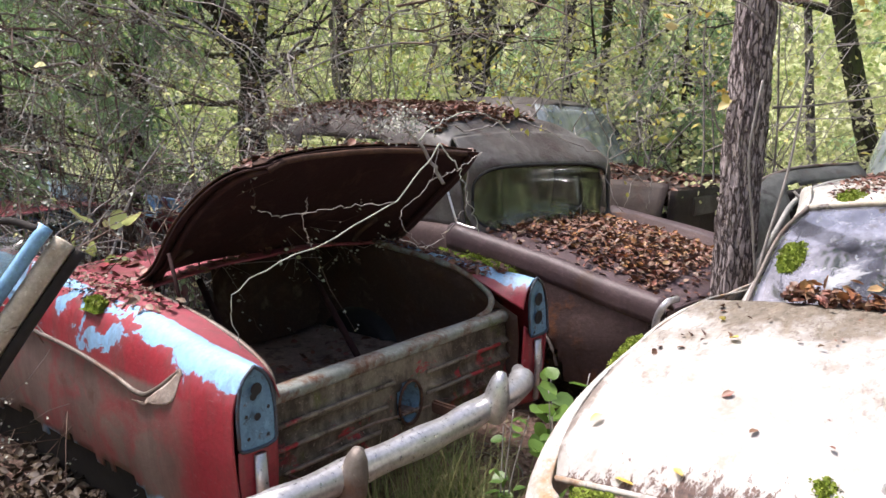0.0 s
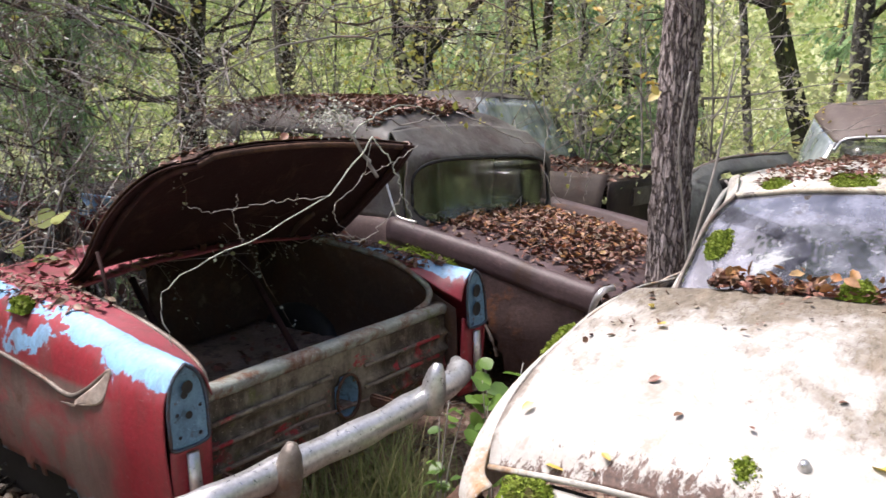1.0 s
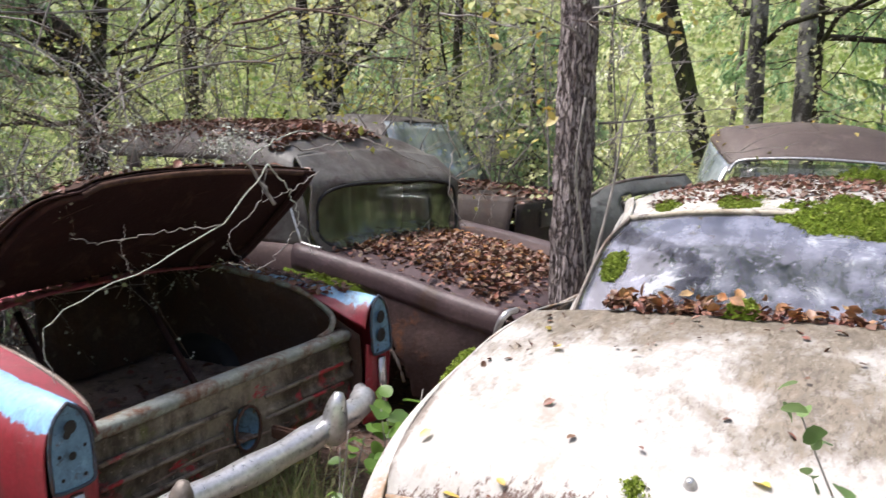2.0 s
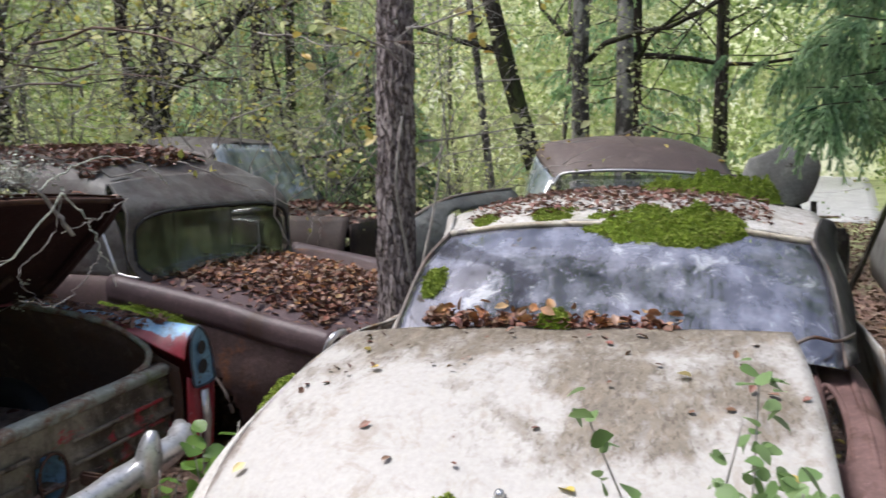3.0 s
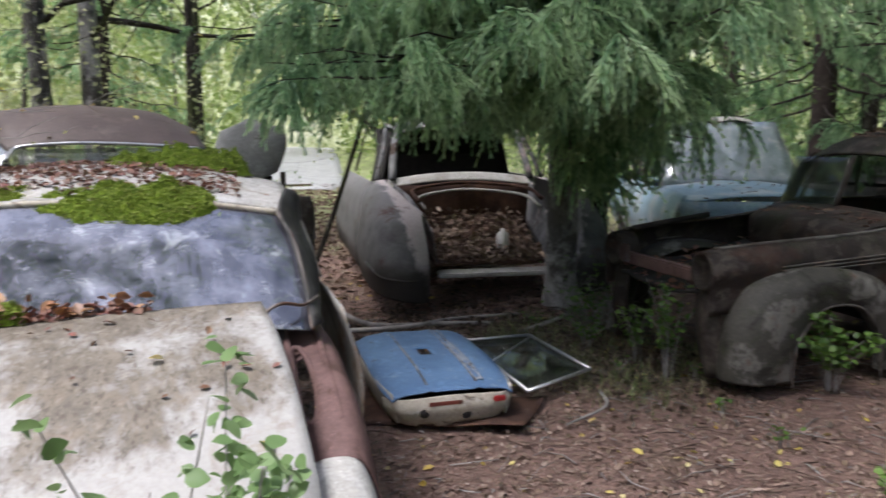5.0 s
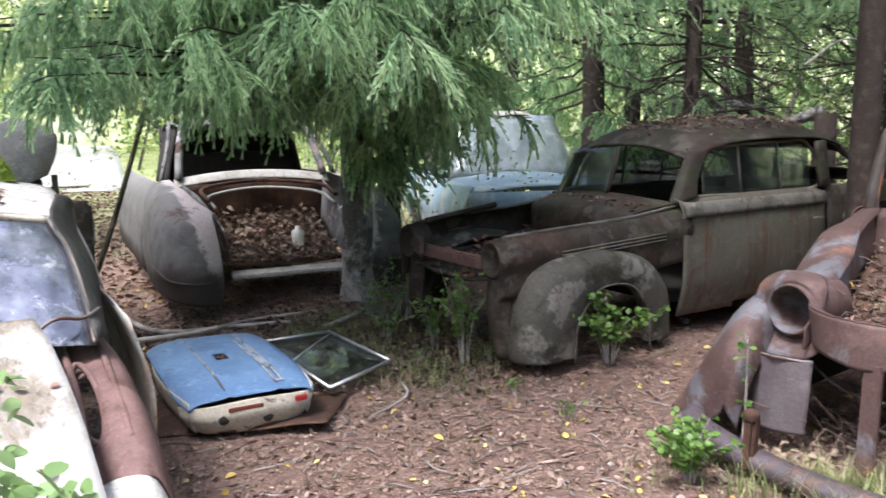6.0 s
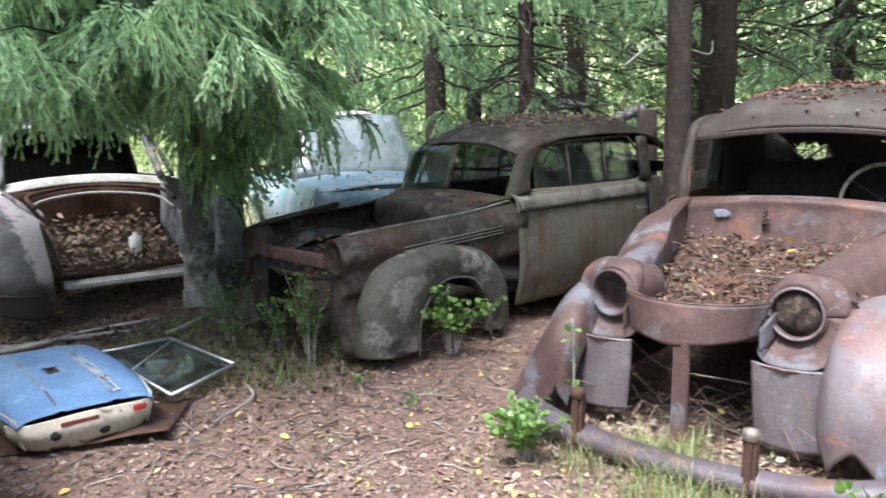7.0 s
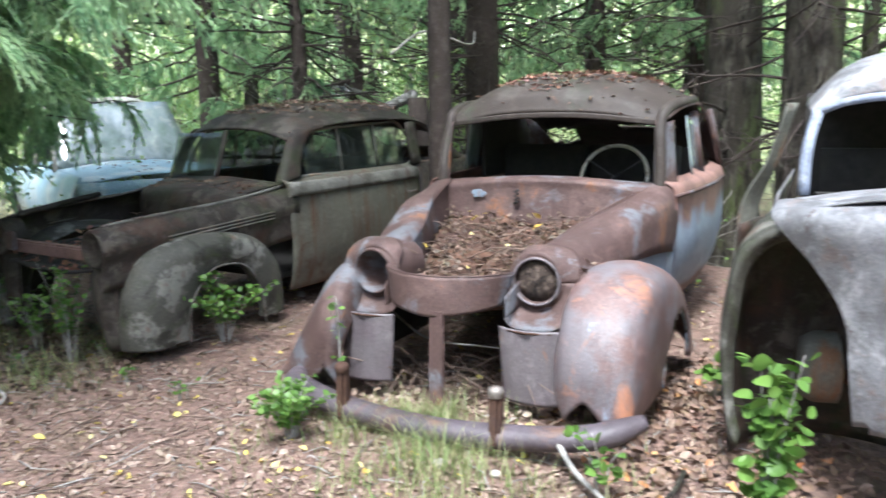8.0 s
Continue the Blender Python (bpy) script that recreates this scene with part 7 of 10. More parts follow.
def grey_wing(s):
    rows = [
        [(.38, .56, .10), (.46, .72, .12), (.40, .90, .16), (.15, .98, .18), (-.3, 1.0, .2), (-.8, .98, .22)],
        [(.42, .56, .30), (.50, .74, .32), (.42, .94, .36), (.12, 1.02, .38), (-.3, 1.03, .4), (-.8, 1.0, .42)],
        [(.40, .57, .52), (.46, .74, .54), (.38, .93, .57), (.08, 1.0, .60), (-.3, 1.01, .62), (-.8, .97, .64)],
        [(.28, .58, .70), (.32, .72, .74), (.26, .88, .77), (0, .95, .81), (-.35, .96, .84), (-.8, .93, .86)],
        [(.10, .56, .78), (.10, .68, .84), (.06, .80, .89), (-.1, .86, .94), (-.4, .86, .97), (-.8, .84, .98)],
        [(0, .50, .74), (0, .56, .80), (-.05, .66, .88), (-.2, .72, .95), (-.45, .74, .98), (-.85, .74, 1.0)]]
    if s < 0:
        rows = mirror(rows)
    g = surface(rows, 40, 50)
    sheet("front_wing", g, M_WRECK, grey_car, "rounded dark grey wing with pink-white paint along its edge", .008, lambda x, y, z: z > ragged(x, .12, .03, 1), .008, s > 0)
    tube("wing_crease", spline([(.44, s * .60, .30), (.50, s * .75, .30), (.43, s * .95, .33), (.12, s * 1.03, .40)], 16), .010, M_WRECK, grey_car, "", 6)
    inner = surface([[(.2, s * .50, .66), (.25, s * .46, .40)], [(-.3, s * .56, .85), (-.3, s * .52, .5)], [(-.85, s * .64, .97), (-.85, s * .60, .6)]], 20, 8)
    sheet("bay_wall", inner, M_GREY_WHITE, grey_car, "pinkish white bay wall", .01, None, .01, s < 0)
    tube("windscreen_pillar", spline([(-.86, s * .66, 1.0), (-1.0, s * .62, 1.25), (-1.15, s * .56, 1.50)], 8), .035, M_GREY_WHITE, grey_car, "", 8)
    sd = surface([[(x, s * .98, .22), (x, s * 1.0, .42), (x, s * .97, .64), (x, s * .93, .86), (x, s * .84, .98)] for x in (-.795, -1.6, -2.4, -3.0)], 16, 16)
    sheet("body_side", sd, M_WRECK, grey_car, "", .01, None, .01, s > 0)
    tube("door_frame", spline([(-.95, s * .80, .98), (-1.1, s * .70, 1.3), (-1.4, s * .64, 1.5)], 8), .02, M_GREY_WHITE, grey_car, "", 6)


for s in (1, -1):
    grey_wing(s)
sheet("cowl", surface([[(-.82, y, .93 + .06 * (1 - (y / .7) ** 2)), (-.9, y, 1.0 + .06 * (1 - (y / .7) ** 2))] for y in (-.7, -.35, 0, .35, .7)], 30, 5), M_WHITE, grey_car, "white cowl below the windscreen", .01)
tube("bonnet_rim", spline([(-.15, -.54, .86), (-.55, -.5, .93), (-.75, 0, .97), (-.55, .5, .93), (-.15, .54, .86)], 26), .018, M_RUST, grey_car, "", 6)
tube("bonnet_rim", spline([(-.1, -.50, .80), (-.5, -.46, .87), (-.70, 0, .91), (-.5, .46, .87), (-.1, .50, .80)], 26), .014, M_WHITE, grey_car, "", 6)
sheet("firewall", surface([[(-.78, y, .95), (-.80, y, .5)] for y in (-.62, 0, .62)], 12, 8), M_RUST, grey_car, "", .01)
gb = surface([[(.12, y, .36), (-.25, y, .44), (-.78, y, .66)] for y in (-.46, 0, .5)], 24, 20)
sheet("engine_bay_floor", gb, M_RUST, grey_car, "", .02, None, .03)
box("valance", (.12, .95, .035), (.16, .03, .285), M_WHITE, grey_car, "white front cross member", .01, (0, 14, -2))
groof = surface([[(-1.15, y, 1.50 - .08 * (y / .56) ** 2), (-1.5, y * 1.05, 1.58 - .1 * (y / .56) ** 2), (-2.2, y * 1.05, 1.55 - .1 * (y / .56) ** 2), (-2.9, y, 1.2 - .1 * (y / .56) ** 2)] for y in (-.56, -.28, 0, .28, .56)], 24, 24)
sheet("roof", groof, M_GREY_WHITE, grey_car, "pinkish white roof with dark stains", .01, None, .006)
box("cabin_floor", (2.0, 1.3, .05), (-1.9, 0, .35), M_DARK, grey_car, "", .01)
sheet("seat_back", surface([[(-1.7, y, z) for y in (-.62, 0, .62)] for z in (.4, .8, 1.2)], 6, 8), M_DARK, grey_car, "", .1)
# added dark sheets close the cabin so that it reads as shaded
sheet("rear_dark_sheet", surface([[(-2.3, y, z) for y in (-.62, 0, .62)] for z in (.3, .9, 1.45)], 6, 8), M_DARK, grey_car, "added near-black sheet that darkens the cabin", .02)
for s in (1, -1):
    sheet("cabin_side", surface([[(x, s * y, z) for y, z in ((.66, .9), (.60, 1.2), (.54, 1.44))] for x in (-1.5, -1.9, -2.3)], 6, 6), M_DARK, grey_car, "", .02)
litter_on("leaf_litter", gb, AT_WRECK, 1300, .055, M_LITTER_PALE, "pale brown leaves filling the engine bay", None, pile=.08, seed=51, tilt=40)
can = AT_WRECK @ Vector((-.12, .18, .50))
tagged(lathe("white_bottle", [(0, .11), (.02, .11), (.022, .085), (.05, .07), (.052, -.05), (.045, -.06), (0, -.06)], Matrix.Translation(can), plain("white_plastic", (.72, .70, .66), .5, 0, .1, 10), None, "", 18), "white plastic bottle lying among the leaves", "bottle")

# ---- the pale grey car whose wing comes into view last ----
pale_car = thing("pale_grey_car", 2.9, -1.75, 0.0, 152.0, "pale grey car with a torn wing over an empty wheel arch", "car", "wrecked cars")
rows = []
for z, ye, bx in ((1.12, -.20, -.10), (1.07, -.205, .0), (.92, -.07, .02), (.75, .03, .03), (.55, .06, .03), (.34, .085, .0)):
    rows.append([(bx, ye, z), (bx + .02, ye + .06, z + .01), (bx + .08, ye + .25, z + .015), (bx + .14, .55, z + .02), (bx + .14, .85, z + .02), (bx + .05, 1.2, z)])
sheet("nose_panel", surface(rows, 44, 50), M_LAVENDER, pale_car, "torn pale grey nose panel", .008, lambda x, y, z: z > ragged(y * 2, .36, .015, 7), .010, True)
hood = surface([[(.0, -.20, 1.10), (.02, .1, 1.15), (.04, .55, 1.19), (.02, 1.2, 1.12)], [(-.4, -.20, 1.08), (-.4, .1, 1.14), (-.4, .55, 1.18), (-.4, 1.2, 1.12)], [(-.98, -.17, 1.04), (-.98, .1, 1.08), (-.98, .55, 1.10), (-.98, 1.2, 1.06)]], 24, 30)
sheet("bonnet", hood, M_LAVENDER, pale_car, "pale grey bonnet", .008, None, .008, True)
rows = []
for y, z in ((-.33, .10), (-.37, .31), (-.38, .54), (-.35, .82), (-.28, .945), (-.17, 1.0), (-.10, 1.03)):
    rows.append([(-.28, y + .035, z - .03), (-.25, y, z), (-.30, y - .02, z + .02), (-.55, y - .03, z + .03), (-1.0, y - .02, z + .02)])
sheet("front_wing", surface(rows, 40, 20), M_MORRIS_WING, pale_car, "dull grey wing round the empty wheel arch", .01, lambda x, y, z: z > .13, .008)
well = surface([[(-.34, -.36, z), (-.58, -.30, z), (-.66, -.05, z + .02), (-.62, .3, z), (-.45, .6, z)] for z in (.05, .4, .75, 1.0)], 20, 20)
sheet("wheel_well", well, M_MORRIS, pale_car, "dark mossy wheel well", .008, None, .03)
lathe("brake_drum", [(0, .06), (.12, .05), (.145, 0), (.145, -.08)], Matrix.Translation((-.46, -.06, .42)) @ pose(0, 0, 0, 90, 0, 12), M_MORRIS_GREY, pale_car, "rusty brake drum", 18)
tube("axle_arm", [(-.50, -.02, .40), (-.40, .3, .34), (-.3, .6, .32)], .03, M_RUST, pale_car, "", 8)
for yy in (-.15, 1.25):
    tube("windscreen_pillar", spline([(-.98, yy, 1.05), (-1.02, yy + .005, 1.25), (-1.10, yy + (.04 if yy < 0 else -.04), 1.42)], 8), .026, M_BLUE_GREY, pale_car, "dull blue-grey windscreen pillar", 8)
tube("screen_frame", spline([(-1.10, -.11, 1.42), (-1.08, .02, 1.465), (-1.05, .25, 1.485), (-1.05, .85, 1.485), (-1.10, 1.21, 1.42)], 24), .020, M_BLUE_GREY, pale_car, "dull blue-grey windscreen frame", 8)
proof = surface([[(-1.10, -.14, 1.42), (-1.07, .02, 1.485), (-1.05, .25, 1.51), (-1.05, .85, 1.51), (-1.10, 1.22, 1.42)], [(-1.35, -.17, 1.45), (-1.32, .0, 1.60), (-1.3, .25, 1.655), (-1.3, .85, 1.655), (-1.35, 1.26, 1.45)], [(-1.9, -.17, 1.46), (-1.9, .0, 1.63), (-1.9, .25, 1.70), (-1.9, .85, 1.70), (-1.9, 1.26, 1.46)], [(-2.6, -.14, 1.36), (-2.6, .0, 1.5), (-2.6, .25, 1.55), (-2.6, .85, 1.55), (-2.6, 1.22, 1.36)]], 30, 34)
sheet("roof", proof, M_LAVENDER, pale_car, "pale grey roof with green algae", .01, None, .006, True)
sheet("open_door", surface([[(-1.05, -.24, 1.46), (-1.10, -.32, 1.20), (-1.15, -.44, .95), (-1.15, -.46, .5)], [(-1.1, -.205, 1.46), (-1.13, -.275, 1.2), (-1.2, -.36, .95), (-1.2, -.38, .5)]], 10, 20), M_MORRIS_GREY, pale_car, "dull grey-green door edge", .012)
sheet("body_side", surface([[(x, -.28, 1.02), (x, -.34, .7), (x, -.30, .2)] for x in (-1.3, -2.0, -2.8)], 12, 10), M_LAVENDER, pale_car, "", .01)
# added near-black sheets give the cabin its darkness
sheet("rear_dark_sheet", surface([[(-2.2, y, z) for z in (.3, .9, 1.5)] for y in (-.2, .5, 1.25)], 6, 6), M_DARK, pale_car, "", .01)
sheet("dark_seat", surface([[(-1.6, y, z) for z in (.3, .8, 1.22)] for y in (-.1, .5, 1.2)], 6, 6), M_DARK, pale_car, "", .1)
sheet("dashboard", surface([[(-1.06, y, 1.06), (-1.2, y, .9)] for y in (-.1, .5, 1.2)], 8, 5), M_DARK, pale_car, "", .02)


# ---- cars farther off ----
def far_car(name, x, y, deg, body, roofm, label, w=.76, h=1.5, tail=-1.9, nose=1.9, dz=0.0, pane=None, roof_net=None):
    c = thing(name, x, y, lie(x, y) + dz, deg, label, "car", "wrecked cars")
    for s in (1, -1):
        sd = surface([[(xx, s * (w - .04), .25), (xx, s * (w + .04), .5), (xx, s * (w + .03), .72), (xx, s * (w - .06), .90)] for xx in (tail, -1.2, 0, 1.0, nose)], 44, 14)
        sheet("body_side", sd, body, c, "", .01, lambda a, b, d: (a - 1.25) ** 2 + (d - .28) ** 2 > .11 and (a + 1.25) ** 2 + (d - .28) ** 2 > .11, .008, s < 0)
        for (a, b, e, f) in () if roof_net else ((.85, .90, .35, h - .12), (-.95, .90, -.65, h - .12), (-.15, .90, -.15, h - .1)):
            tube("pillar", [(a, s * (w - .05), b), (e, s * (w - .17), f)], .03, roofm, c, "", 6)
        for xx in (1.25, -1.25):
            lathe("wheel", [(0, .03), (.15, .05), (.17, .07), (.28, .07), (.30, 0), (.28, -.07)], Matrix.Translation((xx, s * (w - .08), .24)) @ pose(0, 0, 0, -90 * s, 0, 0), M_BLACK, c, "", 18)
    rf = surface([[(xx, s * (w - .17), h - .12 - dz) if abs(s) == 1 else (xx, s * (w - .17), h - dz + .0) for s in (-1, -.5, 0, .5, 1)] for xx, dz in ((.38, .04), (.1, 0), (-.4, 0), (-.68, .05))] if roof_net is None else roof_net, 24, 24)
    sheet("roof", rf, roofm, c, "", .012, None, .006, True)
    bn = surface([[(xx, yy, .90 + .06 * (1 - (yy / w) ** 2) - .08 * max(0, xx - 1.0)) for yy in (-w + .05, -.3, 0, .3, w - .05)] for xx in (.85, 1.3, nose)], 16, 20)
    sheet("bonnet", bn, body, c, "", .01, None, .008, True)
    bt = surface([[(xx, yy, .90 + .04 * (1 - (yy / w) ** 2) - .10 * max(0, -xx - 1.0)) for yy in (-w + .05, -.3, 0, .3, w - .05)] for xx in (tail, -1.3, -.95)], 16, 20)
    sheet("boot_lid", bt, body, c, "", .01, None, .008, True)
    for sx, nx in ((1, nose), (-1, tail)):
        en = surface([[(nx + .03 * sx, yy, z) for z in (.3, .55, .85)] for yy in (-w, 0, w)], 12, 8)
        sheet("end_panel", en, body, c, "", .01, None, .01, sx < 0)
    for (a, b, e, f, nm) in () if roof_net else ((.85, .93, .38, h - .05, "windscreen"), (-.95, .93, -.68, h - .06, "rear_window")):
        wn_ = surface([[(a, yy, b), ((a + e) / 2, yy * .93, (b + f) / 2), (e, yy * .84, f)] for yy in (-w + .07, 0, w - .07)], 10, 8)
        sheet(nm, wn_, pane or M_GLASS_CLEAR, c, "", .005)
    box("cabin_floor", (1.8, 1.2, .05), (0, 0, .35), M_DARK, c, "", .01)
    return c, rf, bn, bt


DARK_ROOF = [
    [(-.75, .50, 1.392), (-.75, .37, 1.428), (-.76, .05, 1.442), (-.75, -.36, 1.424), (-.73, -.72, 1.392)],
    [(-.52, .60, 1.485), (-.53, .47, 1.56), (-.54, .08, 1.59), (-.53, -.38, 1.555), (-.52, -.70, 1.47)],
    [(-.28, .675, 1.56), (-.28, .56, 1.645), (-.28, .10, 1.682), (-.28, -.40, 1.64), (-.28, -.68, 1.53)],
    [(.15, .68, 1.56), (.15, .56, 1.65), (.15, .10, 1.69), (.15, -.40, 1.645), (.15, -.68, 1.53)],
    [(.45, .64, 1.50), (.45, .52, 1.58), (.46, .05, 1.61), (.45, -.45, 1.58), (.45, -.66, 1.50)]]
c, rf, bn, bt = far_car("dark_saloon", 3.87, 5.68, 58.0, M_PURPLE, M_ROOF_BROWN, "dark brown saloon with a chrome-edged rear window", w=.86, roof_net=DARK_ROOF)
tube("window_trim", spline([(-.84, .50, 1.34), (-.77, .46, 1.40), (-.765, .37, 1.425), (-.775, .05, 1.438), (-.765, -.36, 1.42), (-.745, -.72, 1.388)], 30), .012, M_CHROME, c, "chrome edge over the rear window", 6)
sheet("quarter_glass", surface([[(-.30, .68, 1.555), (-.52, .605, 1.48), (-.755, .505, 1.385)], [(-.36, .75, 1.30), (-.62, .70, 1.24), (-.90, .60, 1.17)], [(-.42, .80, 1.0), (-.75, .78, .95), (-1.05, .70, .92)]], 14, 12), M_GLASS_PALE, c, "quarter window with pale reflections painted in", .005)
tube("glass_edge", spline([(-.755, .50, 1.388), (-.90, .595, 1.17), (-1.05, .695, .92)], 14), .010, M_CHROME, c, "", 6)
sheet("rear_window", surface([[(-.78, y, 1.40), (-1.02, y * 1.1, .94)] for y in (.46, 0, -.40, -.72)], 10, 8), M_GLASS_CLEAR, c, "dark rear window", .005)
for pts in ([(-.74, -.72, 1.39), (-.9, -.76, 1.15), (-1.0, -.80, .92)], [(.45, .64, 1.50), (.65, .72, 1.2), (.85, .78, .92)], [(.45, -.66, 1.50), (.65, -.72, 1.2), (.85, -.78, .92)]):
    tube("pillar", spline(pts, 8), .03, M_ROOF_BROWN, c, "", 6)
litter_on("leaf_litter", rf, c.matrix_world.copy(), 26, .06, M_YELLOW, "yellow leaves on the dark roof", None, seed=61)
c, rf, bn, bt = far_car("brown_sedan", 0.66, 7.55, 141.0, M_SEDAN, M_ROOF_GREY, "dull brown sedan covered with leaves beyond the finned car", w=.80, dz=.22, pane=M_GLASS_PALE)
litter_on("leaf_litter", bt, c.matrix_world.copy(), 700, .06, M_LITTER, "brown leaves on the brown sedan", None, seed=62, pile=.03)
box("plate_recess", (.03, .55, .14), (-1.93, .1, .72), M_ROOF_GREY, c, "", .01)
c, rf, bn, bt = far_car("pale_blue_saloon", 9.75, 3.05, 213.0, M_PALE_BLUE, M_WHITE, "pale blue and white saloon beyond the spruce", h=1.62, pane=M_GLASS_PALE)
litter_on("leaf_litter", bn, c.matrix_world.copy(), 60, .05, M_LITTER, "brown leaves on the pale blue bonnet", None, seed=63)
c, rf, bn, bt = far_car("white_saloon", 12.2, 0.9, 160.0, M_GREY_WHITE, M_GREY_WHITE, "white saloon far off among the trees", h=1.75)
c, rf, bn, bt = far_car("grey_saloon", -4.2, 7.6, 120.0, M_PALE_BLUE, M_GREY_WHITE, "grey-blue car hidden behind bare branches", h=1.5)

# loose panels standing between the cars
edge = [(1.57, 4.50, 1.12), (1.74, 4.56, 1.18), (1.94, 4.70, 1.25), (2.17, 4.83, 1.295), (2.61, 5.08, 1.315)]
dark_panel = tagged(sheet("loose_wing", surface([[(x, y, z), (x + .02, y - .07, z - .06), (x + .06, y - .14, z - .20), (x + .08, y - .16, z - .42)] for x, y, z in edge], 30, 18), M_WING_DARK, None, "", .008, lambda x, y, z: not (x > 2.0 and z < 1.20 + .05 * (x - 2.0)), .012), "dark green-grey wing panel propped between two cars", "car part")
# a paler tube paints the highlight along the panel's top edge
tube("wing_edge", spline(edge, 24), .014, M_HORN, dark_panel, "wing edge coloured bright for the light along it", 6)
tube("arch_edge", spline([(1.72, 4.36, .72), (1.86, 4.42, .95), (2.02, 4.56, 1.12), (2.30, 4.76, 1.21), (2.68, 4.96, 1.23)], 24), .016, M_PANEL, dark_panel, "pale rolled edge of the wheel arch", 6)
# near-black sheet stands in for the shade behind the wing
sheet("inner_arch", surface([[(1.84, 4.62, .55), (1.92, 4.72, .95), (2.05, 4.86, 1.15)], [(2.3, 4.86, .55), (2.36, 4.96, .95), (2.42, 5.04, 1.18)], [(2.8, 5.06, .55), (2.84, 5.14, .95), (2.88, 5.2, 1.2)]], 14, 12), M_DARK, dark_panel, "near-black sheet for the shade inside the wing", .01)
sheet("panel_foot", surface([[(1.66, 4.36, .0), (1.66, 4.36, .76)], [(2.75, 5.0, .0), (2.75, 5.0, .90)]], 8, 6), M_MORRIS, dark_panel, "", .02)
disc = []
for z in np.linspace(-1, 1, 9):
    hw = .40 + .60 * (1 - abs(z) ** 1.5)
    disc.append([(hw * k, .04 * (k * k + z * z), z) for k in np.linspace(-1, 1, 9)])
bonnet = thing("upright_bonnet", 4.20, 4.36, .0, -38, "round-edged grey bonnet standing upright", "car part")
sheet("panel", surface([[(p[0] * .27 * .91 - p[2] * .20 * .42, p[1], 1.36 + p[2] * .20 * .91 + p[0] * .27 * .42) for p in r] for r in disc], 30, 30), M_PANEL, bonnet, "dull grey sheet metal", .008, None, .006)
tube("post", [(.22, .05, .0), (.22, .05, 1.22)], .022, M_BARK_DARK, bonnet, "thin dark post", 6)
box("foot_plate", (.4, .05, 1.2), (-.05, .09, .6), M_MORRIS, bonnet, "", .01)

# the open door by the red flank
red_door = thing("car_door", -1.17, 2.46, 0.0, 0, "light blue car door swung open, cream inside", "car part")
for off, r, m_, nm, lab in (((0, 0, 0), .022, M_BLUE, "window_frame", "light blue window frame"), ((.045, .02, -.045), .034, M_CREAM, "inner_trim", "weathered cream trim"), ((.085, .03, -.075), .018, M_DARK, "door_edge", "black rubber edge")):
    tube(nm, spline([(.03 + off[0], .02 + off[1], 1.15 + off[2]), (-.05 + off[0], -.02 + off[1], 1.02 + off[2]), (-.17 + off[0], -.07 + off[1], .82 + off[2]), (-.30 + off[0], -.12 + off[1], .58 + off[2]), (-.36 + off[0], -.14 + off[1], .30 + off[2]), (-.38 + off[0], -.15 + off[1], .08 + off[2])], 24), r, m_, red_door, lab, 8, 1.0)
sheet("door_glass", surface([[(.0, .0, 1.12), (-.16, -.06, .84)], [(-.3, .12, 1.10), (-.5, .0, .80)]], 6, 6), M_GLASS_CLEAR, red_door, "dusty door window", .004)
tube("window_bar", spline([(.02, .01, 1.14), (-.12, .05, 1.16), (-.32, .12, 1.08), (-.52, .10, .80)], 16), .012, M_DARK, red_door, "", 6)
sheet("door_skin", surface([[(-.18, -.06, .80), (-.30, -.11, .5), (-.34, -.13, .12)], [(-.8, .1, .80), (-.95, .05, .5), (-.95, .05, .12)]], 8, 10), M_RED, red_door, "red outer skin", .03)


# ---- trees ----
def bark_trunk(name, x, y, h, r0, r1, material, parent=None, label="", lean=(0, 0), sides=28, rows=70, ridge=.07, seed=0, wob=.03):
    """A tapered trunk with furrowed bark and a flare at its foot."""
    verts, faces = [], []
    z0 = lie(x, y) - .1
    for i in range(rows):
        f = (i / (rows - 1)) ** 1.25
        z = f * h
        r = r0 + (r1 - r0) * f + r0 * .45 * math.exp(-z / .18)
        cx = x + lean[0] * z + wob * noise.noise(Vector((seed, z * .5, 1)))
        cy = y + lean[1] * z + wob * noise.noise(Vector((seed, z * .5, 7)))
        for k in range(sides):
            t = 2 * math.pi * k / sides
            p = Vector((math.cos(t) * 3.2, math.sin(t) * 3.2, z * 2.6 + seed * 9))
            d = 1 + ridge * noise.noise(p * 1.9) + ridge * .8 * abs(noise.noise(p * 3.7))
            verts.append((cx + r * d * math.cos(t), cy + r * d * math.sin(t), z0 + z))
    for i in range(rows - 1):
        for k in range(sides):
            k2 = (k + 1) % sides
            faces.append((i * sides + k, i * sides + k2, (i + 1) * sides + k2, (i + 1) * sides + k))
    return mesh_object(name, verts, faces, material, parent, label)


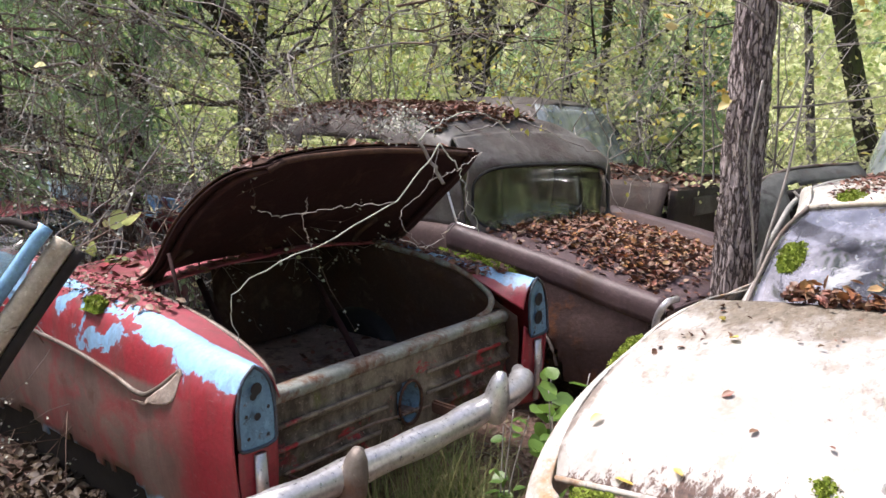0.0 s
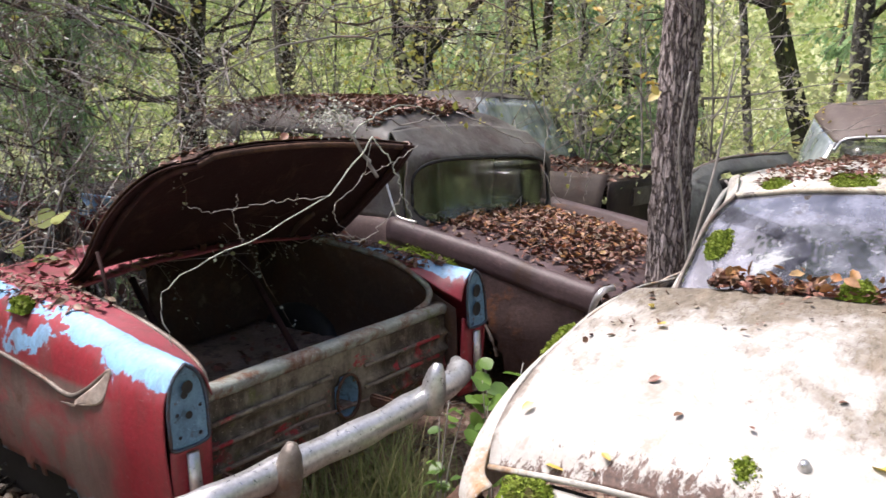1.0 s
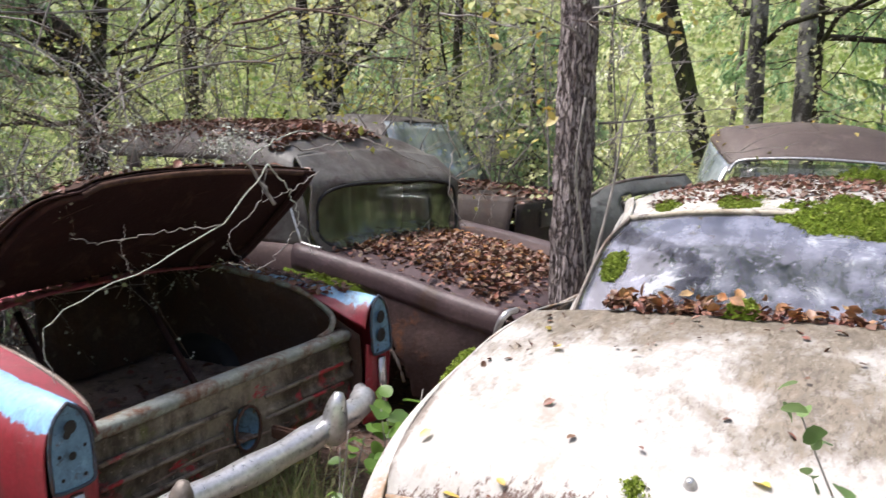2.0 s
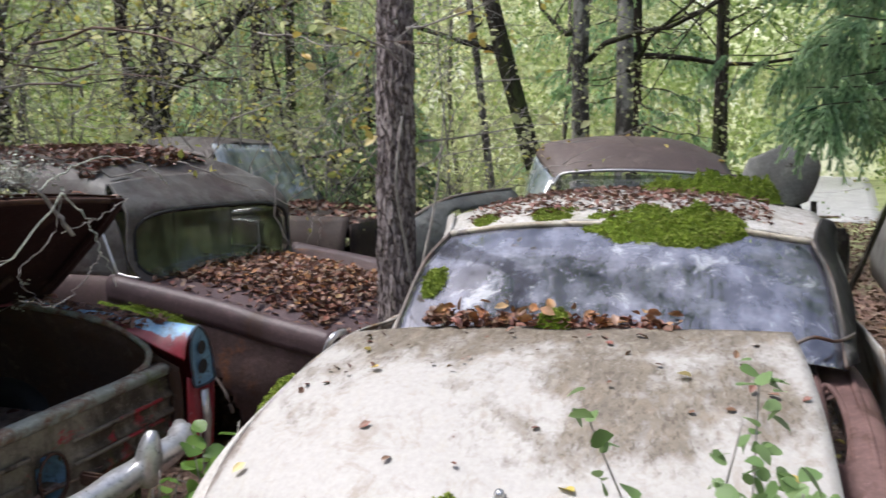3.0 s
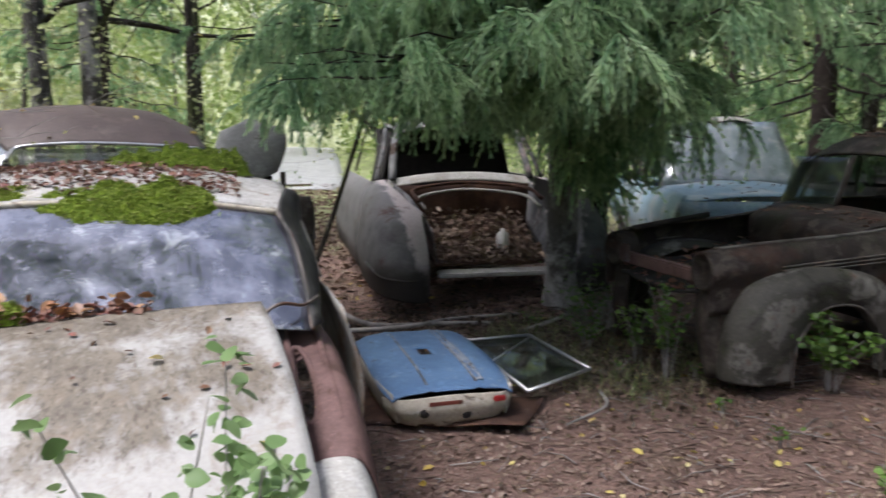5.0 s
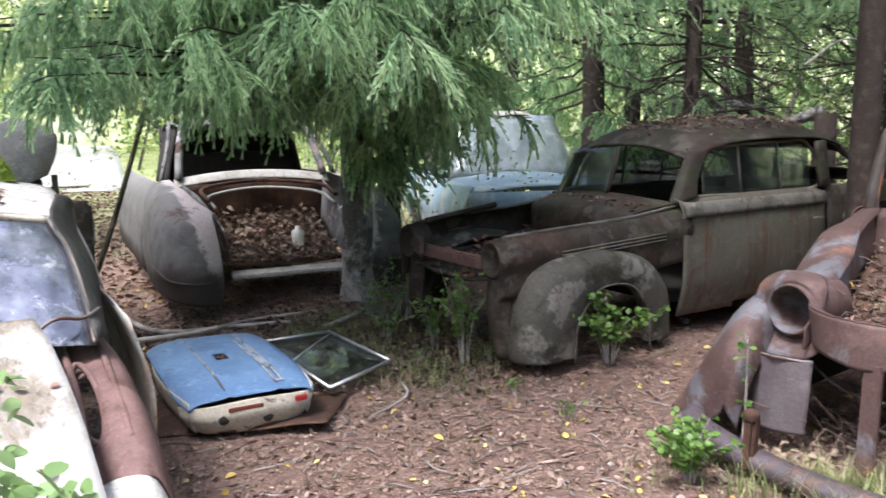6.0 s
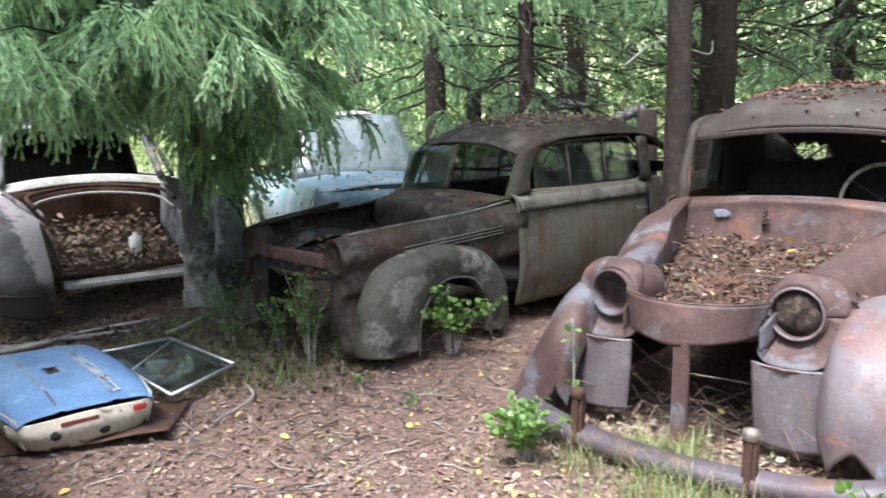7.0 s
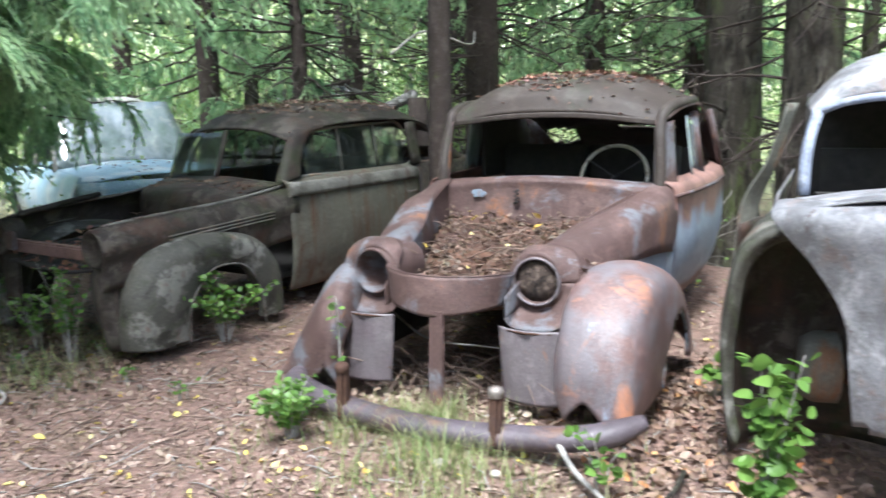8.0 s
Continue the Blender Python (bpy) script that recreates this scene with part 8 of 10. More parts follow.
def grow(rng, p, d, length, r, depth, out, tips, bend=.25, kids=3, seg=6, droop=0.0, shrink=.62):
    """Branches by recursion: tubes gathered in out as (path, radii), tips as places."""
    pts, rad = [p], [r]
    q, v = Vector(p), Vector(d).normalized()
    for i in range(seg):
        v = (v + Vector((rng.gauss(0, bend), rng.gauss(0, bend), rng.gauss(0, bend) - droop)) * .5).normalized()
        q = q + v * (length / seg)
        pts.append(tuple(q))
        rad.append(r * (1 - .7 * (i + 1) / seg))
    out.append((pts, rad))
    if depth == 0:
        tips.extend(pts[2:])
        return
    for k in range(kids):
        i = rng.randint(seg // 3, seg)
        a = Vector((rng.gauss(0, 1), rng.gauss(0, 1), rng.gauss(0, .7)))
        w = (v * .7 + a.normalized() * .8).normalized()
        grow(rng, pts[i], w, length * shrink * rng.uniform(.7, 1.2), max(.0025, rad[i] * .6), depth - 1, out, tips, bend, kids, max(4, seg - 1), droop, shrink)


def join_tubes(name, tubes, material, parent=None, label="", sides=5):
    V, F = [], []
    for path, rad in tubes:
        v, f = tube_net(path, rad, sides)
        o = len(V)
        V.extend(v)
        F.extend([tuple(a + o for a in q) for q in f])
    return mesh_object(name, V, F, material, parent, label)


def broadleaf(name, x, y, h, r, bark, leaf, label, leaves=2200, size=.09, crown=.35, spread=1.0, seed=1, lean=(0, 0), limbs=7, depth=2, stems=1):
    rng = random.Random(seed)
    t = new(name)
    tagged(t, label, "tree", "broadleaved trees")
    for s in range(stems):
        ln = (lean[0] + rng.gauss(0, .05) * (stems > 1), lean[1] + rng.gauss(0, .05) * (stems > 1))
        xs, ys = x + (s - (stems - 1) / 2) * .22, y + rng.gauss(0, .06) * (stems > 1)
        bark_trunk("trunk", xs, ys, h, r, r * .35, bark, t, "", ln, 16, 44, .08, seed + s)
    tubes, tips = [], []
    for k in range(limbs):
        z = h * rng.uniform(crown, .97)
        a = rng.uniform(0, 2 * math.pi)
        L = spread * (1.15 - .6 * z / h) * rng.uniform(.7, 1.3)
        p = (x + lean[0] * z, y + lean[1] * z, z + lie(x, y))
        grow(rng, p, (math.cos(a), math.sin(a), rng.uniform(.1, .9)), L * 1.6, r * .34, depth, tubes, tips, .3, 3, 6)
    tagged(join_tubes("branchwork", tubes, M_BARK_DARK, t, "", 4), kind="stuff")
    P = []
    for k in range(leaves * 2):
        q = rng.choice(tips)
        P.append((q[0] + rng.gauss(0, .16), q[1] + rng.gauss(0, .16), q[2] + rng.gauss(0, .14), size * .62 * rng.uniform(.6, 1.25)))
    leaf_field("crown", P, leaf, t, "", 45, "chip")
    return t


def sprays(name, twigs, material, parent, seg=5, width=.022, seed=3):
    """Twigs (base, direction, length) dressed as flat-sided brushes of needles, one island each."""
    rng = np.random.RandomState(seed)
    B = np.array([t[0] for t in twigs])
    D = np.array([t[1] for t in twigs])
    L = np.array([t[2] for t in twigs])
    n = len(B)
    sag = np.array([0, 0, -1.0])
    f = np.arange(seg + 1) / seg
    axis = B[:, None] + D[:, None] * (L[:, None] * f)[..., None] + sag * (L[:, None] * f ** 2 * .3)[..., None]
    p1 = np.cross(D, rng.normal(size=(n, 3)))
    p1 /= np.linalg.norm(p1, axis=-1, keepdims=True) + 1e-9
    p2 = np.cross(D, p1)
    tips = []
    for q in (p1, -p1, p2, -p2):
        w = width * (1 - .6 * f[:-1]) * rng.uniform(.7, 1.25, (n, seg))
        tips.append(axis[:, 1:] + D[:, None] * (L[:, None, None] / seg * .35) + q[:, None] * w[..., None])
    V = np.concatenate([axis] + tips, axis=1)
    k = V.shape[1]
    F = np.array([(i, i + 1, seg + 1 + c * seg + i) for c in range(4) for i in range(seg)])
    loops = (np.arange(n)[:, None, None] * k + F[None]).reshape(-1)
    me = bpy.data.meshes.new(name)
    me.vertices.add(n * k)
    me.vertices.foreach_set("co", V.reshape(-1))
    me.loops.add(len(loops))
    me.loops.foreach_set("vertex_index", loops)
    m = n * len(F)
    me.polygons.add(m)
    me.polygons.foreach_set("loop_start", np.arange(m) * 3)
    me.polygons.foreach_set("loop_total", np.full(m, 3))
    me.update(calc_edges=True)
    me.materials.append(material)
    ob = new(name, me)
    ob.parent = parent
    return ob


def spruce(x, y, h, r, zlow, reach, boughs, combs, label, seed=1, bark=None, seg=4, width=.024, top_reach=.4, arc=None, droop=.35, skirt=0, veil=0, bare=0):
    """combs: side shoots on a bough, each with a row of twigs hanging from it; bare: dead lower branches."""
    rng = random.Random(seed)
    t = new("spruce_tree")
    tagged(t, label, "tree", "spruces")
    bark_trunk("trunk", x, y, h, r, r * .4, bark or M_BARK_SPRUCE, t, "", (0, 0), 20, 60, .07, seed)
    limbs, tw = [], []
    for k in range(boughs + skirt + veil):
        f = (k + rng.random()) / boughs
        z = zlow + (h - zlow) * f ** 1.5
        a = rng.uniform(0, 2 * math.pi) if arc is None else rng.uniform(*arc)
        L = reach * (1 - (1 - top_reach) * f) * rng.uniform(.55, 1.1)
        if arc is not None:
            z += max(0, a - 4.15) * .9 + max(0, 3.75 - a) * .05
        if veil and k >= boughs + skirt:
            z, L, a = rng.uniform(1.82, 2.95), rng.uniform(1.0, 3.0), rng.choice((rng.uniform(2.75, 3.5), rng.uniform(2.75, 4.35)))
            L *= .85 if a < 3.0 else 1.0 if a < 3.8 else .62
            z += .10 * min(1, max(0, (3.62 - a) / .4))
        elif k >= boughs:
            z, L, a = rng.uniform(zlow * .55, zlow * .95), rng.uniform(.2, .55), rng.uniform(3.6, 4.9)
        pts = []
        n = 9
        bend = rng.gauss(0, .25)
        for i in range(n + 1):
            s = i / n
            aa = a + bend * s
            pts.append((x + math.cos(aa) * L * s, y + math.sin(aa) * L * s, z - droop * L * s * (1 - .45 * s) + .02 * rng.gauss(0, 1)))
        limbs.append((pts, [max(.003, .018 * (1 - s / n * .85)) for s in range(n + 1)]))
        for j in range(max(4, int(combs * min(1, L)))):
            s = rng.uniform(.12, 1) ** .8
            i = min(n - 1, int(s * n))
            u = s * n - i
            p = np.array(pts[i]) * (1 - u) + np.array(pts[i + 1]) * u
            side = rng.choice((-1, 1))
            out = np.array((math.cos(a), math.sin(a), 0)) * rng.uniform(.4, .9)
            lat = np.array((-math.sin(a), math.cos(a), 0)) * side * rng.uniform(.2, 1.0)
            d = out + lat + np.array((0, 0, -rng.uniform(.1, .7)))
            d /= np.linalg.norm(d)
            tl = rng.uniform(.22, .48) * (1.15 - .5 * s)
            tw.append((p, d, tl))
            hang = rng.randint(4, 7)
            for m in range(hang):
                q = p + d * tl * ((m + rng.random()) / hang) + np.array((0, 0, -.25 * tl * ((m + .5) / hang) ** 2))
                e = d * rng.uniform(.25, .95) + np.array((rng.gauss(0, .35), rng.gauss(0, .35), -rng.uniform(.35, 1.05)))
                e /= np.linalg.norm(e)
                tw.append((q, e, rng.uniform(.08, .20)))
    dead_tips = []
    for k in range(bare):
        a, z = rng.uniform(0, 2 * math.pi), rng.uniform(.9, zlow + .6)
        grow(rng, (x, y, z), (math.cos(a), math.sin(a), rng.gauss(-.05, .2)), rng.uniform(.6, 1.6), .016, 2, limbs, dead_tips, .25, 4, 6, .05, .6)
    tagged(join_tubes("bough_wood", limbs, M_BARK_SPRUCE, t, "", 5), kind="stuff")
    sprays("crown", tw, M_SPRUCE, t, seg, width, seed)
    return t


tagged(join_tubes("twig_tangle", TANGLE, M_TWIG_BROWN, None, "", 4), "thin dry twigs tangled in the engine bay", "twigs", "", "stuff")

# the pine between the cars
pine = tagged(new("pine_tree"), "straight pine trunk with furrowed grey-brown bark", "tree")
bark_trunk("trunk", 1.375, 3.70, 13.5, .089, .04, M_BARK, pine, "", (.012, .012), 96, 520, .17, 3, .03)
# unseen high crown, added to throw shade over the wrecks on the right
tubes, tips = [], []
rg = random.Random(77)
for k in range(20):
    a = rg.uniform(0, 6.28)
    z = rg.uniform(7.6, 13.2)
    grow(rg, (1.375 + .012 * z, 3.70 + .012 * z, z), (math.cos(a), math.sin(a), .3), 2.1, .035, 2, tubes, tips, .3, 3, 6)
tagged(join_tubes("branchwork", tubes, M_BARK, pine), kind="stuff")
leaf_field("crown", [(p[0] + rg.gauss(0, .2), p[1] + rg.gauss(0, .2), p[2] + rg.gauss(0, .15), .16) for p in (rg.choice(tips) for _ in range(7000))], M_LEAF_DEEP, pine, "", 50, "chip")
# thin forked sapling leaning on the pine
sap = tagged(new("sapling"), "thin bare sapling leaning beside the pine", "sapling")
tube("stem", spline([(1.36, 3.42, .0), (1.36, 3.45, .55), (1.42, 3.48, .95), (1.52, 3.52, 1.35), (1.60, 3.6, 1.8)], 24), [.013 * (1 - i / 30) for i in range(24)], M_TWIG, sap, "", 6)
tube("side_stem", spline([(1.40, 3.47, .85), (1.36, 3.45, 1.1), (1.30, 3.4, 1.4), (1.33, 3.4, 1.7)], 14), .006, M_TWIG, sap, "", 5)

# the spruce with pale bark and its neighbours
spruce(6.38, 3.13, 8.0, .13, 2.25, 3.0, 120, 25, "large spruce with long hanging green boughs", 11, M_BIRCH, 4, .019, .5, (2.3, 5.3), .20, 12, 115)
spruce(6.95, 3.1, 9.0, .10, 1.7, 1.5, 70, 13, "slender dark spruce beside the large one", 12)
spruce(6.50, -.57, 10.0, .098, 3.2, 2.0, 46, 13, "straight spruce trunk between two wrecks", 13)
spruce(9.3, -1.15, 11.0, .20, 3.5, 2.6, 70, 11, "stout dark spruce behind the wrecks", 14, bare=60)
spruce(8.9, .75, 10.0, .09, 2.8, 2.3, 50, 10, "thin dark spruce behind the brown saloon", 15, bare=40)
spruce(7.63, -3.23, 11.0, .27, 3.3, 2.4, 56, 10, "stout dark spruce with a mossy trunk", 16, M_BARK_DARK, bare=45)
spruce(6.92, -3.6, 11.0, .25, 3.3, 2.2, 50, 9, "dark mossy spruce at the edge of the clearing", 17, M_BARK_DARK, bare=30)
spruce(-3.3, 6.3, 8.0, .12, .4, 2.5, 120, 15, "dark spruce behind bare branches", 18)
spruce(2.75, 9.2, 2.9, .05, .5, 1.2, 60, 12, "young green spruce in the undergrowth", 19)
spruce(2.0, 12.6, 9.0, .12, .8, 2.4, 70, 9, "dark spruce in the woods beyond", 27, None, 3, .034)
spruce(8.3, 12.4, 10.0, .13, 1.6, 2.4, 60, 9, "dark spruce in the woods beyond", 28, None, 3, .034)
spruce(13.5, 4.0, 10.0, .16, 1.5, 2.8, 44, 8, "spruce among far trees", 20, None, 3, .032)
spruce(11.2, -2.8, 11.0, .15, 2.4, 2.8, 60, 10, "dense dark spruce in the shade", 21, None, 3, .032, bare=50)
spruce(10.8, 2.1, 11.0, .15, 1.4, 2.7, 76, 10, "dense dark spruce in the shade", 22, None, 3, .032)
spruce(12.4, .4, 11.0, .14, 2.2, 2.7, 40, 9, "dense dark spruce in the shade", 23, None, 3, .032, bare=30)
spruce(10.4, -3.9, 11.0, .14, 1.8, 2.6, 60, 10, "dense dark spruce in the shade", 25, None, 3, .032)
spruce(13.0, -1.2, 11.0, .22, 3.2, 2.8, 50, 10, "dense dark spruce in the shade", 26, None, 3, .032, bare=60)
spruce(5.2, -5.6, 10.0, .14, .8, 2.4, 40, 7, "dense dark spruce at the clearing's edge", 24, None, 3, .032)

# broadleaved trees round the clearing
def limbed_tree(name, stems, label, leaf, limbs, leaves, size, seed, reach=1.5, rise=.35):
    """A tree whose stems follow given lines: (points, foot radius, top radius); thin bare limbs leave them above head height."""
    rng = random.Random(seed)
    t = tagged(new(name), label, "tree", "broadleaved trees")
    tubes, tips = [], []
    for k, (pts, r0, r1) in enumerate(stems):
        p = spline(pts, 40)
        rad = []
        for i, q in enumerate(p):
            w = noise.noise(Vector((k + seed, q[2] * 2.5, 3)))
            q[0] += .03 * w
            rad.append((r0 + (r1 - r0) * i / 39) * (1 + .16 * noise.noise(Vector((q[2] * 6, k * 5, seed)))))
        tube("trunk" if k == 0 else "stem", p, rad, M_BARK_DARK, t, "", 14)
        for j in range(limbs):
            i = rng.randint(8, 38)
            if p[i][2] < 1.5:
                continue
            a = rng.uniform(0, 2 * math.pi)
            grow(rng, tuple(p[i]), (math.cos(a), math.sin(a), rng.gauss(rise, .3)), reach * rng.uniform(.6, 1.4), max(.008, rad[i] * .28), 3, tubes, tips, .38, 3, 6, .02, .62)
    tagged(join_tubes("branchwork", tubes, M_BARK_DARK, t, "", 4), kind="stuff")
    leaf_field("crown", [(q[0] + rng.gauss(0, .10), q[1] + rng.gauss(0, .10), q[2] + rng.gauss(0, .08), size * rng.uniform(.6, 1.3)) for q in (rng.choice(tips) for _ in range(leaves))], leaf, t, "", 45, "chip")
    return t


limbed_tree("forked_tree", [
    ([(.44, 9.0, -.1), (.42, 9.0, .9), (.44, 9.0, 1.7), (.50, 9.0, 2.25), (.56, 8.98, 2.77), (.62, 8.98, 3.62), (.75, 9.0, 6.5)], .16, .07),
    ([(.40, 9.0, 1.2), (.32, 9.0, 1.75), (.25, 9.0, 2.24), (.18, 9.0, 2.76), (.13, 9.0, 3.44), (-.1, 9.1, 6.2)], .085, .045),
    ([(.50, 9.0, 2.1), (.62, 8.98, 2.25), (.78, 8.97, 2.40), (1.12, 8.93, 2.76), (1.55, 8.87, 3.29), (2.3, 8.8, 4.4)], .06, .03)],
    "dark forked tree with bare limbs and few yellow leaves", M_LEAF_GOLD, 11, 3000, .06, 31, 1.7)
limbed_tree("crooked_tree", [
    ([(-1.72, 8.22, -.1), (-1.74, 8.22, 1.4), (-1.76, 8.22, 1.96), (-1.85, 8.20, 2.27), (-2.0, 8.16, 2.45), (-2.45, 8.05, 2.85), (-3.1, 7.9, 3.9)], .15, .06),
    ([(-1.75, 8.22, 1.7), (-1.66, 8.2, 2.4), (-1.60, 8.2, 3.4), (-1.45, 8.2, 6.0)], .085, .04)],
    "crooked dark tree behind bare lichen-grey branches", M_LEAF_MID, 10, 1600, .055, 32, 1.4)
limbed_tree("leaning_tree", [
    ([(-2.95, 8.55, -.1), (-3.02, 8.5, 1.3), (-3.08, 8.46, 1.93), (-3.22, 8.40, 2.25), (-3.38, 8.34, 2.56), (-3.7, 8.2, 3.4), (-4.3, 8.0, 5.4)], .11, .05)],
    "thin dark tree leaning aside behind the thicket", M_LEAF_GOLD, 10, 1200, .055, 33, 1.3)
LT = "slender broadleaved tree with yellow-green leaves"
BT = "birch with black and white bark and yellowing leaves"
broadleaf("leafy_tree", -3.1, 8.9, 8.0, .10, M_BARK_DARK, M_LEAF_MID, LT, 1800, .10, .25, 1.3, 34, (.02, 0), 8, 2)
broadleaf("birch_tree", 5.66, 9.58, 10, .13, M_BIRCH, M_LEAF, BT, 2600, .09, .18, 1.5, 35, (0, 0), 10, 2)
broadleaf("birch_tree", 6.14, 9.31, 10, .13, M_BIRCH, M_LEAF, BT, 2400, .09, .2, 1.5, 36, (.0, 0), 10, 2)
broadleaf("leafy_tree", 5.28, 9.24, 9, .14, M_BARK_DARK, M_LEAF_MID, "dark leaning tree with yellow-green leaves", 2200, .09, .2, 1.5, 37, (-.24, .11), 10, 2)
broadleaf("birch_tree", 4.78, 10.05, 9, .06, M_BIRCH, M_LEAF, BT, 2000, .09, .2, 1.4, 38, (-.11, .05), 8, 2)
broadleaf("leafy_tree", 7.07, 8.65, 8, .065, M_BARK_DARK, M_LEAF_MID, LT, 1800, .09, .2, 1.3, 48, (0, 0), 8, 2)
broadleaf("leafy_tree", 1.9, 9.6, 7, .07, M_BARK_DARK, M_LEAF, LT, 2200, .09, .12, 1.4, 39, (.02, 0), 9, 2)
broadleaf("leafy_tree", 2.6, 10.6, 8, .08, M_BIRCH, M_LEAF_MID, LT, 2200, .09, .12, 1.4, 40, (0, 0), 9, 2)
broadleaf("leafy_tree", 9.2, 11.2, 9, .07, M_BARK_DARK, M_LEAF, LT, 2200, .09, .15, 1.4, 41, (0, 0), 9, 2)
broadleaf("leafy_tree", 8.9, 6.6, 8, .11, M_BARK_DARK, M_LEAF_MID, LT, 2200, .09, .15, 1.4, 42, (.03, 0), 9, 2)
broadleaf("leafy_tree", -1.1, 10.4, 9, .09, M_BARK_DARK, M_LEAF_MID, LT, 2400, .10, .12, 1.5, 43, (0, 0), 10, 2)
broadleaf("leafy_tree", 12.0, 1.8, 9, .12, M_BARK_DARK, M_LEAF_MID, LT, 2400, .10, .12, 1.6, 44, (0, 0), 10, 2)
broadleaf("leafy_tree", 12.6, -1.6, 9, .10, M_BIRCH, M_LEAF_MID, BT, 2400, .10, .12, 1.6, 45, (0, 0), 10, 2)
broadleaf("leafy_tree", 11.0, -4.0, 9, .10, M_BARK_DARK, M_LEAF_MID, LT, 2400, .10, .1, 1.6, 46, (0, 0), 10, 2)
broadleaf("leafy_tree", 9.3, -5.4, 9, .10, M_BARK_DARK, M_LEAF_MID, LT, 2400, .10, .1, 1.6, 47, (0, 0), 10, 2)
# unseen trees added behind the camera, to close the clearing and show in the glass
for k, (x, y) in enumerate(((-4.5, -3.5), (-1.5, -5.5), (2.2, -5.8), (-6.0, 1.5), (-6.5, 5.5), (5.0, -6.5))):
    broadleaf("leafy_tree", x, y, 10, .15, M_BARK_DARK, M_LEAF, LT, 1000, .16, .3, 2.0, 60 + k, (0, 0), 9, 2)


# woods beyond
def on_track(x, y, z):
    """Whether a place hangs over the sunny gravel track that leads away to the north-east."""
    along, off = (x + y) * .7071, (y - x) * .7071
    return along > 8 and abs(off - .25) < 1.0 + .03 * along and z < 2.6


def far_woods():
    rng = np.random.RandomState(9)
    n = 260000
    # densest over the half of the round that the clearing opens to
    a = np.where(rng.uniform(0, 1, n) < .86, rng.uniform(-.85, 2.45, n), rng.uniform(2.45, 5.43, n))
    d = 14 + 24 * rng.uniform(0, 1, n) ** .8
    lump = np.array([noise.noise(Vector((math.cos(t) * 6, math.sin(t) * 6, q * .2))) for t, q in zip(a, d)])
    z = rng.uniform(0, 1, n) ** 1.15 * (10 + .12 * d + 5 * lump)
    x, y = 2.5 + d * np.cos(a), 1.5 + d * np.sin(a)
    gap = np.array([noise.noise(Vector((p * .35, q * .35, r * .5))) for p, q, r in zip(x, y, z)])
    size = rng.uniform(.5, 1.3, n) * d * .0088
    P = [(p, q, r + .3, s) for p, q, r, s, k in zip(x, y, z, size, gap) if k > -.26 and (r > 1.5 or k > .02) and not on_track(p, q, r)]
    # shade in the woods is painted by giving these leaves darker materials
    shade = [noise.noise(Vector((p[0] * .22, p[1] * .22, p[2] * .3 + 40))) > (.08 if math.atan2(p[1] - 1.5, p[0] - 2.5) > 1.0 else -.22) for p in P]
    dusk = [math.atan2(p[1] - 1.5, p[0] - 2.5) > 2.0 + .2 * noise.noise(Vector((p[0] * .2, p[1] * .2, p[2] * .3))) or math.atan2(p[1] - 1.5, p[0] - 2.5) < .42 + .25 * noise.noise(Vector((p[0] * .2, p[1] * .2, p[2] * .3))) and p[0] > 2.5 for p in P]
    leaf_field("far_woods", [p for p, k in zip(P, dusk) if k], M_LEAF_DUSK, None, "woods with leaves coloured dusky green for shade", 50, "chip", category="woods")
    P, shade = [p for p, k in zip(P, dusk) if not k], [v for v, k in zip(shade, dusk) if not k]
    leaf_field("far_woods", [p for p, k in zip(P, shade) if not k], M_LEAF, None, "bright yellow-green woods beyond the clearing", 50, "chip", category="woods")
    leaf_field("far_woods", [p for p, k in zip(P, shade) if k], M_LEAF_FAR, None, "masses of leaves coloured deeper green for shade in the woods beyond", 50, "chip", category="woods")
    tubes = []
    for k in range(75):
        t, q = rng.uniform(0, 2 * math.pi), rng.uniform(14, 28)
        px, py = 2.5 + q * math.cos(t), 1.5 + q * math.sin(t)
        if on_track(px, py, 0):
            continue
        ln = rng.normal(0, .07, 2)
        r = rng.uniform(.03, .10)
        bend = rng.normal(0, .45, 2)
        tubes.append((spline([(px, py, 0), (px + ln[0] * 3 + bend[0], py + ln[1] * 3 + bend[1], 3), (px + ln[0] * 6, py + ln[1] * 6, 6), (px + ln[0] * 11, py + ln[1] * 11, 11)], 9), np.linspace(r, r * .4, 9)))
    tagged(join_tubes("far_trunks", tubes, M_BARK_FAR, None, "", 7), "thin dark trunks of the woods beyond", "woods", "", "stuff")


far_woods()


